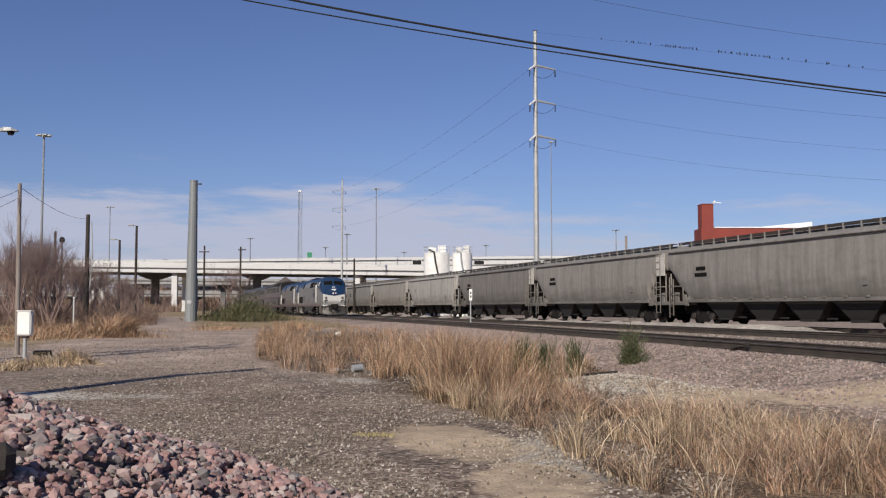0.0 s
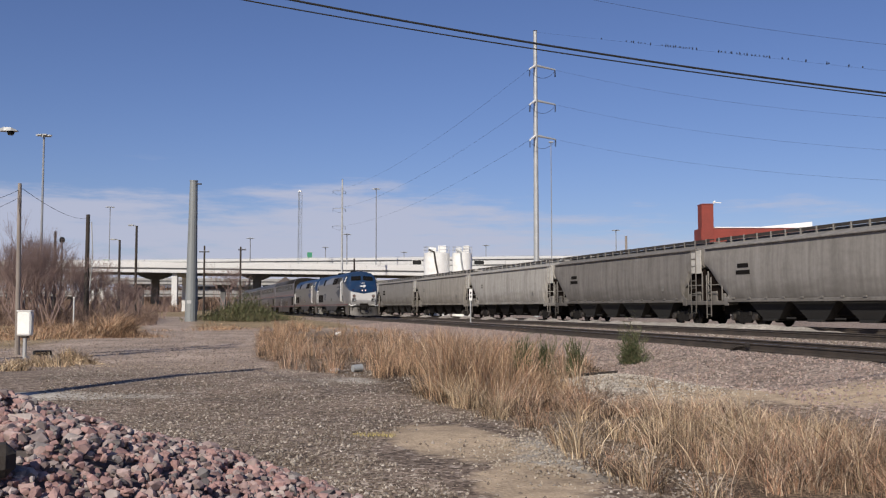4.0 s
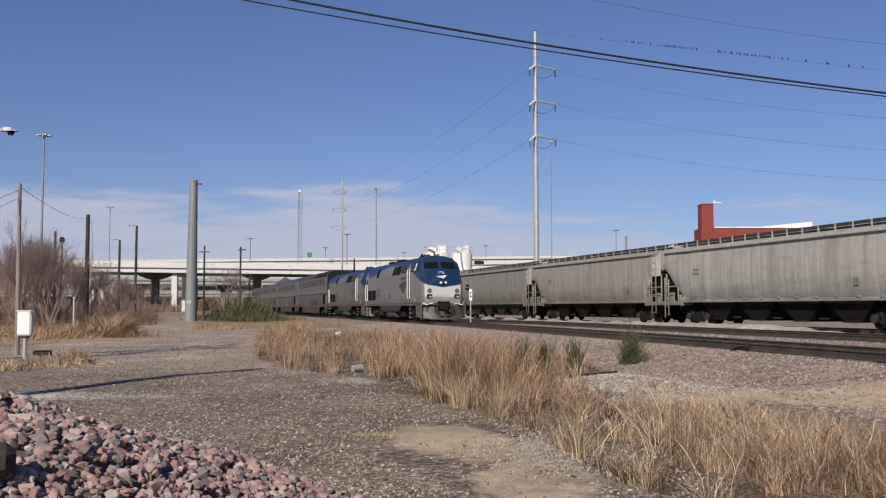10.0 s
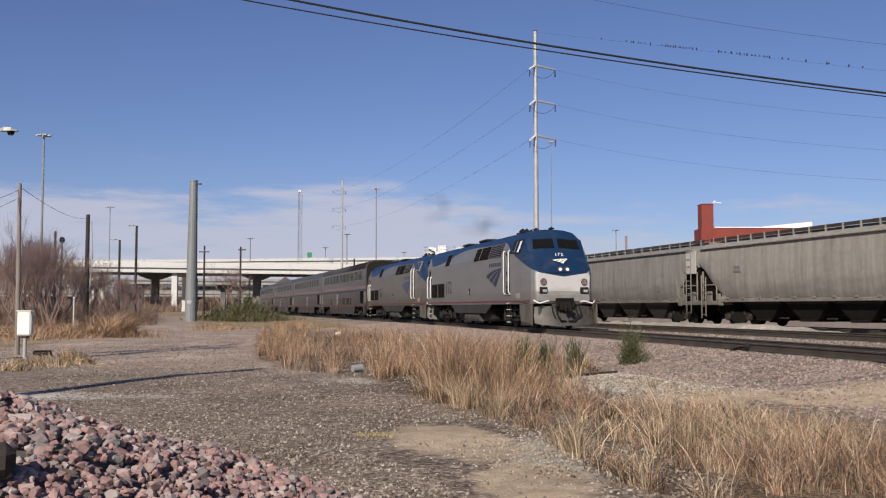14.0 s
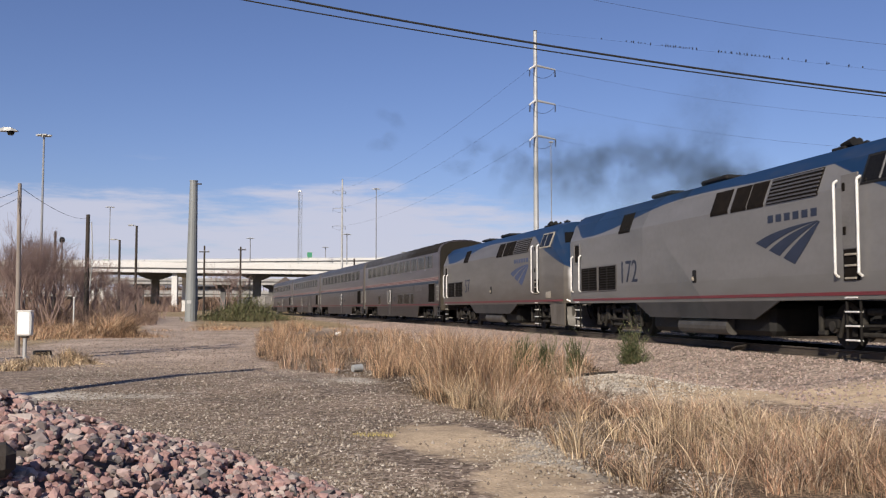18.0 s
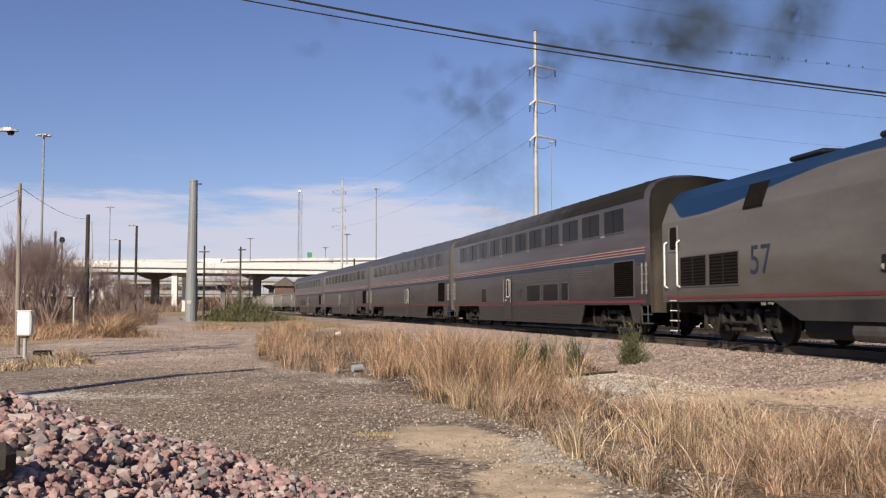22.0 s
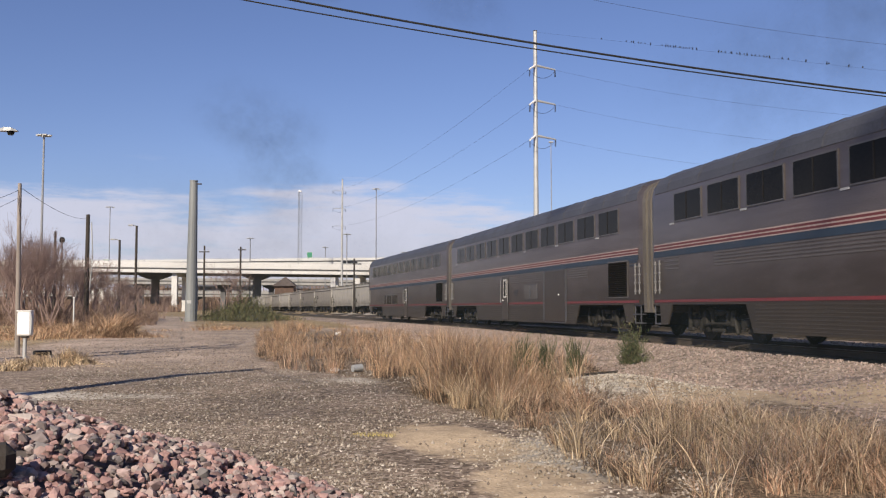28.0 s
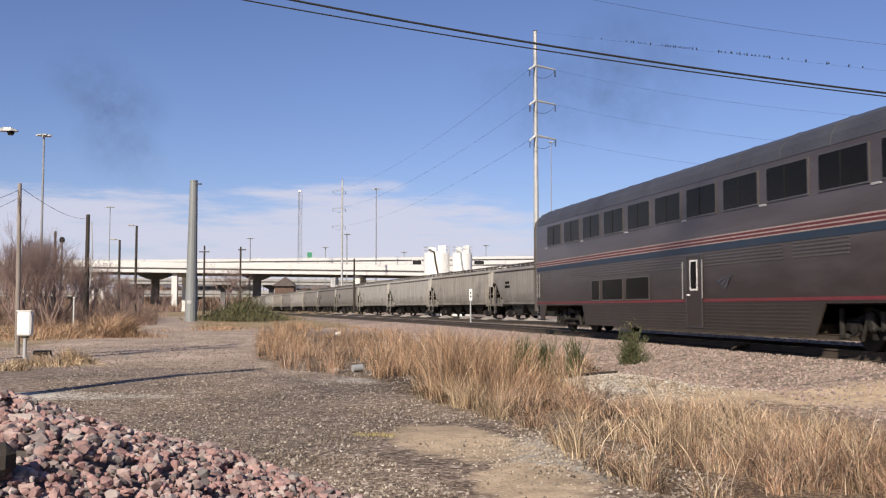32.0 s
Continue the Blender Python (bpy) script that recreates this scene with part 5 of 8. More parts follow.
HOP_HALF = [(1.43, 1.28), (1.54, 1.62), (1.61, 2.3), (1.61, 3.0), (1.55, 3.86)]


def hopper_car(paint, label):
    c = thing("hopper_car", label, "freight car", group="covered hoppers of the freight train")
    k = paint.name
    light = k in ("hopper_pale", "hopper_tan")
    top = 4.30

    def body():
        b = Build()
        half = HOP_HALF + [(1.50, 3.95), (0.9, 4.18), (0, 4.26)]
        ring = mirror_ring(half)
        rings = []
        for x, zmin in ((-10.2, 2.98), (-9.7, 2.66), (-9.35, 2.3), (-8.95, 1.98), (-8.45, 1.68), (-8.15, 1.45), (-8.05, 1.28), (8.0, 1.28), (8.06, 1.62), (8.2, 1.95), (8.5, 2.15), (8.75, 2.6), (9.1, 2.74), (10.2, 2.98)):
            rings.append([(x, y, zmin + (z - 1.28) * (3.86 - zmin) / (3.86 - 1.28) if z <= 3.86 else z) for y, z in ring])
        return b.loft(rings).mesh("body", paint, True)

    part("body", shared(f"hb{k}", body), None, c)

    def roof_edge():
        b = Build()
        for s in (-1, 1):
            b.box((0, s * 1.6, 3.9), (20.0, 0.16, 0.09), 0.02)
        return b.mesh("eave", paint)

    part("eave", shared(f"he{k}", roof_edge), None, c)
    part("roof_trough", shared(f"ht{k}", lambda: Build().prism([(-0.62, 4.2), (0.62, 4.2), (0.55, 4.34), (-0.55, 4.34)], -9.7, 9.7).mesh("roof_trough", paint)), None, c)

    def board():
        return Build().box((0, 0, 4.43), (20.0, 0.3, 0.04), 0.01).box((0, -0.16, 4.37), (20.0, 0.03, 0.15)).mesh("running_board", STEEL_DARK)

    part("running_board", shared("hboard", board), None, c, at=pose(0, -0.82, 0))
    part("running_board", shared("hboard", board), None, c, at=pose(0, 0.82, 0) @ Matrix.Rotation(math.pi, 4, "Z"))
    post = shared(f"hpost{k}", lambda: Build().box((0, 0, 4.29), (0.07, 0.05, 0.34)).mesh("board_bracket", paint))
    for i in range(18):
        for y in (-1.0, 1.0):
            part("board_bracket", post, None, c, at=pose(-9.7 + i * 19.4 / 17, y, 0))

    def sill():
        b = Build()
        for s in (-1, 1):
            b.box((0, s * 1.53, 1.24), (16.2, 0.1, 0.16), 0.02)
            for i in range(12):
                b.box((-7.5 + i * 15 / 11, s * 1.6, 1.35), (0.22, 0.05, 0.09), 0.01)
        return b.mesh("side_sill", paint)

    part("side_sill", shared(f"hs{k}", sill), None, c)

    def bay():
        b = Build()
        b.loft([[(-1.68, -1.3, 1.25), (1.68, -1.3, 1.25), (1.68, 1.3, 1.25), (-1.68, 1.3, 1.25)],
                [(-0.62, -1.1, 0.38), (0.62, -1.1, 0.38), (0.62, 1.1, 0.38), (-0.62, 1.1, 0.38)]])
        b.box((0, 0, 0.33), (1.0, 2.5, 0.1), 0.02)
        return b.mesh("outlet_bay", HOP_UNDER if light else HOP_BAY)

    by = shared(f"hbay{light}", bay)
    for i in range(4):
        part("outlet_bay", by, None, c, at=pose(-5.1 + i * 3.4, 0, 0))
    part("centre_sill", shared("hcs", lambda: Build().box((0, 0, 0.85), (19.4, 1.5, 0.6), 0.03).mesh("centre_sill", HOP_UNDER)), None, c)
    # added dark block: stands for the shadow beneath the car
    part("brake_rigging", shared("hshade", lambda: Build().box((0, 0, 0.58), (18.6, 0.9, 0.36), 0.04).mesh("brake_rigging", HOP_UNDER)), None, c)
    gate = shared("hgate", lambda: Build().box((0, 0, 0), (0.7, 0.06, 0.09), 0.02).mesh("gate_bar", HOP_BAY))
    for i in range(3):
        part("gate_bar", gate, None, c, at=pose(-3.4 + i * 3.4, -1.2, 0.42))

    def frame_end():
        """End posts, platform and the sloping sheet's ribs at one end."""
        b = Build()
        b.box((9.0, 0, 1.13), (2.0, 3.0, 0.2), 0.02)
        for s in (-1, 1):
            b.box((9.62, s * 1.46, 1.95), (0.07, 0.06, 1.6), 0.01)
            b.box((8.25, s * 1.5, 1.72), (0.06, 0.05, 1.0), 0.01)
            b.box((8.9, s * 1.5, 2.05), (1.4, 0.04, 0.05), 0.01)
            b.box((9.15, s * 1.5, 1.62), (0.95, 0.04, 0.05), 0.01)
            b.box((7.85, s * 1.5, 1.2), (0.4, 0.06, 0.42), 0.02)
            b.add([(7.3, s * 1.50, 1.28), (8.0, s * 1.5, 1.2), (7.66, s * 1.5, 1.6), (7.3, s * 1.47, 1.28), (8.0, s * 1.47, 1.2), (7.66, s * 1.47, 1.6)], [(0, 1, 2), (5, 4, 3), (0, 3, 4, 1), (1, 4, 5, 2), (2, 5, 3, 0)])
        b.box((9.1, 0, 1.46), (0.5, 2.9, 0.52), 0.03)
        b.box((8.2, 0, 1.42), (0.3, 2.9, 0.36), 0.03)
        return b.mesh("end_frame", paint)

    # a dark box fills the end opening as its shade
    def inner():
        return Build().box((8.8, 0, 2.08), (1.7, 2.76, 1.66), 0.05).mesh("end_hollow", HOP_SHADE)

    def ladder():
        b = Build()
        for x in (8.72, 9.22):
            b.box((x, 0, 2.35 if x < 9 else 2.6), (0.05, 0.05, 2.9 if x < 9 else 3.5), 0.01)
        for q in range(9):
            b.box((8.97, 0, 1.15 + q * 0.38), (0.5, 0.04, 0.035))
        b.box((8.97, 0, 0.62), (0.5, 0.1, 0.03))
        b.box((8.74, 0, 0.85), (0.04, 0.04, 0.5)).box((9.2, 0, 0.85), (0.04, 0.04, 0.5))
        return b.mesh("ladder", paint)

    def end_plate():
        return Build().prism([(8.7, 3.86), (9.72, 3.86), (9.72, 2.66), (8.7, 2.66)], 1.56, 1.62, 1).mesh("end_panel", HOP_SUNLIT)

    def short_ladder():
        b = Build()
        for x in (9.0, 9.42):
            b.box((x, 0, 1.45), (0.05, 0.05, 2.0 if x < 9.2 else 2.2), 0.01)
        for q in range(5):
            b.box((9.21, 0, 0.55 + q * 0.42), (0.42, 0.04, 0.035))
        return b.mesh("ladder", paint)

    turn = Matrix.Rotation(math.pi, 4, "Z")
    for s in (0, 1):
        m = (turn if s else Matrix.Identity(4)) @ pose(0.42, 0, 0)
        part("end_frame", shared(f"hef{k}", frame_end), None, c, at=m)
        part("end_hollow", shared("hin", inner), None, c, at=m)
        part("ladder", shared(f"hl{k}", ladder), None, c, at=m @ pose(0.1, -1.66, 0))
        part("ladder", shared(f"hls{k}", short_ladder), None, c, at=m @ pose(0.1, 1.62, 0))
        part("end_panel", shared(f"hep{k}", end_plate), None, c, at=m @ pose(0.05, -3.2, 0))
        part("coupler", shared("hcoup", lambda: Build().box((9.6, 0, 0.86), (0.85, 0.24, 0.28), 0.05).mesh("coupler", STEEL_DARK)), None, c, at=m)
    part("brake_wheel", shared("hbw", lambda: Build().cyl((9.95, 0.5, 2.3), (9.99, 0.5, 2.3), 0.28, n=14).mesh("brake_wheel", STEEL_DARK)), None, c)
    small = shared("hbars2", lambda: Build().box((0, 0, 0), (0.3, 0.012, 0.3)).mesh("lettering_bar", FADED))
    for dz, wide in ((0.1, 0.5), (-0.1, 0.65)) if light else ((0.16, 0.95), (-0.16, 1.2)):
        part("lettering_bar", shared(f"hbar{wide}{light}", lambda: Build().box((0, 0, 0), (wide, 0.012, 0.2 if wide > 0.8 else 0.11)).mesh("lettering_bar", FADED if light else HOP_UNDER)), None, c, at=pose(-6.6, -1.625, 2.75 + dz))
    part("lettering_bar", small, None, c, at=pose(6.0, -1.61, 1.95))
    for ob in c.children:      # all was drawn for a slightly longer car
        if ob.data not in SHORTENED:
            SHORTENED.append(ob.data)
            ob.data.transform(Matrix.Diagonal((0.955, 1, 1, 1)))
        ob.matrix_basis = Matrix.Translation((-0.045 * ob.matrix_basis.translation.x, 0, 0)) @ ob.matrix_basis
    for q in (-1, 1):
        bogie(c, q * 7.0, 1.78, 0.42, "freight", "far", BOGIES)
    return c


def build_freight():
    paints = {"hopper_grey": (HOP_GREY, "weathered grey covered hopper car with streaked sides"), "hopper_pale": (HOP_PALE, "pale grey covered hopper car with rain streaks"),
              "hopper_tan": (HOP_TAN, "tan covered hopper car stained with grime"), "hopper_dark": (HOP_DARK, "dark grey weathered covered hopper car")}
    order = "hopper_grey hopper_grey hopper_dark hopper_pale hopper_tan hopper_grey hopper_pale hopper_tan hopper_grey hopper_dark hopper_pale hopper_grey hopper_tan hopper_pale hopper_pale hopper_grey hopper_dark hopper_grey hopper_pale hopper_grey hopper_tan hopper_pale hopper_dark hopper_grey".split()
    for i, key in enumerate(order):
        paint, label = paints[key]
        HOPPERS.append((hopper_car(paint, label), i))


build_freight()




# ---- the elevated road ----
def build_bridge(y0, width, top, deck, girder, x0, x1, name, label, slope=0.0, girders=6, face=CONCRETE):
    """A road bridge across the view: deck, parapets with a rail, girders, all as parts; slope lifts it to the right."""
    root = thing(name, label, "bridge", kind="structure")
    step = 24.0
    n = int((x1 - x0) / step)
    turn = Matrix.Rotation(-math.atan(slope), 4, "Y")
    for i in range(n):
        xa = x0 + i * step
        xm = xa + step / 2
        lift = slope * (xm + 23.0)      # level with the plan at x = -23

        def put(y, z):
            return pose(xm, y, z + lift) @ turn
        for y in (y0, y0 + width):
            part("parapet", shared(f"par{step}{top - deck:.2f}", lambda: Build().box((0, 0, 0), (step - 0.06, 0.35, top - deck), 0.04).mesh("parapet", face)), None, root, at=put(y, (top + deck) / 2))
        part("parapet_rail", shared("parrail", lambda: Build().box((0, 0, 0), (step, 0.08, 0.1)).mesh("parapet_rail", GALV)), None, root, at=put(y0, top + 0.28))
        # slab and inner girders get the darkened concrete in place of deep shade
        part("deck_slab", shared(f"slab{width}", lambda: Build().box((0, 0, 0), (step - 0.04, width - 0.1, 0.55), 0.03).mesh("deck_slab", CONC_SHADE)), None, root, at=put(y0 + width / 2 + 0.15, deck - 0.275))
        for k in range(girders):
            outer = k in (0, girders - 1)
            part("girder", shared(f"gird{deck - girder:.2f}{outer}", lambda: Build().box((0, 0, 0), (step - 0.1, 0.5, deck - 0.554 - girder), 0.05).mesh("girder", face if outer else CONC_SHADE)), None, root, at=put(y0 + 0.08 + k * (width - 0.16) / (girders - 1), (deck - 0.554 + girder) / 2))
    return root


def hammerhead(x, y, under, wide, column=0.8, label="concrete bridge pier with a wide hammerhead cap"):
    """A flared cap along the bridge's width on one stout column."""
    c = thing("bridge_pier", label, "pier", at=pose(x, y, 0), group="piers of the elevated road")
    # cap and column are coloured as shaded by the deck above
    part("pier_cap", Build().loft([[(a, b, z) for a, z in ((-wide, under), (wide, under), (wide, under - 0.45), (column * 1.15, under - 1.7), (-column * 1.15, under - 1.7), (-wide, under - 0.5))] for b in (-1.0, 1.0)]), CONC_SHADE, c)
    part("column", Build().box((0, 0, (under - 1.6) / 2), (column * 2, 1.4, under - 1.6), 0.15), CONC_SHADE, c)
    return c


def portal_pier(x, y0, width, under, columns=3):
    """A straight beam under the bridge on square columns."""
    c = thing("bridge_pier", "white concrete portal pier on square columns", "pier", at=pose(x, y0, 0), group="piers of the elevated road")
    part("pier_cap", Build().box((0, width / 2, under - 0.55), (1.4, width - 0.4, 1.1), 0.06), CONCRETE, c)
    for k in range(columns):
        part("column", Build().box((0, 0.9 + k * (width - 1.8) / (columns - 1), (under - 1.0) / 2), (1.8, 1.6, under - 1.0), 0.1), CONCRETE, c)
    return c


ROAD_Y, UPPER_Y, ROAD_Z, UPPER_Z = 300.0, 364.0, 13.3, 19.7
build_bridge(ROAD_Y, 30.0, 15.05, ROAD_Z, 11.75, -720, 744, "road_bridge", "white concrete elevated road bridge", -0.012, 8)
build_bridge(UPPER_Y, 14.0, 20.65, UPPER_Z, 17.6, -744, 744, "upper_road_bridge", "upper white concrete road bridge behind the first", 0.0095, 4)
build_bridge(415.0, 11.0, 13.6, 12.5, 10.9, -720, -24, "ramp_bridge", "low grey concrete ramp bridge", -0.008, 4, CONC_GREY)
build_bridge(447.0, 11.0, 9.05, 7.8, 6.5, -720, -48, "rear_ramp_bridge", "farther low concrete ramp bridge", -0.002, 4, CONC_GREY)


def bridge_x(px, d):
    return (px - 784) / 1684 * d


for px, d, wide in ((275, 322, 5.2), (455, 312, 4.6), (150, 316, 4.6), (20, 316, 4.6)):
    hammerhead(bridge_x(px, d), d, 11.75 - 0.012 * (bridge_x(px, d) + 23), wide, 1.3)
for px in (308, 632, 780):
    portal_pier(bridge_x(px, 301), ROAD_Y + 1.2, 26.0, 11.75 - 0.012 * (bridge_x(px, 301) + 23))
for px in (20, 165, 590, 740, 960):
    portal_pier(bridge_x(px, 366), UPPER_Y + 0.6, 12.0, 17.6 + 0.0095 * (bridge_x(px, 366) + 23), 2)
for px in (60, 250, 395, 480):
    hammerhead(bridge_x(px, 420), 420.5, 10.9 - 0.008 * (bridge_x(px, 420) + 23), 3.6, 1.1)
for px in (130, 345, 500):
    hammerhead(bridge_x(px, 452), 452.5, 6.5 - 0.002 * (bridge_x(px, 452) + 23), 3.6, 1.1)

SIGN_GREEN = mat("green_sign", (0.02, 0.22, 0.12), 0.5, bump=0)


def sign_gantry(px, py, dist, w, h, base, colour, label):
    p = ray_place(px, py, dist)
    c = thing("road_sign", label, "road sign", at=pose(p.x, p.y, base))
    part("sign_panel", Build().box((0, 0, p.z - base), (w, 0.12, h), 0.03), colour, c)
    part("sign_edge", frame_mesh("sign_edge", w, h, 0.08, WHITE, 0.14), None, c, at=pose(0, 0, p.z - base))
    for s in (-1, 1):
        part("post", Build().cyl((s * w * 0.4, 0.2, 0), (s * w * 0.4, 0.2, p.z - base), 0.09, n=8), GALV, c)


sign_gantry(548, 455, 372, 2.0, 3.6, 18.9, SIGN_GREEN, "green road sign on the upper bridge")
sign_gantry(554, 461, 372, 2.6, 1.7, 18.9, BLACK, "dark back of a road sign on the upper bridge")
sign_gantry(738, 465, 312, 2.9, 1.6, 13.0, BLACK, "dark back of a road sign on the bridge")
sign_gantry(848, 465, 312, 3.2, 1.4, 12.6, BLACK, "dark back of a road sign on the bridge")
sign_gantry(187, 462, 372, 2.1, 1.2, 18.0, SIGN_GREEN, "small green road sign on the upper bridge")


# ---- traffic on the elevated road ----
TRAFFIC = []
CAR_RED, CAR_DARK = mat("red_car_paint", (0.35, 0.02, 0.015), 0.25, bump=0), mat("dark_car_paint", (0.02, 0.022, 0.027), 0.25, bump=0)
CAR_GREY = mat("grey_car_paint", (0.25, 0.26, 0.27), 0.25, 0.3, bump=0)
TYRE = mat("tyre_rubber", (0.015, 0.015, 0.015), 0.9)


def road_wheels(c, xs, r, y):
    tyre = shared(f"tyre{r}", lambda: Build().cyl((0, -0.11, 0), (0, 0.11, 0), r, n=14).mesh("wheel", TYRE))
    rim = shared(f"rim{r}", lambda: Build().cyl((0, -0.12, 0), (0, 0.12, 0), r * 0.6, n=10).mesh("rim", GALV))
    for x in xs:
        for s in (-1, 1):
            w = part("wheel", tyre, None, c, at=pose(x, s * y, r))
            part("rim", rim, None, w)


def road_car(paint, label):
    c = thing("car", label, "car", group="traffic on the elevated road")
    prof = [(-2.2, 0.3), (-2.25, 0.75), (-1.9, 0.95), (-1.35, 1.38), (0.4, 1.42), (1.1, 0.98), (2.1, 0.82), (2.25, 0.55), (2.2, 0.3)]
    part("body", Build().loft([[(x, y * (0.93 if z > 1 else 1), z) for x, z in prof] for y in (-0.88, 0.88)]), paint, c)
    for s in (-1, 1):
        part("side_window", Build().loft([[(x, s * 0.84 + yy, z) for x, z in ((-1.5, 1.0), (-1.15, 1.32), (0.35, 1.34), (0.9, 1.0))] for yy in (-0.02, 0.03)]), GLASS, c)
        part("headlight", Build().box((2.2, s * 0.6, 0.68), (0.08, 0.35, 0.12), 0.02), LAMP_GLASS, c)
        part("tail_light", Build().box((-2.24, s * 0.6, 0.78), (0.06, 0.3, 0.14), 0.02), LAMP_RED, c)
    road_wheels(c, (-1.35, 1.35), 0.32, 0.8)
    return c


def road_truck(paint, label, length=8.0):
    c = thing("truck", label, "truck", group="traffic on the elevated road")
    part("cargo_box", Build().box((-length * 0.14, 0, 2.05), (length * 0.7, 2.4, 2.3), 0.05), paint, c)
    part("cab", Build().loft([[(x, y, z) for x, z in ((length * 0.24, 0.5), (length * 0.24, 2.4), (length * 0.38, 2.4), (length * 0.44, 1.5), (length * 0.5, 1.3), (length * 0.5, 0.5))] for y in (-1.1, 1.1)]), paint, c)
    for s in (-1, 1):
        part("side_window", Build().box((length * 0.34, s * 1.1, 1.95), (0.8, 0.06, 0.6), 0.02), GLASS, c)
    part("chassis", Build().box((0, 0, 0.65), (length * 0.95, 1.0, 0.3), 0.03), BLACK, c)
    road_wheels(c, (-length * 0.3, length * 0.33), 0.48, 1.0)
    return c


def build_traffic():
    near, far = ROAD_Y + 4.5, UPPER_Y + 7.0
    plan = ((road_car(CAR_RED, "red saloon car on the elevated road"), 327, 23, 105, near), (road_truck(WHITE, "white box truck on the elevated road"), 497, 23, 115, near),
            (road_car(CAR_DARK, "dark saloon car on the elevated road"), 195, 24.2, 108, near), (road_car(CAR_DARK, "dark saloon car on the elevated road"), 404, 5.6, 115, near),
            (road_car(CAR_DARK, "dark saloon car on the upper bridge"), 291, 0, -85, far), (road_car(WHITE, "white van on the upper bridge"), 719, 28.8, -83, far),
            (road_truck(CAR_DARK, "dark truck on the elevated road", 7.0), 624, 28, 118, near), (road_car(CAR_DARK, "dark saloon car on the elevated road"), 385, 27.6, 120, near),
            (road_car(CAR_GREY, "grey saloon car on the elevated road"), 308, 30, 95, near), (road_car(CAR_DARK, "dark saloon car on the upper bridge"), 283, 23, -85, far),
            (road_car(CAR_DARK, "dark saloon car on the elevated road"), 575, 19, 108, near), (road_car(CAR_GREY, "grey saloon car on the upper bridge"), 640, 12, -85, far))
    for ob, px, t, v, y in plan:
        TRAFFIC.append((ob, (px - 784) / 1684 * y, t, v / 1684 * y, y, ROAD_Z if y == near else UPPER_Z))


build_traffic()


# ---- masts, poles and wires ----
def line_pole(name, label, px, top_y, dist, r, material, lean=0.0, group="wooden poles by the yard", taper=0.72):
    """A round pole seen at px whose top is at top_y, standing dist away."""
    p = ray_place(px, top_y, dist)
    c = thing(name, label, "pole", group=group)
    g = gz(p.x, p.y)
    part("shaft", Build().cyl((p.x - lean * (p.z - g), p.y, g - 0.3), (p.x, p.y, p.z), r, r * taper, 14), material, c, smooth=True)
    return c, p


def arm_on(c, p, dz, length, name="crossarm", side=0.0):
    part(name, Build().box((p.x + side, p.y - 0.12, p.z - dz), (length, 0.1, 0.12), 0.01), WOOD_DARK, c)
    for k in (-0.42, 0.0, 0.42):
        part("insulator", shared("insul", lambda: Build().cyl((0, 0, 0), (0, 0, 0.16), 0.05, 0.03, 8).mesh("insulator", GALV)), None, c, at=pose(p.x + side + k * length, p.y - 0.12, p.z - dz + 0.06))


def lamp_head(c, p, reach, material=GALV):
    part("lamp_arm", Build().tube([(p.x, p.y, p.z - 0.3), (p.x - reach * 0.5, p.y, p.z + 0.05), (p.x - reach, p.y, p.z + 0.1)], 0.04, 6), material, c)
    part("lamp_head", Build().box((p.x - reach - 0.2, p.y, p.z + 0.06), (0.55, 0.25, 0.16), 0.05), material, c)


wood_a, pa = line_pole("utility_pole", "thin leaning grey wooden utility pole", 35, 325, 30, 0.08, WOOD_POLE, -0.012)
wood_b, pb = line_pole("utility_pole", "dark wooden utility pole with a drop wire", 156, 380, 75, 0.2, WOOD_DARK)
part("conduit", Build().tube([(pb.x + 0.28, pb.y, pb.z - 0.6), (pb.x + 0.42, pb.y, pb.z - 3), (pb.x + 0.25, pb.y, pb.z - 6)], 0.05, 6), GALV, wood_b)
wood_c, pc = line_pole("utility_pole", "dark wooden pole among bare shrubs", 98, 410, 95, 0.15, WOOD_DARK)
wood_d, pd = line_pole("lamp_pole", "dark wooden pole with a small lamp arm", 212, 425, 100, 0.15, WOOD_DARK)
lamp_head(wood_d, pd, 0.5)
wood_e, pe = line_pole("lamp_pole", "tall dark wooden pole with a small lamp arm", 242, 400, 100, 0.16, WOOD_DARK)
lamp_head(wood_e, pe, 0.4)
wood_f, pf = line_pole("utility_pole", "wooden utility pole with a crossarm", 362, 435, 120, 0.15, WOOD_DARK)
arm_on(wood_f, pf, 0.8, 1.3)
wood_g, pg = line_pole("utility_pole", "dark wooden utility pole with a short crossarm", 426, 437, 120, 0.15, WOOD_DARK)
arm_on(wood_g, pg, 0.4, 1.0, side=0.2)
wood_h, ph = line_pole("utility_pole", "dark wooden pole before the elevated road", 627, 458, 140, 0.17, WOOD_DARK)
wood_i, pi_ = line_pole("utility_pole", "grey pole beyond the hopper train", 1108, 418, 90, 0.15, WOOD_POLE)
globe, pj = line_pole("lamp_pole", "pole with a dark globe lamp", 110, 425, 110, 0.1, WOOD_DARK)
part("globe", Build().loft([[(pj.x + 0.36 * math.sin(a) * math.cos(b), pj.y + 0.36 * math.sin(a) * math.sin(b), pj.z + 0.36 * math.cos(a)) for b in (i * 0.7854 for i in range(8))] for a in (0.2, 0.8, 1.57, 2.3, 2.9)]), BLACK, globe, smooth=True)

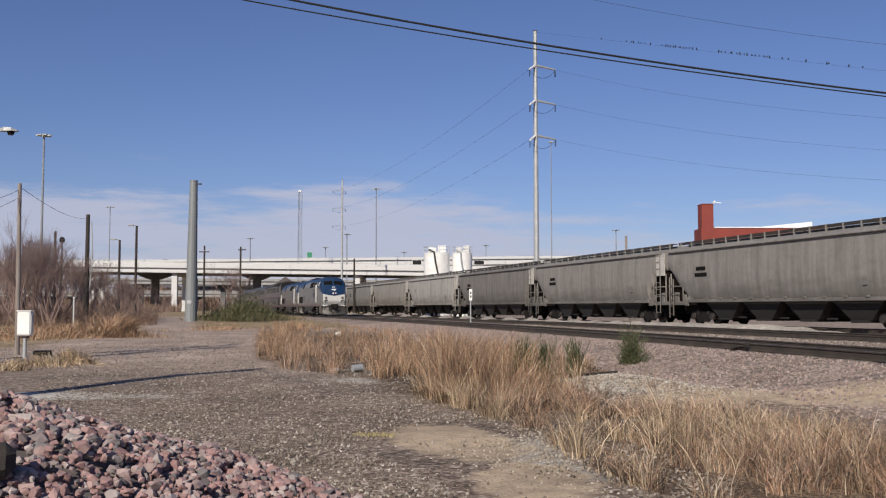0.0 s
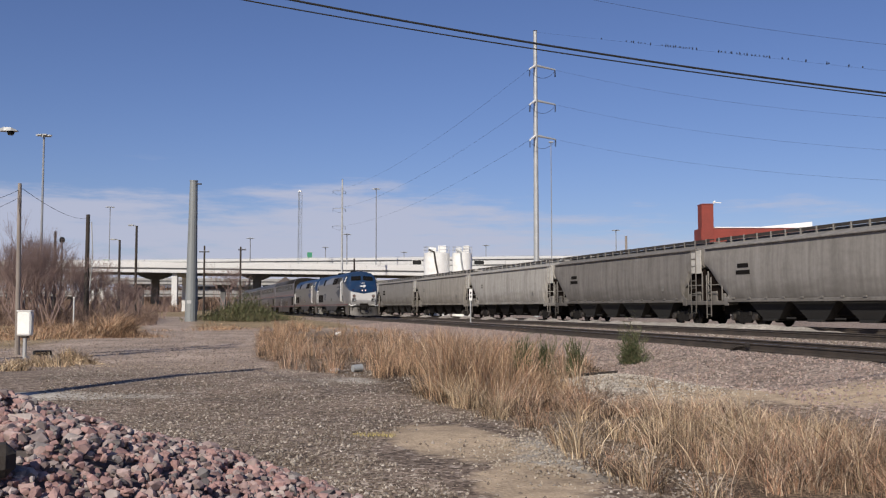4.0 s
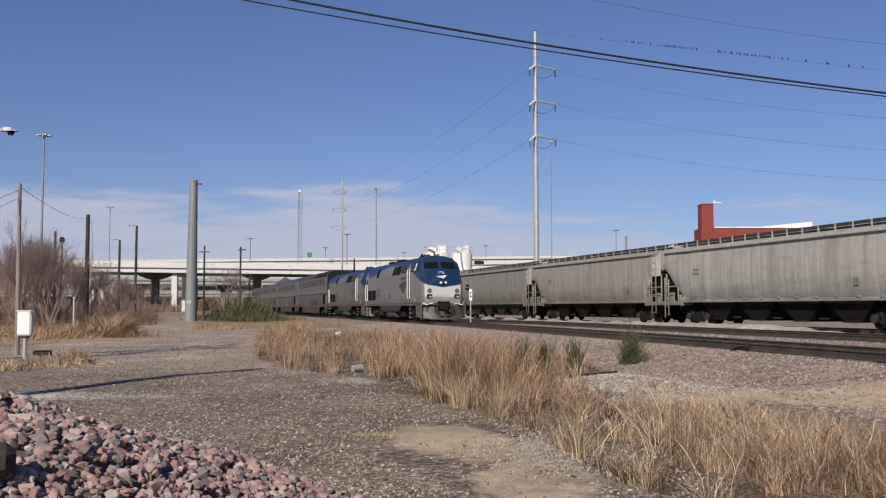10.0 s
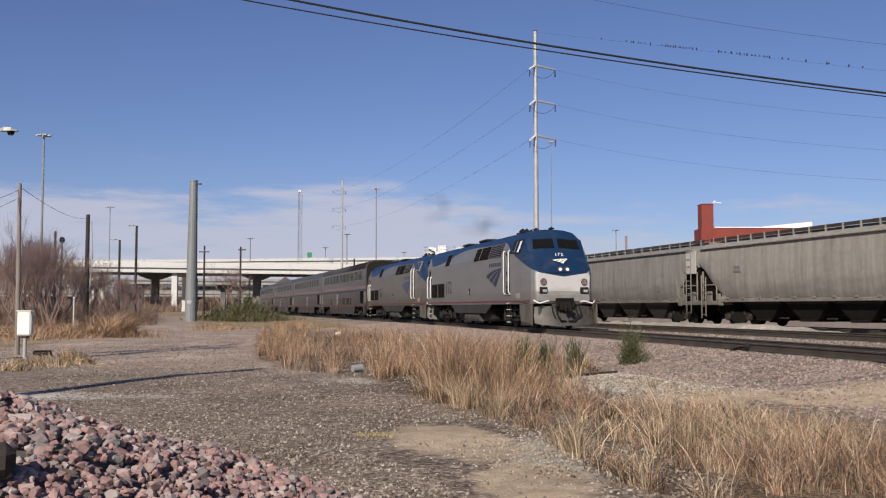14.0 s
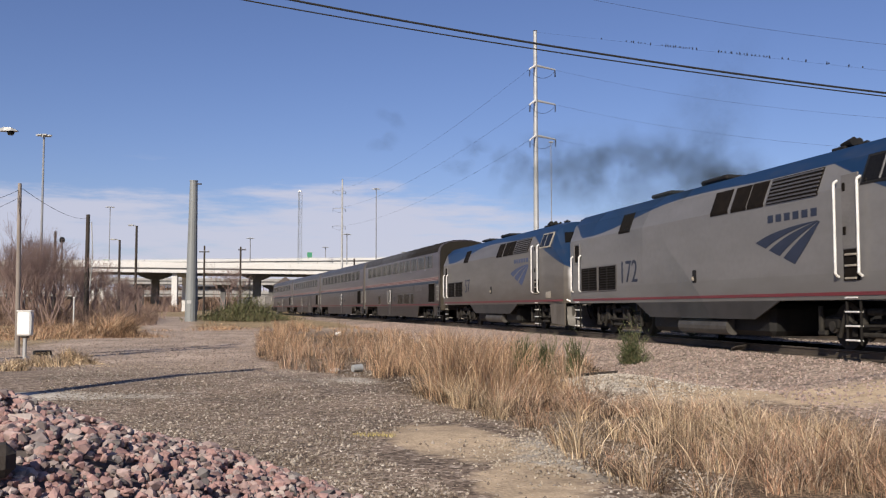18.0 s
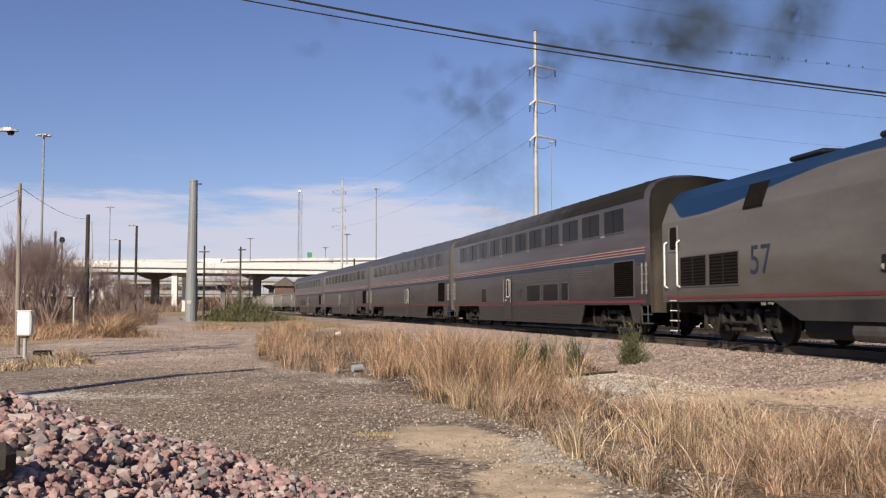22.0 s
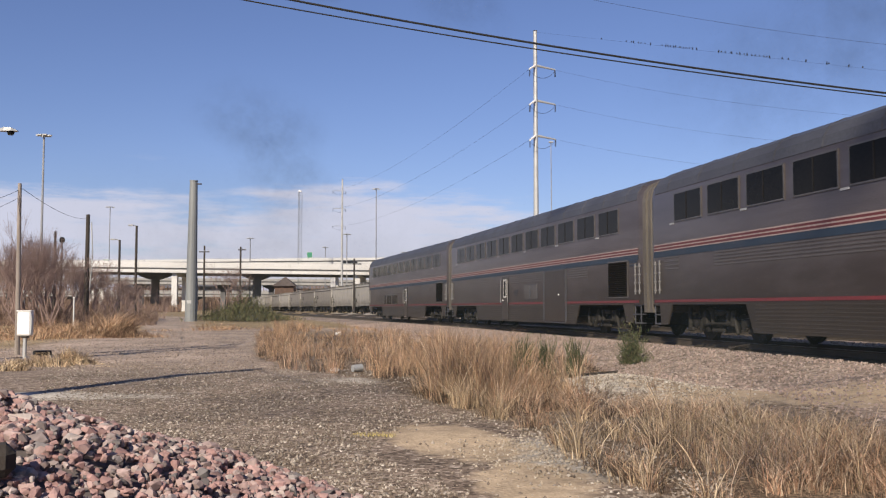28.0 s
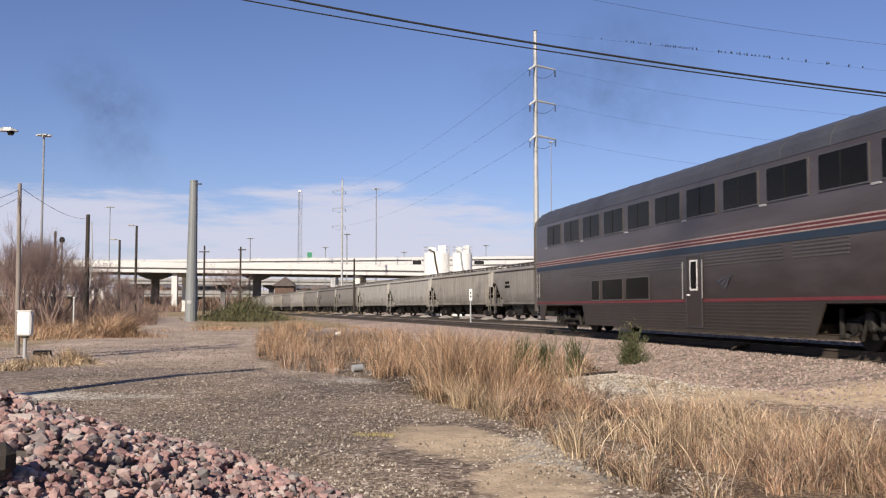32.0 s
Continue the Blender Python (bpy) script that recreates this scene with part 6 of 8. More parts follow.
# the thick grey pole
big, pk = line_pole("steel_pole", "thick tapered grey steel pole with a flat cap", 343, 321, 84, 0.54, POLE_GREY, 0.006, "", 0.62)
part("cap", Build().cyl((pk.x, pk.y, pk.z - 0.02), (pk.x, pk.y, pk.z + 0.06), 0.37, n=14), POLE_GREY, big)
part("bracket", Build().box((pk.x + 0.45, pk.y, pk.z - 0.25), (0.5, 0.12, 0.12), 0.02), STEEL_DARK, big)
part("sign_plate", Build().box((pk.x - 0.1, pk.y - 0.52, 2.0), (0.4, 0.03, 0.3), 0.01), GALV, big)


MAST_GREY = mat("dull_mast_steel", (0.26, 0.27, 0.29), 0.6, 0.2, (0.2, 0.21, 0.225), 0.8, 0.6)


def high_mast(px, top_y, dist, head=1.7):
    p = ray_place(px, top_y, dist)
    c = thing("high_mast_light", "tall thin highway mast with a ring of floodlights", "light mast", group="high masts along the highway")
    part("shaft", Build().cyl((p.x, p.y, 0.2), (p.x, p.y, p.z), 0.24 if head > 0.1 else 0.11, 0.15 if head > 0.1 else 0.07, 8), MAST_GREY, c, smooth=True)
    part("ring", Build().cyl((p.x, p.y, p.z - 0.1), (p.x, p.y, p.z), head * 0.45, head * 0.5, 12), GALV, c)
    for i in range(6):
        a = i * 1.047
        part("floodlight", Build().box((p.x + head * 0.85 * math.cos(a), p.y + head * 0.85 * math.sin(a), p.z - 0.2), (0.75, 0.5, 0.22), 0.06), GALV, c)


for px, py, d, h in ((78, 238, 150, 1.0), (195, 366, 345, 1.5), (666, 334, 345, 1.5), (443, 421, 330, 1.2), (715, 446, 400, 1.3), (860, 434, 380, 1.3), (576, 437, 400, 1.2), (614, 414, 300, 1.1), (1090, 407, 330, 1.2), (975, 250, 165, 0.01)):
    high_mast(px, py, d, h)


def lattice_tower(px, top_y, dist, w):
    p = ray_place(px, top_y, dist)
    c = thing("lattice_tower", "slim steel lattice mast with a white antenna head", "tower")
    h = p.z
    for i in range(3):
        a = i * 2.094 + 0.4
        part("leg", Build().cyl((p.x + w * math.cos(a), p.y + w * math.sin(a), 0.2), (p.x + w * 0.8 * math.cos(a), p.y + w * 0.8 * math.sin(a), h), 0.06, n=6), POLE_GREY, c)
    b = Build()
    z, k = 0.5, 0
    while z < h - 1.2:
        for i in range(3):
            a0, a1 = i * 2.094 + 0.4, (i + 1) * 2.094 + 0.4
            b.cyl((p.x + w * 0.9 * math.cos(a0), p.y + w * 0.9 * math.sin(a0), z), (p.x + w * 0.9 * math.cos(a1), p.y + w * 0.9 * math.sin(a1), z + 1.0), 0.045, n=4)
        z += 1.0
    tagged(part("bracing", b, POLE_GREY, c), kind="stuff")
    part("antenna_head", Build().box((p.x, p.y, h + 0.2), (1.2, 0.8, 0.6), 0.15), WHITE, c)


lattice_tower(531, 340, 340, 0.95)


def wire_between(name, label, a, b, sag, r, group="", n=18):
    a, b = Vector(a), Vector(b)
    pts = [a.lerp(b, i / n) - Vector((0, 0, sag * 4 * (i / n) * (1 - i / n))) for i in range(n + 1)]
    side = (b - a).cross(Vector((0, 0, 1))).normalized()
    rings = [[q + side * r * math.cos(k * 1.2566) + Vector((0, 0, r * math.sin(k * 1.2566))) for k in range(5)] for q in pts]
    return thing(name, label, "cable", group=group, shape=Build().loft(rings), material=CABLE)


def power_tower(px, top_y, dist, r, arms, spread, label, slim=1.0):
    p = ray_place(px, top_y, dist)
    c = thing("power_pylon", label, "power pole", group="steel power poles")
    part("shaft", Build().cyl((p.x, p.y, 0.2), (p.x, p.y, p.z), r, r * 0.62, 14), GALV, c, smooth=True)
    part("cap", Build().cyl((p.x, p.y, p.z), (p.x, p.y, p.z + 0.1), r * 0.7, n=12), STEEL_DARK, c)
    ends = []
    for ay in arms:
        z = ray_place(px, ay, dist).z
        for s, fx, fy, dz in spread:
            q = Vector((p.x + fx, p.y + fy, z + dz))
            part("arm", Build().cyl((p.x, p.y, z), q, 0.15 * slim * r / 0.33, 0.09 * slim * r / 0.33, 8), WHITE if s > 0 and slim == 1 else GALV, c, smooth=True)
            ins = Build()
            for k in range(7):
                u = 0.1 + 0.12 * k
                ins.cyl(q + Vector((0, 0, -u)), q + Vector((0, 0, -u - 0.06)), 0.09, n=6)
            part("insulator", ins, CABLE, c)
            ends.append((q, s))
        # the jumper that hangs between the two arms
        u, v = ends[-2][0], ends[-1][0]
        part("jumper", Build().tube([u.lerp(v, i / 8) - Vector((0, 0, 0.2 + 0.9 * 4 * (i / 8) * (1 - i / 8))) for i in range(9)], 0.022, 5), CABLE, c)
    return c, ends


D_T = 115.0
tower, ends = power_tower(947, 56, D_T, 0.36, (116, 178, 240), ((1, -0.85, -1.6, -0.85), (-1, 2.5, 0.8, -0.35)), "tall pale steel power pole with three pairs of arms")
tower2, ends2 = power_tower(606, 318, 270, 0.36, (338, 369, 400), ((1, -2.6, -0.6, -0.1), (-1, 0.9, 0.5, -0.1)), "far steel power pole with three pairs of arms", 0.5)
for i in range(3):
    wire_between("power_line", "thin power conductor from pole to pole", ends[2 * i][0], ends2[2 * i][0], 2.6, 0.012, "power conductors")
for i, py in enumerate((203, 258, 309)):
    wire_between("power_line", "thin power conductor running off over the train", ends[2 * i + 1][0], ray_place(1750, py + 18, 70), 1.0, 0.0085, "power conductors")
wire_between("power_line", "thin overhead wire high over the yard", ray_place(980, -14, 60), ray_place(1700, 92, 60), 0.4, 0.0095, "power conductors")
BIRD_A, BIRD_B = ray_place(1060, 70, 105), ray_place(1640, 134, 66)
TOP = ray_place(947, 57, D_T)
wire_between("power_line", "thin top wire with birds on it", TOP, BIRD_A.lerp(BIRD_B, 1.6), 0.0, 0.006, "power conductors")
# two thick black cables over the yard


def yard_cable(label, p0, p1, p2, r):
    """A cable that hangs over the yard in a flat curve through three directions of view."""
    c2 = ((p2[1] - p0[1]) / (p2[0] - p0[0]) - (p1[1] - p0[1]) / (p1[0] - p0[0])) / (p2[0] - p1[0])
    c1 = (p1[1] - p0[1]) / (p1[0] - p0[0]) - c2 * (p1[0] - p0[0])
    pts = [Vector((-9.8, 9.6, 9.0))]
    for i in range(46):
        x = -100 + i * 46.5
        pts.append(ray_place(x, p0[1] + c1 * (x - p0[0]) + c2 * (x - p0[0]) ** 2, 9 + 2 * (x + 100) / 1860))
    pts.append(Vector((34.0, 13.5, 8.3)))
    thing("overhead_cable", label, "cable", group="yard cables", shape=Build().loft([[q + Vector((0, r * math.cos(a), r * math.sin(a))) for a in (k * 1.0472 for k in range(6))] for q in pts]), material=CABLE, smooth=True)


yard_cable("thick black bundled cable over the yard", (515, 0), (946, 77), (1568, 165), 0.0118)
yard_cable("thin black cable over the yard", (430, 0), (946, 87), (1568, 171), 0.0074)
wire_between("drop_wire", "thin wire from pole to pole", pa + Vector((0, 0, -0.1)), pb + Vector((0, 0, -0.3)), 0.35, 0.009, "drop wires")
wire_between("drop_wire", "thin wire leaving the pole", pa + Vector((0, 0, -0.2)), ray_place(-140, 370, 26), 0.2, 0.008, "drop wires")
wire_between("drop_wire", "thin wire leaving the pole", pa + Vector((0, 0, -0.45)), ray_place(-140, 395, 26), 0.2, 0.008, "drop wires")

BIRD = mat("black_feathers", (0.012, 0.012, 0.014), 0.7, bump=0)


def build_birds():
    body = Build().loft([[(x, r * math.cos(a), z + r * math.sin(a)) for a in (i * 1.0472 for i in range(6))] for x, r, z in ((-0.1, 0.015, 0.05), (-0.05, 0.05, 0.07), (0.03, 0.06, 0.1), (0.08, 0.04, 0.15))]).mesh("body", BIRD, True)
    head = Build().box((0.1, 0, 0.19), (0.07, 0.06, 0.06), 0.02).box((0.15, 0, 0.185), (0.04, 0.015, 0.015)).mesh("head", BIRD)
    tail = Build().box((-0.16, 0, 0.02), (0.14, 0.05, 0.015)).mesh("tail", BIRD)
    r = random.Random(8)
    spots = [0.08] + [0.19 + 0.03 * i / 2 + r.uniform(-0.004, 0.004) for i in range(7)] + [0.33 + 0.115 * i / 12 + r.uniform(-0.004, 0.004) for i in range(13)] + [0.52 + 0.16 * i / 15 + r.uniform(-0.004, 0.004) for i in range(15)] + [0.7, 0.715, 0.76, 0.81, 0.815, 0.86, 0.89]
    for u in spots:
        p = BIRD_A.lerp(BIRD_B, u)
        p = TOP.lerp(BIRD_A.lerp(BIRD_B, 1.6), (p.y - TOP.y) / (BIRD_A.lerp(BIRD_B, 1.6).y - TOP.y))
        b = thing("bird", "small dark bird perched on a wire", "bird", at=pose(p.x, p.y, p.z - 0.01, rz=r.choice((60, 75, 250, 265, 80))), group="birds on the wire")
        part("body", body, None, b)
        part("head", head, None, b)
        part("tail", tail, None, b)


build_birds()


# ---- buildings ----
BRICK_RED = mat("red_painted_wall", (0.23, 0.042, 0.03), 0.8, 0, (0.17, 0.035, 0.026), 0.4, 0.7, 8)
ROOF_WHITE = mat("white_metal_roof", (0.78, 0.78, 0.77), 0.5, 0, (0.66, 0.66, 0.65), 0.5, 0.5)
BROWN = mat("brown_hut_wall", (0.12, 0.075, 0.055), 0.85, 0, (0.07, 0.045, 0.035), 1, 0.8)
ROOF_BROWN = mat("brown_shingle_roof", (0.1, 0.08, 0.072), 0.9, 0, (0.06, 0.05, 0.046), 1, 0.7)
ROOF_GREY = mat("grey_roof", (0.16, 0.165, 0.18), 0.7, 0, (0.11, 0.115, 0.125), 0.5, 0.6)


def build_red_building():
    d = 140.0
    a, t = ray_place(1241, 404, d), ray_place(1243, 362, d)
    c = thing("red_building", "red industrial building with a square tower and white roof edge", "building")
    w = ray_place(1700, 404, d).x - a.x
    part("wall", Build().box((a.x + w / 2, d + 2, a.z / 2), (w, 4, a.z), 0.05), BRICK_RED, c)
    # added grey base, not a known part: dulls the bright wall below the trains
    part("plinth", Build().box((a.x + w / 2, d + 1.95, 1.6), (w + 0.1, 4.1, 3.2), 0.05), CONC_GREY, c)
    part("tower", Build().box((a.x + 0.95, d + 1.0, t.z / 2), (1.75, 2.2, t.z), 0.04), BRICK_RED, c)
    part("tower_cap", Build().box((a.x + 0.95, d + 1.0, t.z + 0.05), (1.8, 2.3, 0.12), 0.02), BRICK_RED, c)
    part("roof_edge", Build().box((a.x + w / 2 + 1, d + 1.9, a.z + 0.09), (w - 2, 4.1, 0.18), 0.03), ROOF_WHITE, c)
    part("sloped_roof", Build().prism([(a.x + 8.5, a.z + 0.2), (a.x + 16.6, a.z + 1.0), (a.x + 16.6, a.z + 0.2)], d + 0.5, d + 3.5, 1), ROOF_WHITE, c)
    part("antenna", Build().box((a.x + 2.4, d, t.z + 0.25), (1.2, 0.12, 0.12)).cyl((a.x + 1.9, d, t.z), (a.x + 1.9, d, t.z + 0.5), 0.05, n=6).box((a.x + 2.0, d, t.z + 0.4), (0.3, 0.3, 0.25), 0.05), WHITE, c)


def build_silos():
    d = 125.0
    for px, rp, gear in ((773, 23, -1), (818, 17.5, 1)):
        top = ray_place(px, 449, d)
        r = rp * d / 1684
        c = thing("silo", "white cylindrical storage silo with roof housings and pipes", "silo", group="white silos")
        part("shell", Build().cyl((top.x, d, 0.3), (top.x, d, top.z), r, n=28), WHITE, c, smooth=True)
        part("roof", Build().cyl((top.x, d, top.z), (top.x, d, top.z + 0.28), r, r * 0.4, 28), WHITE, c, smooth=True)
        for k, (dx, h) in enumerate(((-r * 0.35, 0.75), (r * 0.42, 1.0))):
            part("roof_housing", Build().box((top.x + dx, d - 0.3, top.z + h / 2), (r * 0.62, 1.0, h), 0.06), WHITE, c)
        b = Build()
        for i in range(14):
            a, e = i * 0.4488, (i + 1) * 0.4488
            for z in (0.45, 0.85):
                b.cyl((top.x + r * math.cos(a), d + r * math.sin(a), top.z + z), (top.x + r * math.cos(e), d + r * math.sin(e), top.z + z), 0.025, n=4)
            b.cyl((top.x + r * math.cos(a), d + r * math.sin(a), top.z), (top.x + r * math.cos(a), d + r * math.sin(a), top.z + 0.85), 0.025, n=4)
        part("railing", b, GALV, c)
        part("pipe", Build().tube([(top.x - r * 0.6, d - r * 0.85, top.z + 0.4), (top.x - r * 0.2, d - r - 0.15, top.z + 0.1), (top.x - r * 0.1, d - r - 0.15, top.z - 1.2), (top.x + r * 0.15, d - r - 0.15, top.z - 3.2), (top.x + r * 0.2, d - r - 0.1, 0.5)], 0.11, 8), STEEL_DARK if gear < 0 else GALV, c)


def build_hut(px, eave_y, dist, w, h_roof, label, wall, roof):
    p = ray_place(px, eave_y, dist)
    c = thing("hut", label, "building", at=pose(p.x, p.y, 0.2), group="low buildings beyond the road")
    z = p.z - 0.2
    part("wall", Build().box((0, 0, z / 2), (w, w * 0.8, z), 0.03), wall, c)
    part("roof", Build().loft([[(-w * 0.62, -w * 0.55, z), (w * 0.62, -w * 0.55, z), (w * 0.62, w * 0.55, z), (-w * 0.62, w * 0.55, z)], [(-0.25, -0.2, z + h_roof), (0.25, -0.2, z + h_roof), (0.25, 0.2, z + h_roof), (-0.25, 0.2, z + h_roof)]]), roof, c)
    part("door", Build().box((w * 0.2, -w * 0.4 - 0.03, 1.0), (0.9, 0.08, 2.0), 0.02), BLACK, c)
    part("window", Build().box((-w * 0.2, -w * 0.4 - 0.03, z * 0.6), (1.0, 0.08, 0.8), 0.02), GLASS, c)


build_red_building()
build_silos()
build_hut(505, 507, 262, 5.2, 2.5, "small brown hut with a pyramid roof beside the tracks", BROWN, ROOF_BROWN)
for px, ey, d, w in ((400, 508, 520, 30), (270, 511, 530, 32), (560, 512, 520, 26)):
    build_hut(px, ey, d, w, 4.0, "grey shed with a low hipped roof beyond the road", CONC_GREY, ROOF_GREY)

# ---- yard things ----
def utility_box():
    p = ray_place(43, 635, 28.0)
    g = gz(p.x, 28.0)
    c = thing("utility_box", "white utility box on a short steel post", "utility box", at=pose(p.x, 28.0, g))
    part("post", Build().cyl((0, 0, -0.2), (0, 0, 0.62), 0.055, n=10), GALV, c, smooth=True)
    part("flange", Build().box((0, 0, 0.64), (0.2, 0.16, 0.08), 0.02), STEEL_DARK, c)
    part("case", Build().box((0, 0, 1.02), (0.40, 0.24, 0.70), 0.035), WHITE, c)
    part("lid", Build().box((0, 0, 1.385), (0.43, 0.27, 0.04), 0.015), WHITE, c)
    part("hinge", Build().box((0.21, -0.05, 1.02), (0.02, 0.06, 0.5), 0.005), GALV, c)


def track_marker():
    p = ray_place(833, 575, 62)
    c = thing("track_marker", "white plate on a thin post beside the track", "trackside sign", at=pose(p.x, p.y, gz(p.x, p.y)))
    z = ray_place(833, 522, 62).z - gz(p.x, p.y)
    part("post", Build().cyl((0, 0, -0.3), (0, 0, z + 0.3), 0.045, n=8), GALV, c)
    part("plate", Build().box((0, -0.05, z), (0.2, 0.03, 0.75), 0.01), WHITE, c)
    for dz in (0.12, -0.12):
        part("lettering_bar", Build().box((0, -0.07, z + dz), (0.09, 0.012, 0.13)), BLACK, c)


def marker_stake():
    p = ray_place(131, 527, 62)
    g = gz(p.x, p.y)
    c = thing("marker_stake", "thin pale stake standing in the brush", "stake", at=pose(p.x, p.y, g))
    part("post", Build().box((0, 0, (p.z - g) / 2 - 0.1), (0.09, 0.06, p.z - g + 0.2), 0.01), GALV, c)
    part("cap", Build().box((0, 0, p.z - g), (0.12, 0.09, 0.08), 0.02), WHITE, c)


def paint_can():
    p = ray_place(632, 656, 22.6)
    c = thing("can", "dented grey metal can lying in dry grass", "can", at=pose(p.x, 22.6, gz(p.x, 22.6) + 0.085) @ Matrix.Rotation(radians(35), 4, "Z"))
    part("shell", Build().cyl((-0.11, 0, 0), (0.11, 0, 0.012), 0.085, 0.088, 16, False), GALV, c, smooth=True)
    part("base", Build().cyl((-0.118, 0, 0), (-0.1, 0, 0), 0.085, n=16), GALV, c)
    part("rim", Build().cyl((0.098, 0, 0.012), (0.118, 0, 0.012), 0.094, n=16, caps=False), GALV, c)
    part("spout", Build().cyl((0.1, 0, 0.012), (0.13, 0, 0.015), 0.04, n=10), BLACK, c)


def small_things():
    p = ray_place(600, 569, 50)
    thing("white_stone", "white painted stone beside the track", "stone", at=pose(p.x, 50, gz(p.x, 50)), shape=Build().box((0, 0, 0.1), (0.42, 0.3, 0.22), 0.1), material=WHITE)
    p = ray_place(75, 628, 29.5)
    # a dark clump of debris, given the shape of a tyre
    tyre = thing("old_tyre", "dark clump of debris on gravel, shaped like a tyre", "tyre", at=pose(p.x, 29.5, gz(p.x, 29.5)))
    part("tread", Build().loft([[(0.27 * math.cos(a) * s, 0.27 * math.sin(a) * s, z * 0.7) for a in (i * 0.5236 for i in range(12))] for s, z in ((0.6, 0.02), (1.0, 0.03), (1.05, 0.12), (1.0, 0.22), (0.6, 0.22))]), TYRE, tyre)
    p = ray_place(592, 652, 22.8)
    thing("litter", "crumpled pale paper litter in the gravel", "litter", at=pose(p.x, 22.8, gz(p.x, 22.8)), shape=Build().box((0, 0, 0.04), (0.22, 0.14, 0.09), 0.04), material=WHITE)
    for px, py, w in ((1365, 596, 0.7), (1310, 650, 0.5), (1060, 652, 0.8), (130, 577, 1.6), (85, 566, 1.0)):
        d = 24 if px > 1200 else (20 if px > 1000 else 58)
        p = ray_place(px, py, d)
        r = random.Random(px)
        b = Build()
        for k in range(4):
            a = r.uniform(-0.5, 0.5)
            b.cyl((-w / 2 * math.cos(a), -0.1 * k, 0.03 + 0.03 * k), (w / 2 * math.cos(a), w / 2 * math.sin(a), 0.06 + 0.04 * k), 0.025, 0.012, 5)
        thing("dead_branch", "dark dead branch lying on the ground", "branch", at=pose(p.x, d, gz(p.x, d)), shape=b, material=WOOD_DARK, group="dead branches")
    # the two poles beside the camera whose shadows cross the yard
    for x, y, h in ((34.0, 13.5, 8.6), (-9.8, 9.6, 9.2), (-13.6, 25.6, 9.0), (-12.9, 24.0, 8.4)):
        g = gz(x, y)
        c = thing("yard_pole", "tall weathered wooden pole at the edge of the yard", "pole", at=pose(x, y, g), group="poles at the yard's edge")
        part("shaft", Build().cyl((0, 0, -0.3), (0, 0, h), 0.22, 0.19, 12), WOOD_POLE, c, smooth=True)
        if x < 0 and y > 25:
            e = ray_place(8, 231, y)
            part("lamp_arm", Build().tube([(0, 0, e.z - g - 0.7), (1.5, 0, e.z - g - 0.15), (e.x - x - 0.5, 0, e.z - g + 0.03), (e.x - x, 0, e.z - g)], 0.035, 8), GALV, c)
            h0 = e.z - g
            part("lamp_head", Build().loft([[(e.x - x + a, b, h0 + z) for b, z in ((-w, -0.03), (-w * 0.7, t), (w * 0.7, t), (w, -0.03))] for a, w, t in ((-0.12, 0.06, 0.05), (0.02, 0.13, 0.08), (0.22, 0.14, 0.06), (0.36, 0.05, 0.0))]), GALV, c)
            part("lamp_glass", Build().cyl((e.x - x + 0.17, 0, h0 - 0.13), (e.x - x + 0.17, 0, h0 - 0.02), 0.07, 0.12, 10), GLASS, c)


utility_box()
track_marker()
marker_stake()
paint_can()
small_things()


# ---- stones ----
def stone_mesh(name, seed, material, flat=0.75):
    bm = bmesh.new()
    r = random.Random(seed)
    for _ in range(18):
        v = Vector((r.gauss(0, 1), r.gauss(0, 1), r.gauss(0, 1))).normalized()
        v *= min(r.uniform(0.5, 0.62), 0.46 / max(abs(v.x), abs(v.y), abs(v.z)) * r.uniform(0.9, 1.1))
        bm.verts.new((v.x * 1.15, v.y, v.z * flat))
    hull = bmesh.ops.convex_hull(bm, input=bm.verts[:])
    bmesh.ops.delete(bm, geom=[g for g in hull["geom_interior"] if isinstance(g, bmesh.types.BMVert)], context="VERTS")
    me = bpy.data.meshes.new(name)
    bm.to_mesh(me)
    bm.free()
    me.materials.append(material)
    return me


def scatter(name, label, category, kinds, xs, ys, zs, sizes, material, seed):
    """Many stones in one mesh of kind stuff: each a turned, scaled copy of one of a few shapes."""
    rng = np.random.default_rng(seed)
    base = []
    for me in kinds:
        v = np.array([p.co[:] for p in me.vertices])
        f = np.array([p.vertices[:] for p in me.polygons])
        base.append((v, f))
    V, F, k = [], [], 0
    for x, y, z, s in zip(xs, ys, zs, sizes):
        v, f = base[rng.integers(len(base))]
        a, b, c = rng.uniform(0, 6.28, 3)
        ca, sa, cb, sb = math.cos(a), math.sin(a), math.cos(b), math.sin(b)
        R = np.array([[ca, -sa, 0], [sa, ca, 0], [0, 0, 1]]) @ np.array([[1, 0, 0], [0, cb, -sb], [0, sb, cb]])
        V.append(v @ R.T * s + (x, y, z))
        F.append(f + k)
        k += len(v)
    ob = new(name, raw_mesh(name, np.concatenate(V), np.concatenate(F), material))
    return tagged(ob, label, category, kind="stuff")


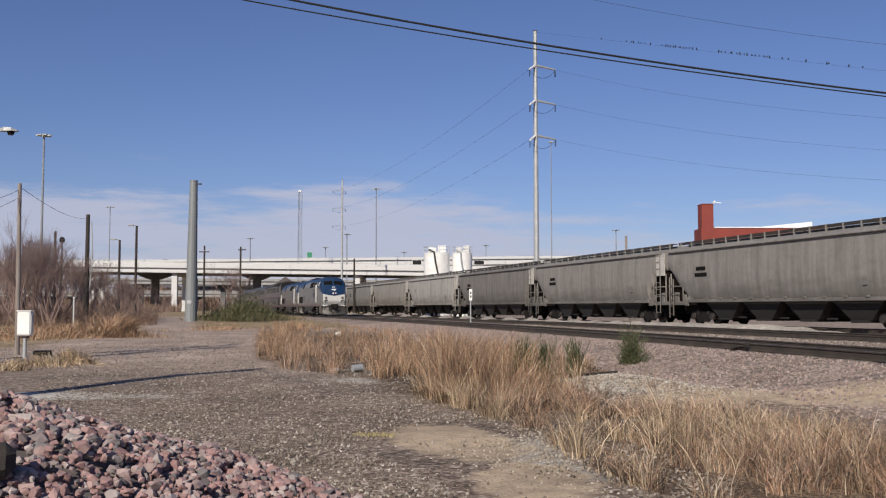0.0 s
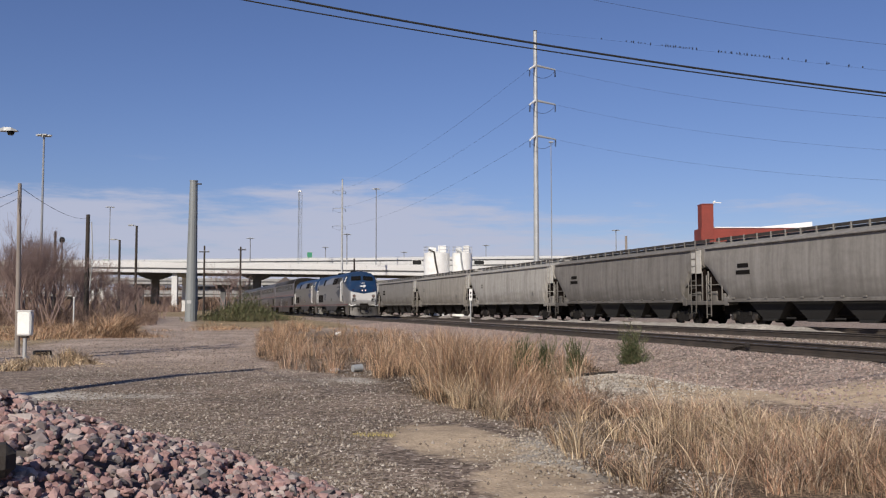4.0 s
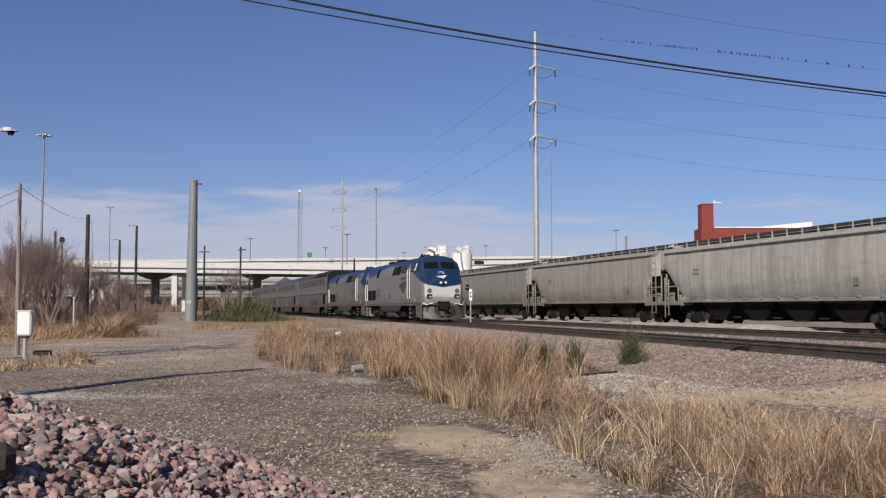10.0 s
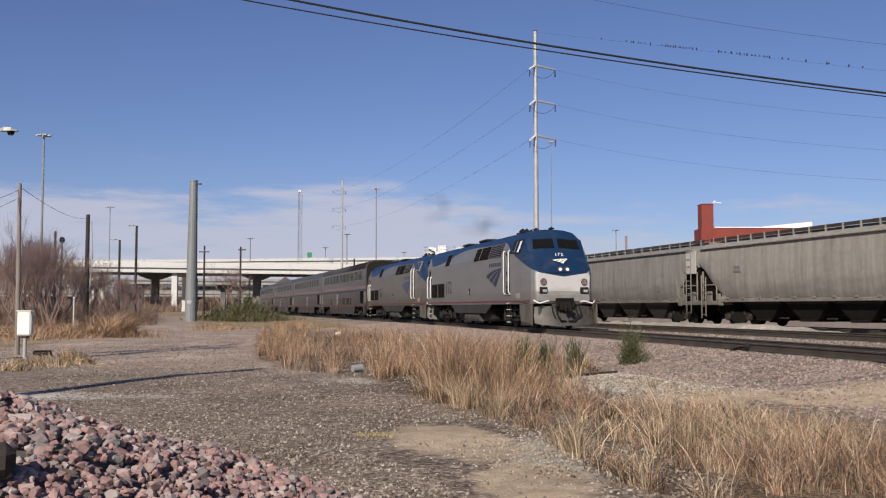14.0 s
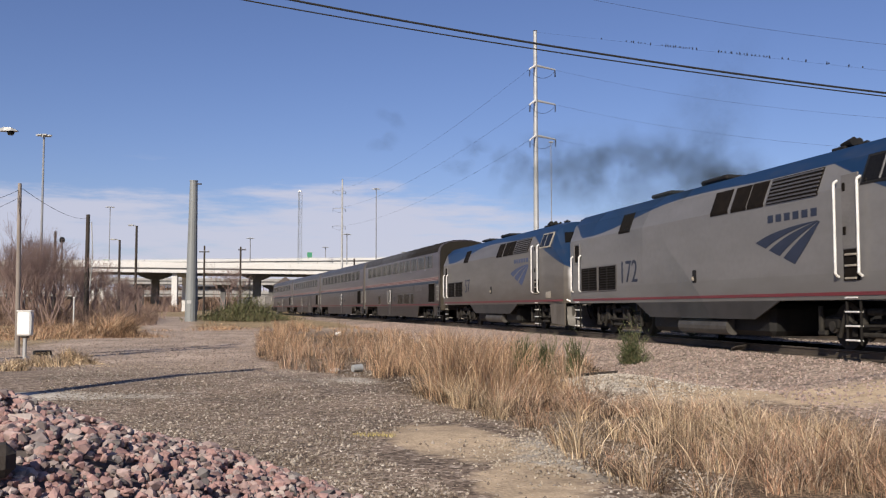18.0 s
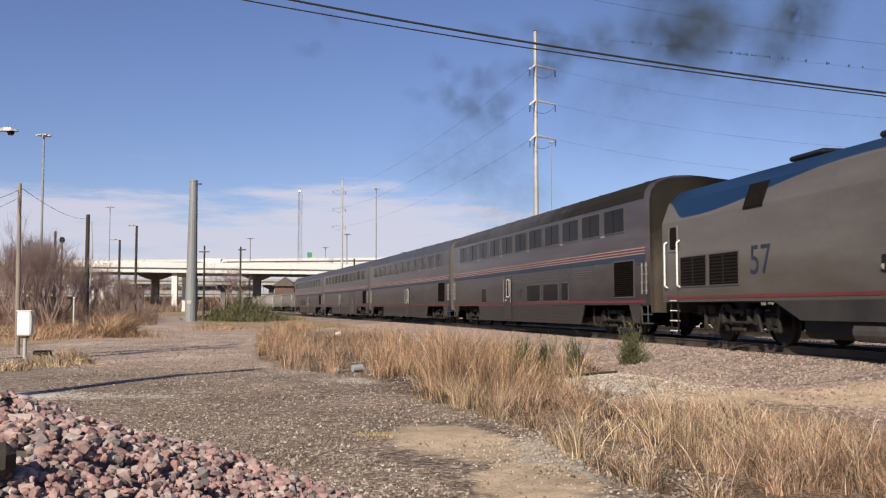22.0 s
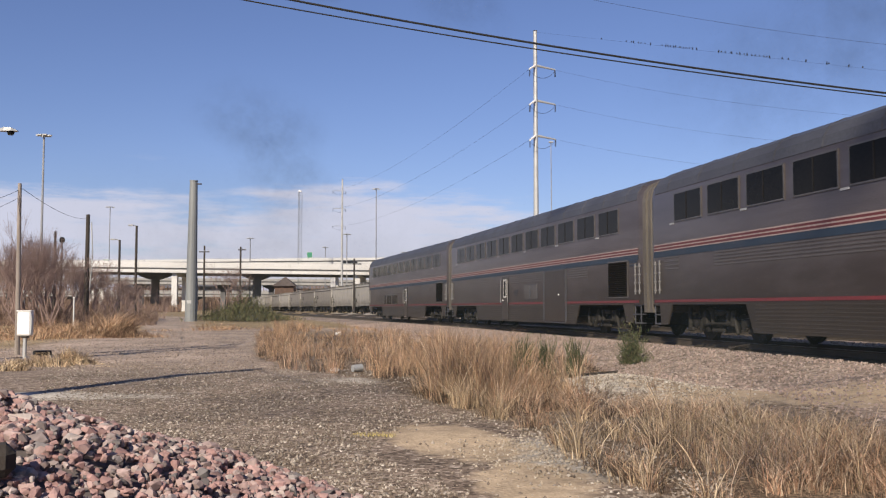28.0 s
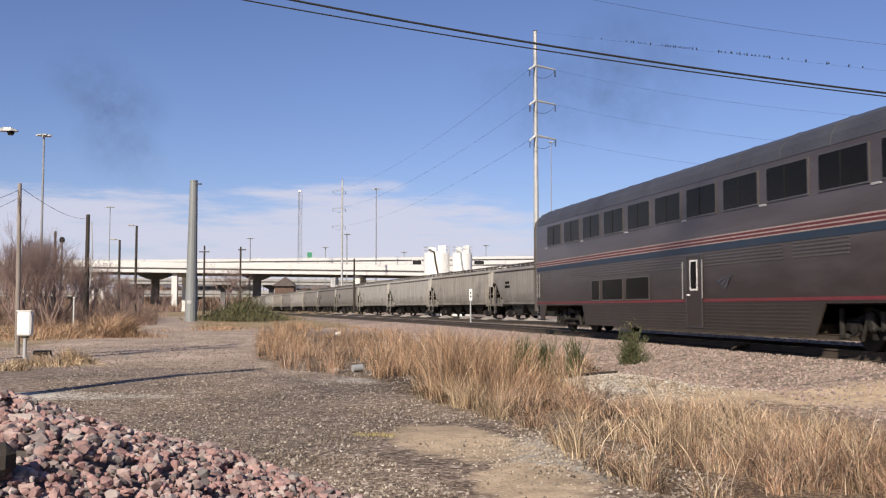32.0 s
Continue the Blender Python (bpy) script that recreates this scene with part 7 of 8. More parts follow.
PINK = ((0.10, 0.08, 0.079), (0.24, 0.148, 0.138), (0.31, 0.18, 0.166), (0.38, 0.245, 0.228), (0.25, 0.148, 0.137), (0.34, 0.27, 0.255), (0.105, 0.096, 0.096), (0.40, 0.295, 0.275), (0.32, 0.20, 0.186), (0.45, 0.385, 0.36), (0.15, 0.138, 0.138))
ROCK = random_mat("pink_granite", PINK, 0.85, 0.35, 18)
ROCK_MANY = island_mat("pink_granite_pile", PINK, 0.85, 0.35, 18)
GRAVEL = island_mat("grey_gravel_stones", ((0.075, 0.059, 0.046), (0.5, 0.45, 0.39), (0.16, 0.128, 0.1), (0.18, 0.144, 0.114), (0.12, 0.095, 0.075), (0.26, 0.214, 0.174), (0.145, 0.116, 0.092), (0.43, 0.38, 0.325), (0.095, 0.078, 0.064), (0.21, 0.168, 0.135)), 0.9, 0.2, 40)
BALLAST = island_mat("pink_ballast_stones", ((0.24, 0.18, 0.155), (0.33, 0.25, 0.22), (0.17, 0.135, 0.12), (0.40, 0.325, 0.285), (0.30, 0.22, 0.195)), 0.9, 0.2, 40)
YARD = island_mat("brownish_yard_stones", ((0.19, 0.148, 0.122), (0.26, 0.205, 0.17), (0.13, 0.1, 0.085), (0.34, 0.28, 0.24), (0.22, 0.17, 0.14)), 0.9, 0.2, 40)
HEAP = island_mat("whitish_gravel_stones", ((0.36, 0.32, 0.265), (0.46, 0.42, 0.36), (0.27, 0.235, 0.19), (0.55, 0.51, 0.45)), 0.9, 0.2, 40)
PALE = island_mat("pale_gravel_stones", ((0.28, 0.235, 0.18), (0.37, 0.32, 0.255), (0.21, 0.17, 0.13), (0.46, 0.41, 0.34)), 0.9, 0.2, 40)
PILE_X, PILE_Y, PILE_H, PILE_R = -3.9, 5.9, 1.23, 3.6


def pile_height(x, y):
    r = np.hypot(x - PILE_X, y - PILE_Y) / PILE_R
    return PILE_H * np.clip(1 - r, 0, 1) ** 0.95 + 0.05 * wave(np.asarray(x), np.asarray(y), 3.0, 21) * (r < 0.95)


def build_pile():
    rng = np.random.default_rng(3)
    root = thing("rock_pile", "heap of broken pink and grey granite rocks", "rock pile")
    n = 48
    V, F = [(PILE_X, PILE_Y, PILE_H - 0.12)], []
    for j in range(1, 9):
        for i in range(n):
            a, r = 2 * math.pi * i / n, PILE_R * j / 8
            x, y = PILE_X + r * math.cos(a), PILE_Y + r * math.sin(a)
            V.append((x, y, float(pile_height(x, y)) - 0.10))
    b = Build()
    b.v, b.f = V, [(0, 1 + i, 1 + (i + 1) % n) for i in range(n)] + [(1 + j * n + i, 1 + (j + 1) * n + i, 1 + (j + 1) * n + (i + 1) % n, 1 + j * n + (i + 1) % n) for j in range(7) for i in range(n)]
    part("core", b, ROCK_MANY, root)
    kinds = [stone_mesh("rock", 30 + i, ROCK) for i in range(7)]
    pts = []
    while len(pts) < 17000:
        a, r = rng.uniform(0, 6.2832), PILE_R * math.sqrt(rng.uniform(0, 1.03))
        x, y = PILE_X + r * math.cos(a), PILE_Y + r * math.sin(a)
        pts.append((x, y, float(pile_height(x, y)) + rng.uniform(-0.03, 0.03), rng.choice((0.045, 0.061, 0.08, 0.104), p=(0.33, 0.37, 0.24, 0.06)) * rng.uniform(0.66, 1.06)))
    near = sorted((p for p in pts if -0.52 < p[0] / p[1] < -0.08 and p[1] > 3.0), key=lambda p: p[1] - p[2])
    single = near[:300]
    keep = set(single)
    for x, y, z, s in single:
        m = Matrix.Translation((x, y, z - 0.01)) @ Euler(rng.uniform(0, 6.28, 3)).to_matrix().to_4x4() @ Matrix.Diagonal((s, s * rng.uniform(0.8, 1.1), s, 1))
        part("rock", kinds[rng.integers(7)], None, root, at=m)
    rest = np.array([p for p in pts if p not in keep])
    ob = scatter("rock_mass", "", "", kinds, rest[:, 0], rest[:, 1], rest[:, 2], rest[:, 3], ROCK_MANY, 4)
    ob.parent = root
    t = thing("timber_block", "dark weathered timber end lying on the rocks", "timber", at=pose(-2.25, 4.95, 0.72) @ Matrix.Rotation(radians(25), 4, "Z"), shape=Build().box((-0.35, 0, 0), (0.8, 0.2, 0.17), 0.05), material=WOOD_DARK)


def build_gravel():
    rng = np.random.default_rng(11)
    kinds = [stone_mesh("stone", 60 + i, GRAVEL) for i in range(4)]
    low = []
    for me in kinds:      # plainer stones: eight faces
        bm = bmesh.new()
        r = random.Random(len(low))
        vs = [bm.verts.new((x * r.uniform(0.35, 0.6), y * r.uniform(0.35, 0.55), z * r.uniform(0.2, 0.42))) for x, y, z in ((1, 0, 0), (-1, 0, 0), (0, 1, 0), (0, -1, 0), (0, 0, 1), (0, 0, -1))]
        for a, b2, c in ((0, 2, 4), (2, 1, 4), (1, 3, 4), (3, 0, 4), (2, 0, 5), (1, 2, 5), (3, 1, 5), (0, 3, 5)):
            bm.faces.new((vs[a], vs[b2], vs[c]))
        m2 = bpy.data.meshes.new("stone")
        bm.to_mesh(m2)
        bm.free()
        low.append(m2)

    def wedge(n, y0, y1, a0, a1, power=1.0):
        y = y0 + (y1 - y0) * rng.uniform(0, 1, n) ** power
        x = y * rng.uniform(a0, a1, n)
        return x, y

    x, y = wedge(36000, 6.5, 26, -0.42, 0.30, 1.5)
    bare = (((x - 0.15) / 0.9) ** 2 + ((y - 10.6) / 2.0) ** 2 < 1) | (((x - 0.7) / 0.7) ** 2 + ((y - 8.3) / 1.2) ** 2 < 1)
    keep = ~bare | (rng.uniform(0, 1, len(x)) < 0.05)
    x, y = x[keep], y[keep]
    scatter("gravel", "loose grey gravel stones on the yard", "gravel", low, x, y, ground_height(x, y) + 0.004, rng.uniform(0.014, 0.05, len(x)) * (1 + 0.4 * (rng.uniform(0, 1, len(x)) > 0.93)), GRAVEL, 5)
    x, y = wedge(9000, 23, 62, -0.5, -0.08, 1.3)
    scatter("gravel", "loose pinkish gravel on the farther yard", "gravel", low, x, y, ground_height(x, y) + 0.006, rng.uniform(0.03, 0.085, len(x)), YARD, 12)
    x, y = rng.normal(1.0, 0.4, 1000), rng.normal(10.0, 1.0, 1000)
    scatter("gravel", "pale crushed stones at the edge of the sandy patch", "gravel", low, x, y, ground_height(x, y) + 0.004, rng.uniform(0.015, 0.045, len(x)), PALE, 6)
    x, y = rng.normal(3.2, 0.9, 1800), rng.normal(16.9, 1.1, 1800)
    scatter("gravel", "pale gravel heap beside the ballast", "gravel", low, x, y, ground_height(x, y) + 0.004, rng.uniform(0.03, 0.07, len(x)), HEAP, 7)
    s, d = rng.uniform(2, 70, 15000) , rng.uniform(1.2, 4.9, 15000)
    pts = np.array([near_track(a, b)[0][:] for a, b in zip(s, d)])
    scatter("ballast", "pink crushed-stone ballast along the track", "ballast", low, pts[:, 0], pts[:, 1], ground_height(pts[:, 0], pts[:, 1]) + 0.01, rng.uniform(0.04, 0.085, len(s)), BALLAST, 8)
    s, d = rng.uniform(14, 60, 5000), rng.uniform(-5.5, -0.9, 5000)
    pts = np.array([near_track(a, b)[0][:] for a, b in zip(s, d)])
    scatter("ballast", "grey ballast between the tracks", "ballast", low, pts[:, 0], pts[:, 1], ground_height(pts[:, 0], pts[:, 1]) + 0.01, rng.uniform(0.05, 0.09, len(s)), GRAVEL, 9)


build_pile()
build_gravel()


# ---- plants ----
STRAW = island_mat("dry_straw", ((0.40, 0.295, 0.18), (0.56, 0.44, 0.29), (0.10, 0.064, 0.04), (0.66, 0.54, 0.39), (0.30, 0.2, 0.12), (0.05, 0.033, 0.022), (0.47, 0.35, 0.22), (0.24, 0.155, 0.092)), 0.8, 0)
RUSSET = island_mat("russet_stems", ((0.34, 0.205, 0.13), (0.06, 0.036, 0.025), (0.50, 0.36, 0.25), (0.21, 0.108, 0.068), (0.64, 0.51, 0.38), (0.035, 0.023, 0.016), (0.40, 0.25, 0.16), (0.27, 0.145, 0.09)), 0.8, 0)
STUBBLE = island_mat("brown_dry_grass", ((0.33, 0.2, 0.118), (0.46, 0.315, 0.192), (0.08, 0.046, 0.03), (0.58, 0.43, 0.285), (0.26, 0.141, 0.083), (0.045, 0.027, 0.018), (0.38, 0.235, 0.14), (0.21, 0.108, 0.065)), 0.8, 0)
# stem colours kept dark to give the shade between the tufts
SHADE_STEMS = island_mat("shade_dark_stems", ((0.06, 0.04, 0.028), (0.1, 0.066, 0.044), (0.03, 0.021, 0.016), (0.17, 0.115, 0.075), (0.045, 0.031, 0.022)), 0.9, 0)
BRUSH = island_mat("brown_brush", ((0.15, 0.10, 0.082), (0.23, 0.155, 0.12), (0.10, 0.07, 0.06), (0.29, 0.20, 0.14), (0.17, 0.11, 0.088)), 0.9, 0)
GREEN = island_mat("green_stems", ((0.04, 0.062, 0.02), (0.065, 0.085, 0.03), (0.12, 0.115, 0.055), (0.028, 0.042, 0.014), (0.16, 0.13, 0.07)), 0.8, 0)
SPROUT = island_mat("yellow_sprouts", ((0.42, 0.34, 0.11), (0.36, 0.3, 0.13)), 0.8, 0)
BRIGHT_GREEN = island_mat("green_brush_leaves", ((0.055, 0.068, 0.024), (0.085, 0.092, 0.036), (0.13, 0.11, 0.055), (0.036, 0.045, 0.017), (0.1, 0.085, 0.045)), 0.8, 0)


def tufted(m, scale, low, high):
    """Plants of one patch share a tone: a slow noise over the ground varies the colour."""
    nt = m.node_tree
    N, L = nt.nodes.new, nt.links.new
    tc, nz, rg, mul = N("ShaderNodeTexCoord"), N("ShaderNodeTexNoise"), N("ShaderNodeMapRange"), N("ShaderNodeHueSaturation")
    nz.inputs["Scale"].default_value, nz.inputs["Detail"].default_value = scale, 4
    flat = N("ShaderNodeMapping")
    flat.inputs["Scale"].default_value = (1, 1, 0.15)
    L(tc.outputs["Object"], flat.inputs[0]); L(flat.outputs[0], nz.inputs["Vector"])
    rg.inputs[1].default_value, rg.inputs[2].default_value, rg.inputs[3].default_value, rg.inputs[4].default_value = 0.33, 0.67, low, high
    L(nz.outputs["Fac"], rg.inputs[0])
    b = nt.nodes["Principled BSDF"]
    L(b.inputs["Base Color"].links[0].from_socket, mul.inputs["Color"])
    L(rg.outputs[0], mul.inputs["Value"])
    L(mul.outputs[0], b.inputs["Base Color"])
    return m


for plant in (STRAW, RUSSET, STUBBLE):
    tufted(plant, 2.4, 0.55, 1.6)
TWIG = mat("bare_twigs", (0.27, 0.192, 0.168), 0.9, 0, (0.16, 0.112, 0.1), 3, 0.7, bump=0)


def blades(name, label, category, x, y, z, h, w, lean, material, seed, top=0.25, out=None):
    """Many narrow bent blades in one mesh of kind stuff; out: the way each one bends, from the middle of its tuft."""
    rng = np.random.default_rng(seed)
    n = len(x)
    # neighbours lean much the same way, so that the stand falls into clumps
    a = 4.5 * wave(x, y, 3.2, seed) + rng.normal(0, 0.9, n) if out is None else out + rng.normal(0, 0.35, n)
    f = rng.uniform(0, 2 * np.pi, n)
    h = h * np.clip(0.92 + 0.3 * wave(x, y, 4.5, seed + 60) + 0.42 * wave(x, y, 1.9, seed + 61), 0.25, 1.3)
    l = lean * h * rng.uniform(0.1, 1.35, n)
    P = []
    for t, k in ((0.0, 1.0), (0.45, 0.85), (0.8, 0.6), (1.0, top)):
        cx, cy = x + np.cos(a) * l * t * t, y + np.sin(a) * l * t * t
        cz = z + h * (t - 0.12 * lean * t * t)
        for s in (-0.5, 0.5):
            P.append(np.stack([cx + s * w * k * np.cos(f), cy + s * w * k * np.sin(f), cz], 1))
    V = np.stack(P, 1).reshape(-1, 3)
    i = np.arange(n) * 8
    F = np.concatenate([np.stack([i + o, i + o + 1, i + o + 3, i + o + 2], 1) for o in (0, 2, 4)])
    ob = new(name, raw_mesh(name, V, F, material))
    return tagged(ob, label, category, kind="stuff")


TUFT = 22


def belt_points(rng, n, y0, y1, power, patch=0):
    """Points of the weedy belt between the yard's edge and the ballast, in loose tufts."""
    ey, ex = np.array([e[0] for e in EDGE]), np.array([e[1] for e in EDGE])
    tufts = n // TUFT
    y = y0 + (y1 - y0) * rng.uniform(0, 1, tufts) ** power
    xa = np.interp(y, ey, ex)
    s0 = (13.1 - 4.2) / math.cos(0.1564)
    xb = s0 - y * math.tan(0.1564) - 0.0016 * np.maximum(y - 10, 0) ** 2 * 0.35
    x = xa + (xb - xa) * rng.uniform(0, 1, tufts) ** 1.05
    dn, sn = track_field(near_track, x, y)
    rear = np.interp(y, (8, 15, 18, 22, 40), (6.9, 6.4, 5.3, 4.4, 4.2))
    keep = (dn > rear + rng.uniform(-0.4, 0.5, tufts)) & (x > xa + rng.uniform(-0.2, 0.2, tufts) + (0.22 + 0.012 * y) * wave(x, y, 1.7, 37) + 0.2 * wave(x, y, 4.1, 38) - 0.1)
    keep &= ~(((x - 3.1) ** 2 / 2.6 + (y - 17.0) ** 2 / 3.5 < 1) & (rng.uniform(0, 1, tufts) > 0.12))
    keep &= wave(x, y, 1.3, 31) + 0.6 * wave(x, y, 4.0, 32) + rng.uniform(-0.45, 0.45, tufts) > 0.05
    keep &= patch * (wave(x, y, 1.1, 47) + 0.5 * wave(x, y, 2.6, 48)) + rng.uniform(-0.35, 0.55, tufts) > 0
    keep &= ~((np.abs(x / y + 0.092) < 0.022) & (y < 23.4))      # a bare spot round the can
    # the sandy strip before the ballast stays nearly bare
    strip = (x / y > 0.155 + 0.02 * wave(x, y, 2.0, 35)) & (y > 13.2 + 0.9 * wave(x, y, 0.9, 34))
    keep &= ~strip | (rng.uniform(0, 1, tufts) < 0.03)
    x, y = x[keep], y[keep]
    k = np.repeat(np.arange(len(x)), TUFT)
    a, r = rng.uniform(0, 2 * np.pi, len(k)), np.abs(rng.normal(0, 0.075, len(k))) * (0.7 + 0.6 * rng.uniform(0, 1, len(x)))[k]
    return x[k] + r * np.cos(a), y[k] + r * np.sin(a), k, a


def build_grass():
    rng = np.random.default_rng(17)
    def low(x, y):
        return 1 - 0.55 * smooth(0.12, 0.2, x / y) * smooth(9.5, 13, y)

    def tall(x, y):
        dn, _ = track_field(near_track, x, y)
        return np.clip((dn - 3.4) / 2.6, 0.42, 1.0) * np.interp(y, (22, 30, 45), (1.0, 0.82, 0.7)) * (1 + 0.3 * np.exp(-((x / y - 0.03) / 0.06) ** 2)) * (0.95 + 0.5 * wave(x, y, 1.5, 33)) * low(x, y)

    x, y, k, a = belt_points(rng, 84000, 15.0, 62, 1.6, -0.7)
    h = np.minimum((0.35 + 0.7 * rng.uniform(0, 1, k.max() + 1))[k] * rng.uniform(0.6, 1.1, len(x)) * tall(x, y) * 0.86, 0.88)
    blades("dry_grass", "tall dry straw-coloured grass between yard and track", "dry grass", x, y, ground_height(x, y) - 0.02, h, rng.uniform(0.004, 0.0085, len(x)) * (0.7 + y / 40), 0.5, STUBBLE, 18, out=a)
    x, y, k, a = belt_points(rng, 62000, 13.0, 40, 1.5, 0.8)
    h = np.minimum((0.25 + 0.65 * rng.uniform(0, 1, k.max() + 1))[k] * rng.uniform(0.6, 1.15, len(x)) * tall(x, y) * 0.92, 0.88)
    blades("dry_weeds", "russet dry weed stems among the tall grass", "dry weeds", x, y, ground_height(x, y) - 0.02, h, rng.uniform(0.004, 0.008, len(x)) * (0.7 + y / 40), 0.55, RUSSET, 25, out=a)
    x, y, k, a = belt_points(rng, 185000, 6.6, 16.5, 1.0, 0.8)
    h = (0.2 + 0.38 * rng.uniform(0, 1, k.max() + 1) ** 1.4)[k] * (0.25 + 0.95 * rng.uniform(0, 1, len(x)) ** 1.6) * (0.95 + 0.4 * wave(x, y, 1.6, 33)) * low(x, y)
    blades("dry_weeds", "reddish brown dry weed stems beside the gravel", "dry weeds", x, y, ground_height(x, y) - 0.02, h, rng.uniform(0.003, 0.008, len(x)), 0.85, RUSSET, 19, out=a)
    x, y, k, a = belt_points(rng, 30000, 6.6, 16.5, 1.0)
    blades("fallen_stems", "bleached stems fallen across the weeds", "dry weeds", x, y, ground_height(x, y) + rng.uniform(0, 0.14, len(x)), rng.uniform(0.1, 0.32, len(x)), rng.uniform(0.003, 0.006, len(x)), 2.2, RUSSET, 30)
    x, y, k, a = belt_points(rng, 80000, 6.8, 17, 1.0, -0.8)
    h = (0.25 + 0.4 * rng.uniform(0, 1, k.max() + 1))[k] * (0.25 + 0.95 * rng.uniform(0, 1, len(x)) ** 1.6) * (0.95 + 0.4 * wave(x, y, 1.6, 36)) * low(x, y)
    blades("dry_grass", "pale dry grass among the weeds", "dry grass", x, y, ground_height(x, y) - 0.02, h, rng.uniform(0.0035, 0.010, len(x)), 0.75, STRAW, 20, out=a)
    # low dark blades added as the shaded gaps of the stand
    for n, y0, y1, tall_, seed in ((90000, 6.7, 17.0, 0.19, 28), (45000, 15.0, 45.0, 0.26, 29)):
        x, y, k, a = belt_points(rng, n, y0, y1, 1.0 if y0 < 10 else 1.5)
        blades("dead_undergrowth", "short dark stems that stand for shade at the foot of the dry grass", "dry weeds", x, y, ground_height(x, y) - 0.02, tall_ * rng.uniform(0.4, 1.3, len(x)), rng.uniform(0.006, 0.014, len(x)) * (0.7 + y / 40), 1.0, SHADE_STEMS, seed, out=a)
    n = 170
    u = rng.uniform(0, 1, n)
    x, y = (625 + 75 * u - 784) / 1684 * 11.3 + rng.normal(0, 0.02, n), 11.35 - 0.15 * u + rng.normal(0, 0.06, n)
    blades("yellow_grass", "thin line of yellow sprouts on the gravel", "grass", x, y, ground_height(x, y), rng.uniform(0.01, 0.05, n), rng.uniform(0.004, 0.008, n), 0.8, SPROUT, 26)
    # tufts on the left side of the yard
    P = []
    for px, py, d, rx, ry, n, tall_ in ((55, 662, 24.5, 0.9, 0.5, 1500, 1.0), (130, 655, 25.5, 0.75, 0.45, 1300, 1.0), (20, 672, 22.5, 0.4, 0.3, 400, 1.0), (60, 598, 46, 3.5, 2.0, 2500, 1.8), (195, 594, 47, 1.6, 1.6, 5200, 3.6), (10, 590, 44, 3, 2, 1500, 1.7), (400, 580, 60, 1.6, 3, 700, 1.7), (110, 580, 56, 4.5, 3, 2800, 1.9), (120, 590, 50, 2.6, 2, 4200, 2.9)):
        p = ray_place(px, py, d)
        u, v = rng.normal(0, 0.6, n), rng.normal(0, 0.6, n)
        P.append(np.stack([p.x + rx * u, d + ry * v, tall_ * np.clip(1.25 - 0.55 * (u * u + v * v), 0.3, 1.2)], 1))
    P = np.concatenate(P)
    for far, label, plant, seed in ((False, "mounds of pale dry grass on the yard", STRAW, 21), (True, "tan grass mounds before the thicket", STUBBLE, 31)):
        Q = P[(P[:, 1] > 36) == far]
        blades("dry_grass", label, "dry grass", Q[:, 0], Q[:, 1], ground_height(Q[:, 0], Q[:, 1]) - 0.02, Q[:, 2] * rng.uniform(0.08, 0.34, len(Q)) * np.clip(0.75 + 0.7 * wave(Q[:, 0], Q[:, 1], 0.9, 52), 0.25, 1.5), 0.008 * Q[:, 1] / 18 + 0.004, 0.9, plant, seed)
    # thicket behind, to the left, with a dirt track left free along its side
    n = 30000
    yy = rng.uniform(66, 125, n)
    xx = yy * rng.uniform(-0.62, -0.30, n)
    hh = (0.5 + 1.3 * np.clip(wave(xx, yy, 0.35, 41) + 0.35, 0, 1.2)) * rng.uniform(0.3, 1.1, n)
    hh = np.where(xx / yy > -0.36, hh * 0.7, hh)
    blades("thicket", "dark brown leafless thicket behind the yard", "thicket", xx, yy, ground_height(xx, yy), hh, rng.uniform(0.02, 0.045, n), 1.4, BRUSH, 22)
    n = 9000
    yy = rng.uniform(262, 290, n)
    xx = yy * rng.uniform(-0.6, -0.275, n)
    blades("far_woods", "far band of brown leafless trees", "woods", xx, yy, np.full(n, 0.2), (2.2 + 1.6 * np.clip(wave(xx, yy, 0.12, 43) + 0.3, 0, 1)) * rng.uniform(0.5, 1.1, n), rng.uniform(0.1, 0.25, n), 0.4, BRUSH, 23)
    n = 9000
    yy = rng.uniform(474, 500, n)
    xx = yy * rng.uniform(-0.55, -0.02, n)
    blades("far_woods", "far leafless woods beyond the ramps", "woods", xx, yy, np.full(n, 0.2), (9.5 + 4.0 * np.clip(wave(xx, yy, 0.06, 44) + 0.3, 0, 1)) * rng.uniform(0.4, 1.1, n), rng.uniform(0.25, 0.6, n), 0.4, BRUSH, 27)
    # green undergrowth along the track, far off
    n = 9000
    u = rng.normal(0, 1, n)
    d = 88 + 3 * rng.normal(0, 1, n)
    xx = (432 - 784) / 1684 * d + 1.7 * u
    up = np.abs(rng.normal(0, 0.8, n)) * np.exp(-(u / 1.9) ** 2) * np.clip(0.9 + 0.6 * wave(xx, d, 0.9, 71), 0.3, 1.5)
    blades("green_brush", "low olive green brush beside the bend of the track", "brush", xx, d, ground_height(xx, d) + up, rng.uniform(0.15, 0.55, n), rng.uniform(0.03, 0.07, n), 1.2, BRIGHT_GREEN, 24)


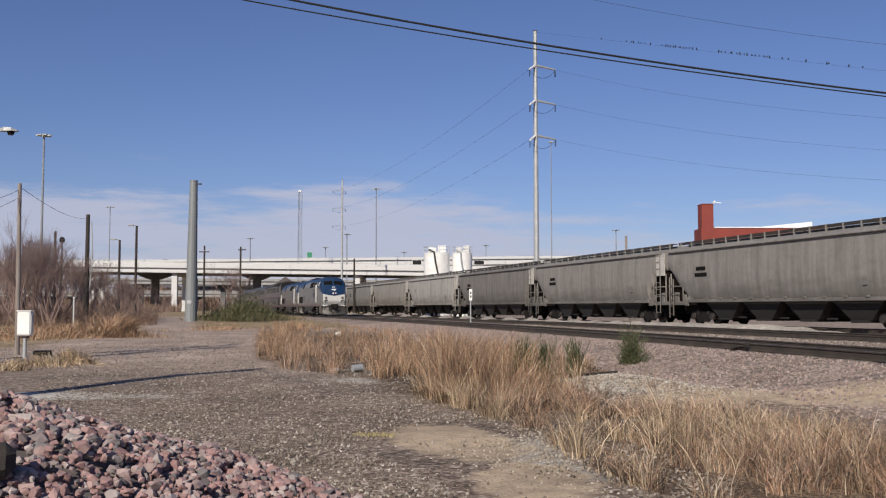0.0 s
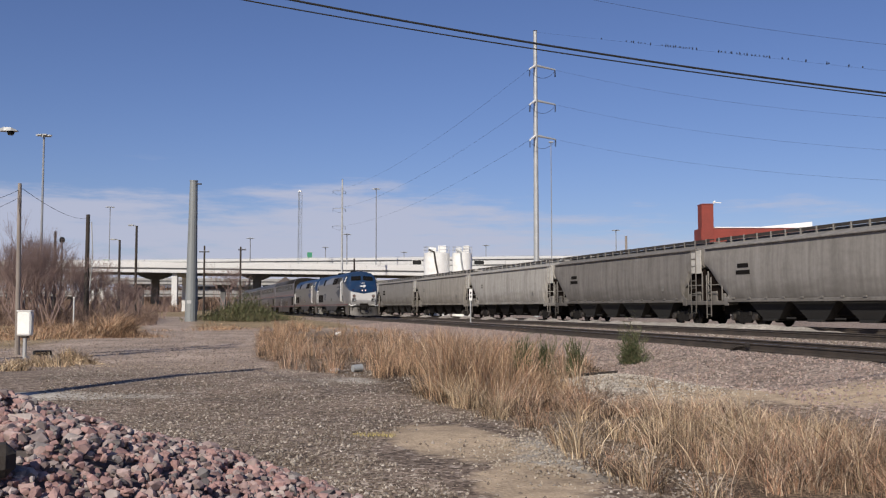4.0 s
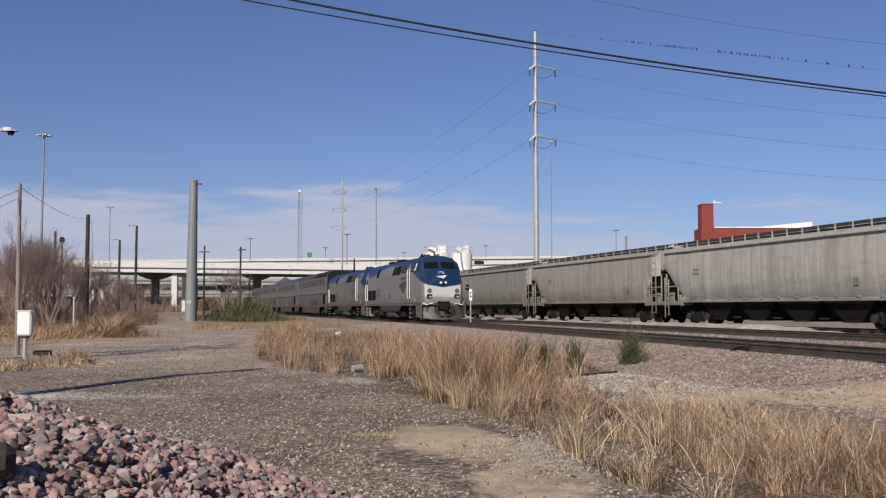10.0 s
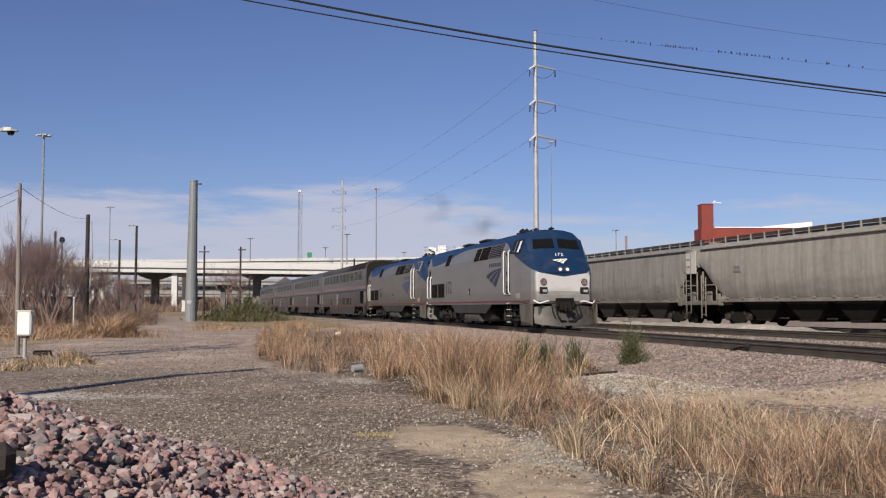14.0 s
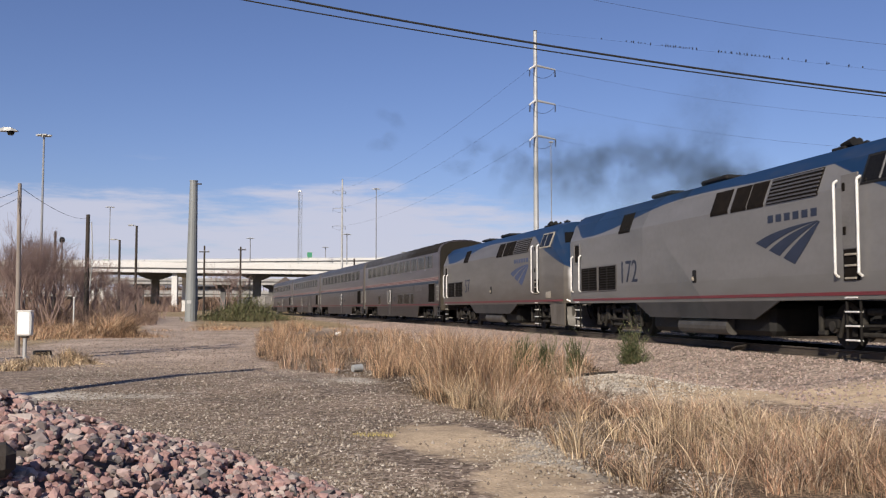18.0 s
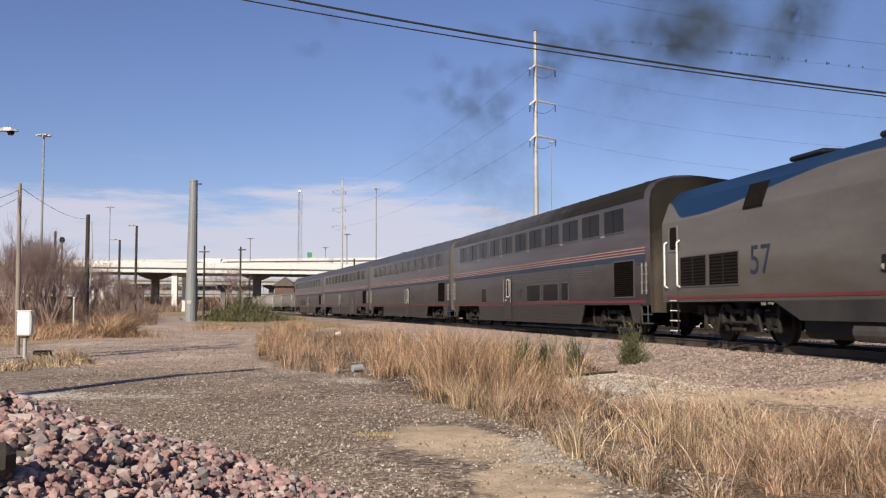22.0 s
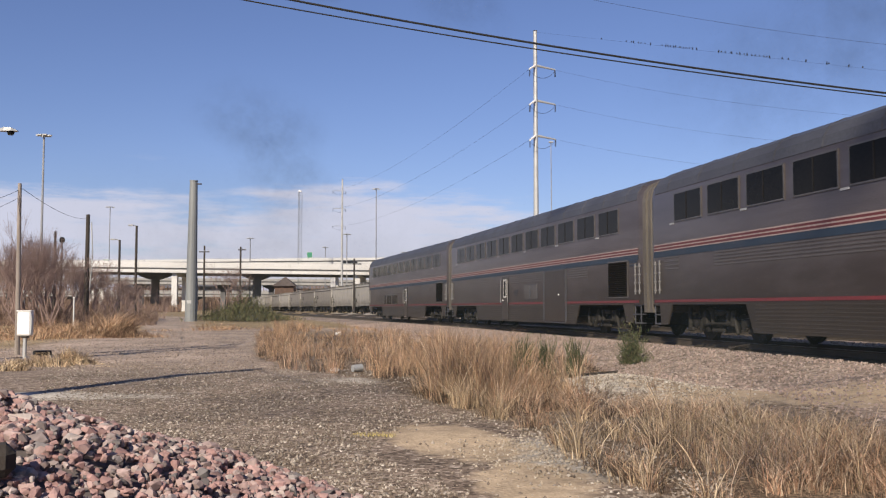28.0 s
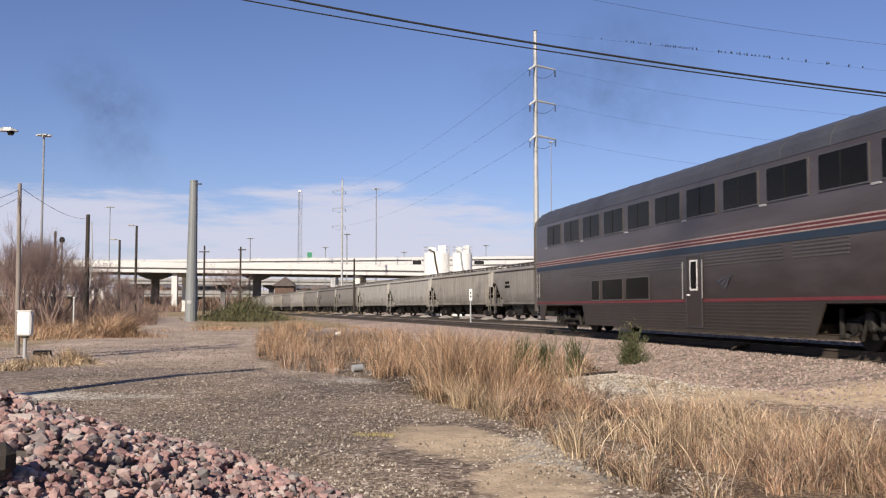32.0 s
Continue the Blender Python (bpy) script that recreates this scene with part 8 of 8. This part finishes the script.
def green_weed(px, py, d, h, n, label, seed, r=0.22):
    p = ray_place(px, py, d)
    rng = np.random.default_rng(seed)
    root = thing("green_weed", label, "weed", at=pose(p.x, d, gz(p.x, d) - 0.02), group="green weeds in the dry grass")
    b = Build()
    for i in range(9):
        a, l = rng.uniform(0, 6.28), rng.uniform(0.1, 0.35) * h
        b.tube([(0.03 * math.cos(a), 0.03 * math.sin(a), 0), (l * 0.5 * math.cos(a), l * 0.5 * math.sin(a), h * 0.45), (l * math.cos(a), l * math.sin(a), h * rng.uniform(0.75, 0.95))], 0.008, 4)
    tagged(part("stem_tuft", b, GREEN, root), kind="stuff")
    x, y = rng.normal(0, r * 0.6, n), rng.normal(0, r * 0.6, n)
    ob = blades("foliage", "", "", x, y, np.abs(rng.normal(0, h * 0.34, n)), rng.uniform(0.08, 0.2, n) * h, rng.uniform(0.008, 0.016, n), 1.3, GREEN, seed + 1)
    ob.parent = root


def bare_shrub(x, y, h, seed, label):
    """A leafless shrub: forking limbs that thin out into twigs."""
    r = random.Random(seed)
    root = thing("bare_shrub", label, "shrub", at=pose(x, y, gz(x, y) - 0.1), group="bare shrubs")
    limbs, twigs = Build(), Build()

    def grow(p, d, length, rad, depth):
        e = p + d * length
        (limbs if depth < 2 else twigs).cyl(p, e, rad, rad * 0.6, 5 if depth < 2 else 3, False)
        if depth < 4:
            for _ in range(3 if depth < 2 else 4):
                q = (d + Vector((r.uniform(-0.6, 0.6), r.uniform(-0.6, 0.6), r.uniform(-0.1, 0.55)))).normalized()
                grow(p.lerp(e, r.uniform(0.55, 1.0)), q, length * r.uniform(0.55, 0.85), rad * 0.55, depth + 1)

    for _ in range(6):
        d = Vector((r.uniform(-0.45, 0.45), r.uniform(-0.45, 0.45), 1)).normalized()
        grow(Vector((r.uniform(-0.3, 0.3), r.uniform(-0.3, 0.3), 0)), d, h * 0.33, h * 0.009, 0)
    part("trunk", limbs, TWIG, root)
    part("crown", twigs, TWIG, root)


build_grass()
for args in ((1118, 640, 24.0, 1.0, 2600, "green bushy weed at the foot of the ballast", 51, 0.25), (922, 640, 18.6, 0.95, 1900, "green weed among dry grass", 53, 0.15), (966, 635, 19.6, 0.95, 900, "thin green weed among dry grass", 55, 0.13), (1018, 632, 20.4, 0.95, 1300, "green weed at the edge of the dry grass", 57, 0.15)):
    green_weed(*args)
rs = random.Random(12)
for px, d, top in ((55, 72, 425), (82, 78, 415), (110, 70, 440), (40, 66, 445), (70, 68, 435), (120, 76, 460), (140, 84, 490), (180, 90, 512), (290, 104, 522), (20, 76, 480), (232, 96, 515), (5, 70, 500), (405, 100, 478), (160, 80, 470), (196, 84, 486), (222, 88, 498), (248, 96, 506), (90, 66, 470), (28, 74, 440)):
    p = ray_place(px, top, d)
    bare_shrub(p.x, d, p.z * 1.3, rs.randint(1, 999), "leafless reddish brown shrub at the edge of the yard")


# ---- smoke ----
def soot():
    """Thin smoke: its density is carried by each wisp and broken up by noise."""
    m = mat("soot", (0.03, 0.04, 0.047), 0.95, bump=0, spec=0.0)
    nt = m.node_tree
    N, L = nt.nodes.new, nt.links.new
    out = next(n for n in nt.nodes if n.type == "OUTPUT_MATERIAL")
    clear, mix, at, nz, tc = N("ShaderNodeBsdfTransparent"), N("ShaderNodeMixShader"), N("ShaderNodeAttribute"), N("ShaderNodeTexNoise"), N("ShaderNodeTexCoord")
    at.attribute_name = "soot_share"
    nz.inputs["Scale"].default_value, nz.inputs["Detail"].default_value, nz.inputs["Roughness"].default_value = 1.3, 4, 0.55
    oi, shift, rg, mu = N("ShaderNodeObjectInfo"), N("ShaderNodeVectorMath"), N("ShaderNodeMapRange"), N("ShaderNodeMath")
    shift.operation = "MULTIPLY_ADD"
    shift.inputs[1].default_value = (1, 1, 1)
    L(tc.outputs["Object"], shift.inputs[0]); L(oi.outputs["Random"], shift.inputs[2])
    L(shift.outputs[0], nz.inputs["Vector"])
    rg.inputs[1].default_value, rg.inputs[2].default_value, rg.inputs[3].default_value, rg.inputs[4].default_value = 0.25, 0.75, 0.3, 1.4
    L(nz.outputs["Fac"], rg.inputs[0])
    mu.operation = "MULTIPLY"
    L(rg.outputs[0], mu.inputs[0]); L(at.outputs["Fac"], mu.inputs[1])
    L(mu.outputs[0], mix.inputs[0]); L(clear.outputs[0], mix.inputs[1])
    L(nt.nodes["Principled BSDF"].outputs[0], mix.inputs[2])
    L(mix.outputs[0], out.inputs["Surface"])
    return m


SOOT = soot()
PUFFS = []


def wisp_mesh(seed, peak, size):
    """One curled sheet of smoke, dense in its middle and fading out to an uneven edge."""
    r = random.Random(seed)
    ph = [r.uniform(0, 6.28) for _ in range(6)]
    rings, n = 9, 22
    V, D = [(0, 0, 0)], [peak]
    for j in range(1, rings + 1):
        q = j / rings
        for i in range(n):
            a = 2 * math.pi * i / n
            e = size * (1 + 0.22 * math.sin(2 * a + ph[0]) + 0.14 * math.sin(3 * a + ph[1]) + 0.08 * math.sin(5 * a + ph[2]))
            V.append((e * q * math.cos(a) * 1.25, 0.13 * size * (math.sin(2.2 * q * math.cos(a) + ph[3]) + math.sin(2.5 * q * math.sin(a) + ph[4])), e * q * math.sin(a) * 0.85))
            D.append(peak * (1 - q * q) ** 1.6)
    F = [(0, 1 + i, 1 + (i + 1) % n) for i in range(n)]
    b = Build()
    b.v, b.f = V, F + [(1 + j * n + i, 1 + (j + 1) * n + i, 1 + (j + 1) * n + (i + 1) % n, 1 + j * n + (i + 1) % n) for j in range(rings - 1) for i in range(n)]
    me = b.mesh("puff", SOOT, True)
    at = me.attributes.new("soot_share", "FLOAT", "POINT")
    at.data.foreach_set("value", np.array(D, np.float32))
    return me


def build_smoke():
    """Dense small puffs that rise out of the stack, and wide faint ones that stay behind as haze."""
    root = thing("exhaust_smoke", "dark diesel smoke drifting from the locomotive", "smoke")
    shapes = {k: [wisp_mesh(90 + 10 * k + i, peak, size) for i in range(4)] for k, (peak, size) in enumerate(((0.2, 0.8), (0.42, 1.05), (0.74, 1.3), (0.23, 3.0)))}
    r = random.Random(5)
    for kind, count, t_a, t_b in ((0, 7, 11.5, 15.2), (1, 8, 15.2, 17.6), (3, 2, 15.8, 17.4), (2, 11, 17.6, 20.4), (3, 6, 18.2, 21.6), (3, 3, 20.6, 22.4), (1, 4, 20.4, 22.0)):
        for i in range(count):
            t0 = t_a + (t_b - t_a) * (i + r.uniform(0.1, 0.9)) / count
            wide = 2.1 if kind == 3 else 1.0
            ob = part("puff", shapes[kind][i % 4], None, root)
            PUFFS.append((ob, t0, Vector((r.gauss(0, 0.3) * wide, r.gauss(0, 0.24) * wide, r.gauss(0, 0.2) * wide)), r.uniform(0.6, 1.4), kind == 3))


build_smoke()


# ---- all that moves ----
STACK = Matrix.Translation((-1.0, 0, 2.6))      # under the exhaust hatch
LOW = Matrix.Translation((-1.0, 0, 1.2))
EXIT = Matrix.Translation((-1.0, 0, 3.8))
WIND = Vector((-0.45, 0.55, 0.12))
GUST = Vector((-0.03, 0, 0))      # the wind picks up


def motions():
    """The two trains and their wheels, the road traffic, the smoke."""
    times = [i * 0.8 for i in range(41)]
    lead = {}
    for ob, half, back in TRAIN:
        rows = [(t, on_track(near_track, train_at(t) + back, half)) for t in times]
        lead = lead or dict(rows)
        walk(ob, rows)
    for ob, i in HOPPERS:
        walk(ob, [(t, on_track(far_track, freight_at(t) + (i - 0.5) * HOPPER_LEN, 7.0)) for t in (0.0, 16.0, 32.0)])
    for ob, train, r, x in WHEELSETS:
        way = train_at if train == "near" else freight_at
        step = 1 / 15 if train == "near" else 0.1
        walk(ob, [(t, Matrix.Translation((x, 0, r)) @ Matrix.Rotation((way(0.0) - way(t)) / r, 4, "Y")) for t in (k * step for k in range(int(32 / step) + 1))])
    for ob, x, t0, v, y, z in TRAFFIC:
        slope = -0.012 if z == ROAD_Z else 0.0095
        walk(ob, [(t, Matrix.Translation((x + v * (t - t0), y, z + 0.01 + slope * (x + v * (t - t0) + 23))) @ Matrix.Rotation(-math.atan(slope), 4, "Y") @ Matrix.Rotation(0 if v > 0 else math.pi, 4, "Z")) for t in (0.0, 16.0, 32.0)])
    for ob, t0, spread, k, haze in PUFFS:
        rows = [(t, lead[t] @ (LOW if haze else STACK)) for t in times if t < t0 - 0.3]
        start = on_track(near_track, train_at(t0) + LOCO / 2, LOCO_BOGIE) @ EXIT
        speed = (train_at(t0 - 0.5) - train_at(t0 + 0.5))
        _, d, n = near_track(train_at(t0))
        fwd = Vector((-d.x, -d.y, 0))
        age, ages = 0.0, []
        while t0 + age < 32.0:
            ages.append(age)
            age += 0.3 if age < 2 else (0.7 if age < 5 else 1.5)
        ages.append(max(32.0 - t0, age if not ages else ages[-1] + 0.2))
        for a in ages:
            rise = ((0.6 if haze else 0.8) + 0.9 * k) * (1 - math.exp(-a / 0.9)) + (0.05 * a + 0.032 * a * a if haze else 0.21 * a ** 1.6)
            q = start.translation + fwd * speed * 0.95 * (1 - math.exp(-a / 0.95)) + Vector((0, 0, rise)) + WIND * a + GUST * a * a + spread * (a + 0.3 + (0.07 * a * a if haze else 0)) * min(a / 0.5, 1)
            rows.append((t0 + a, Matrix.Translation(q) @ Matrix.Rotation(0.015 * a * k + 0.6 * (k - 1.0) - 0.2, 4, "Z") @ Matrix.Rotation(2.5 * k + 0.05 * a, 4, "Y")))
        walk(ob, rows)


motions()
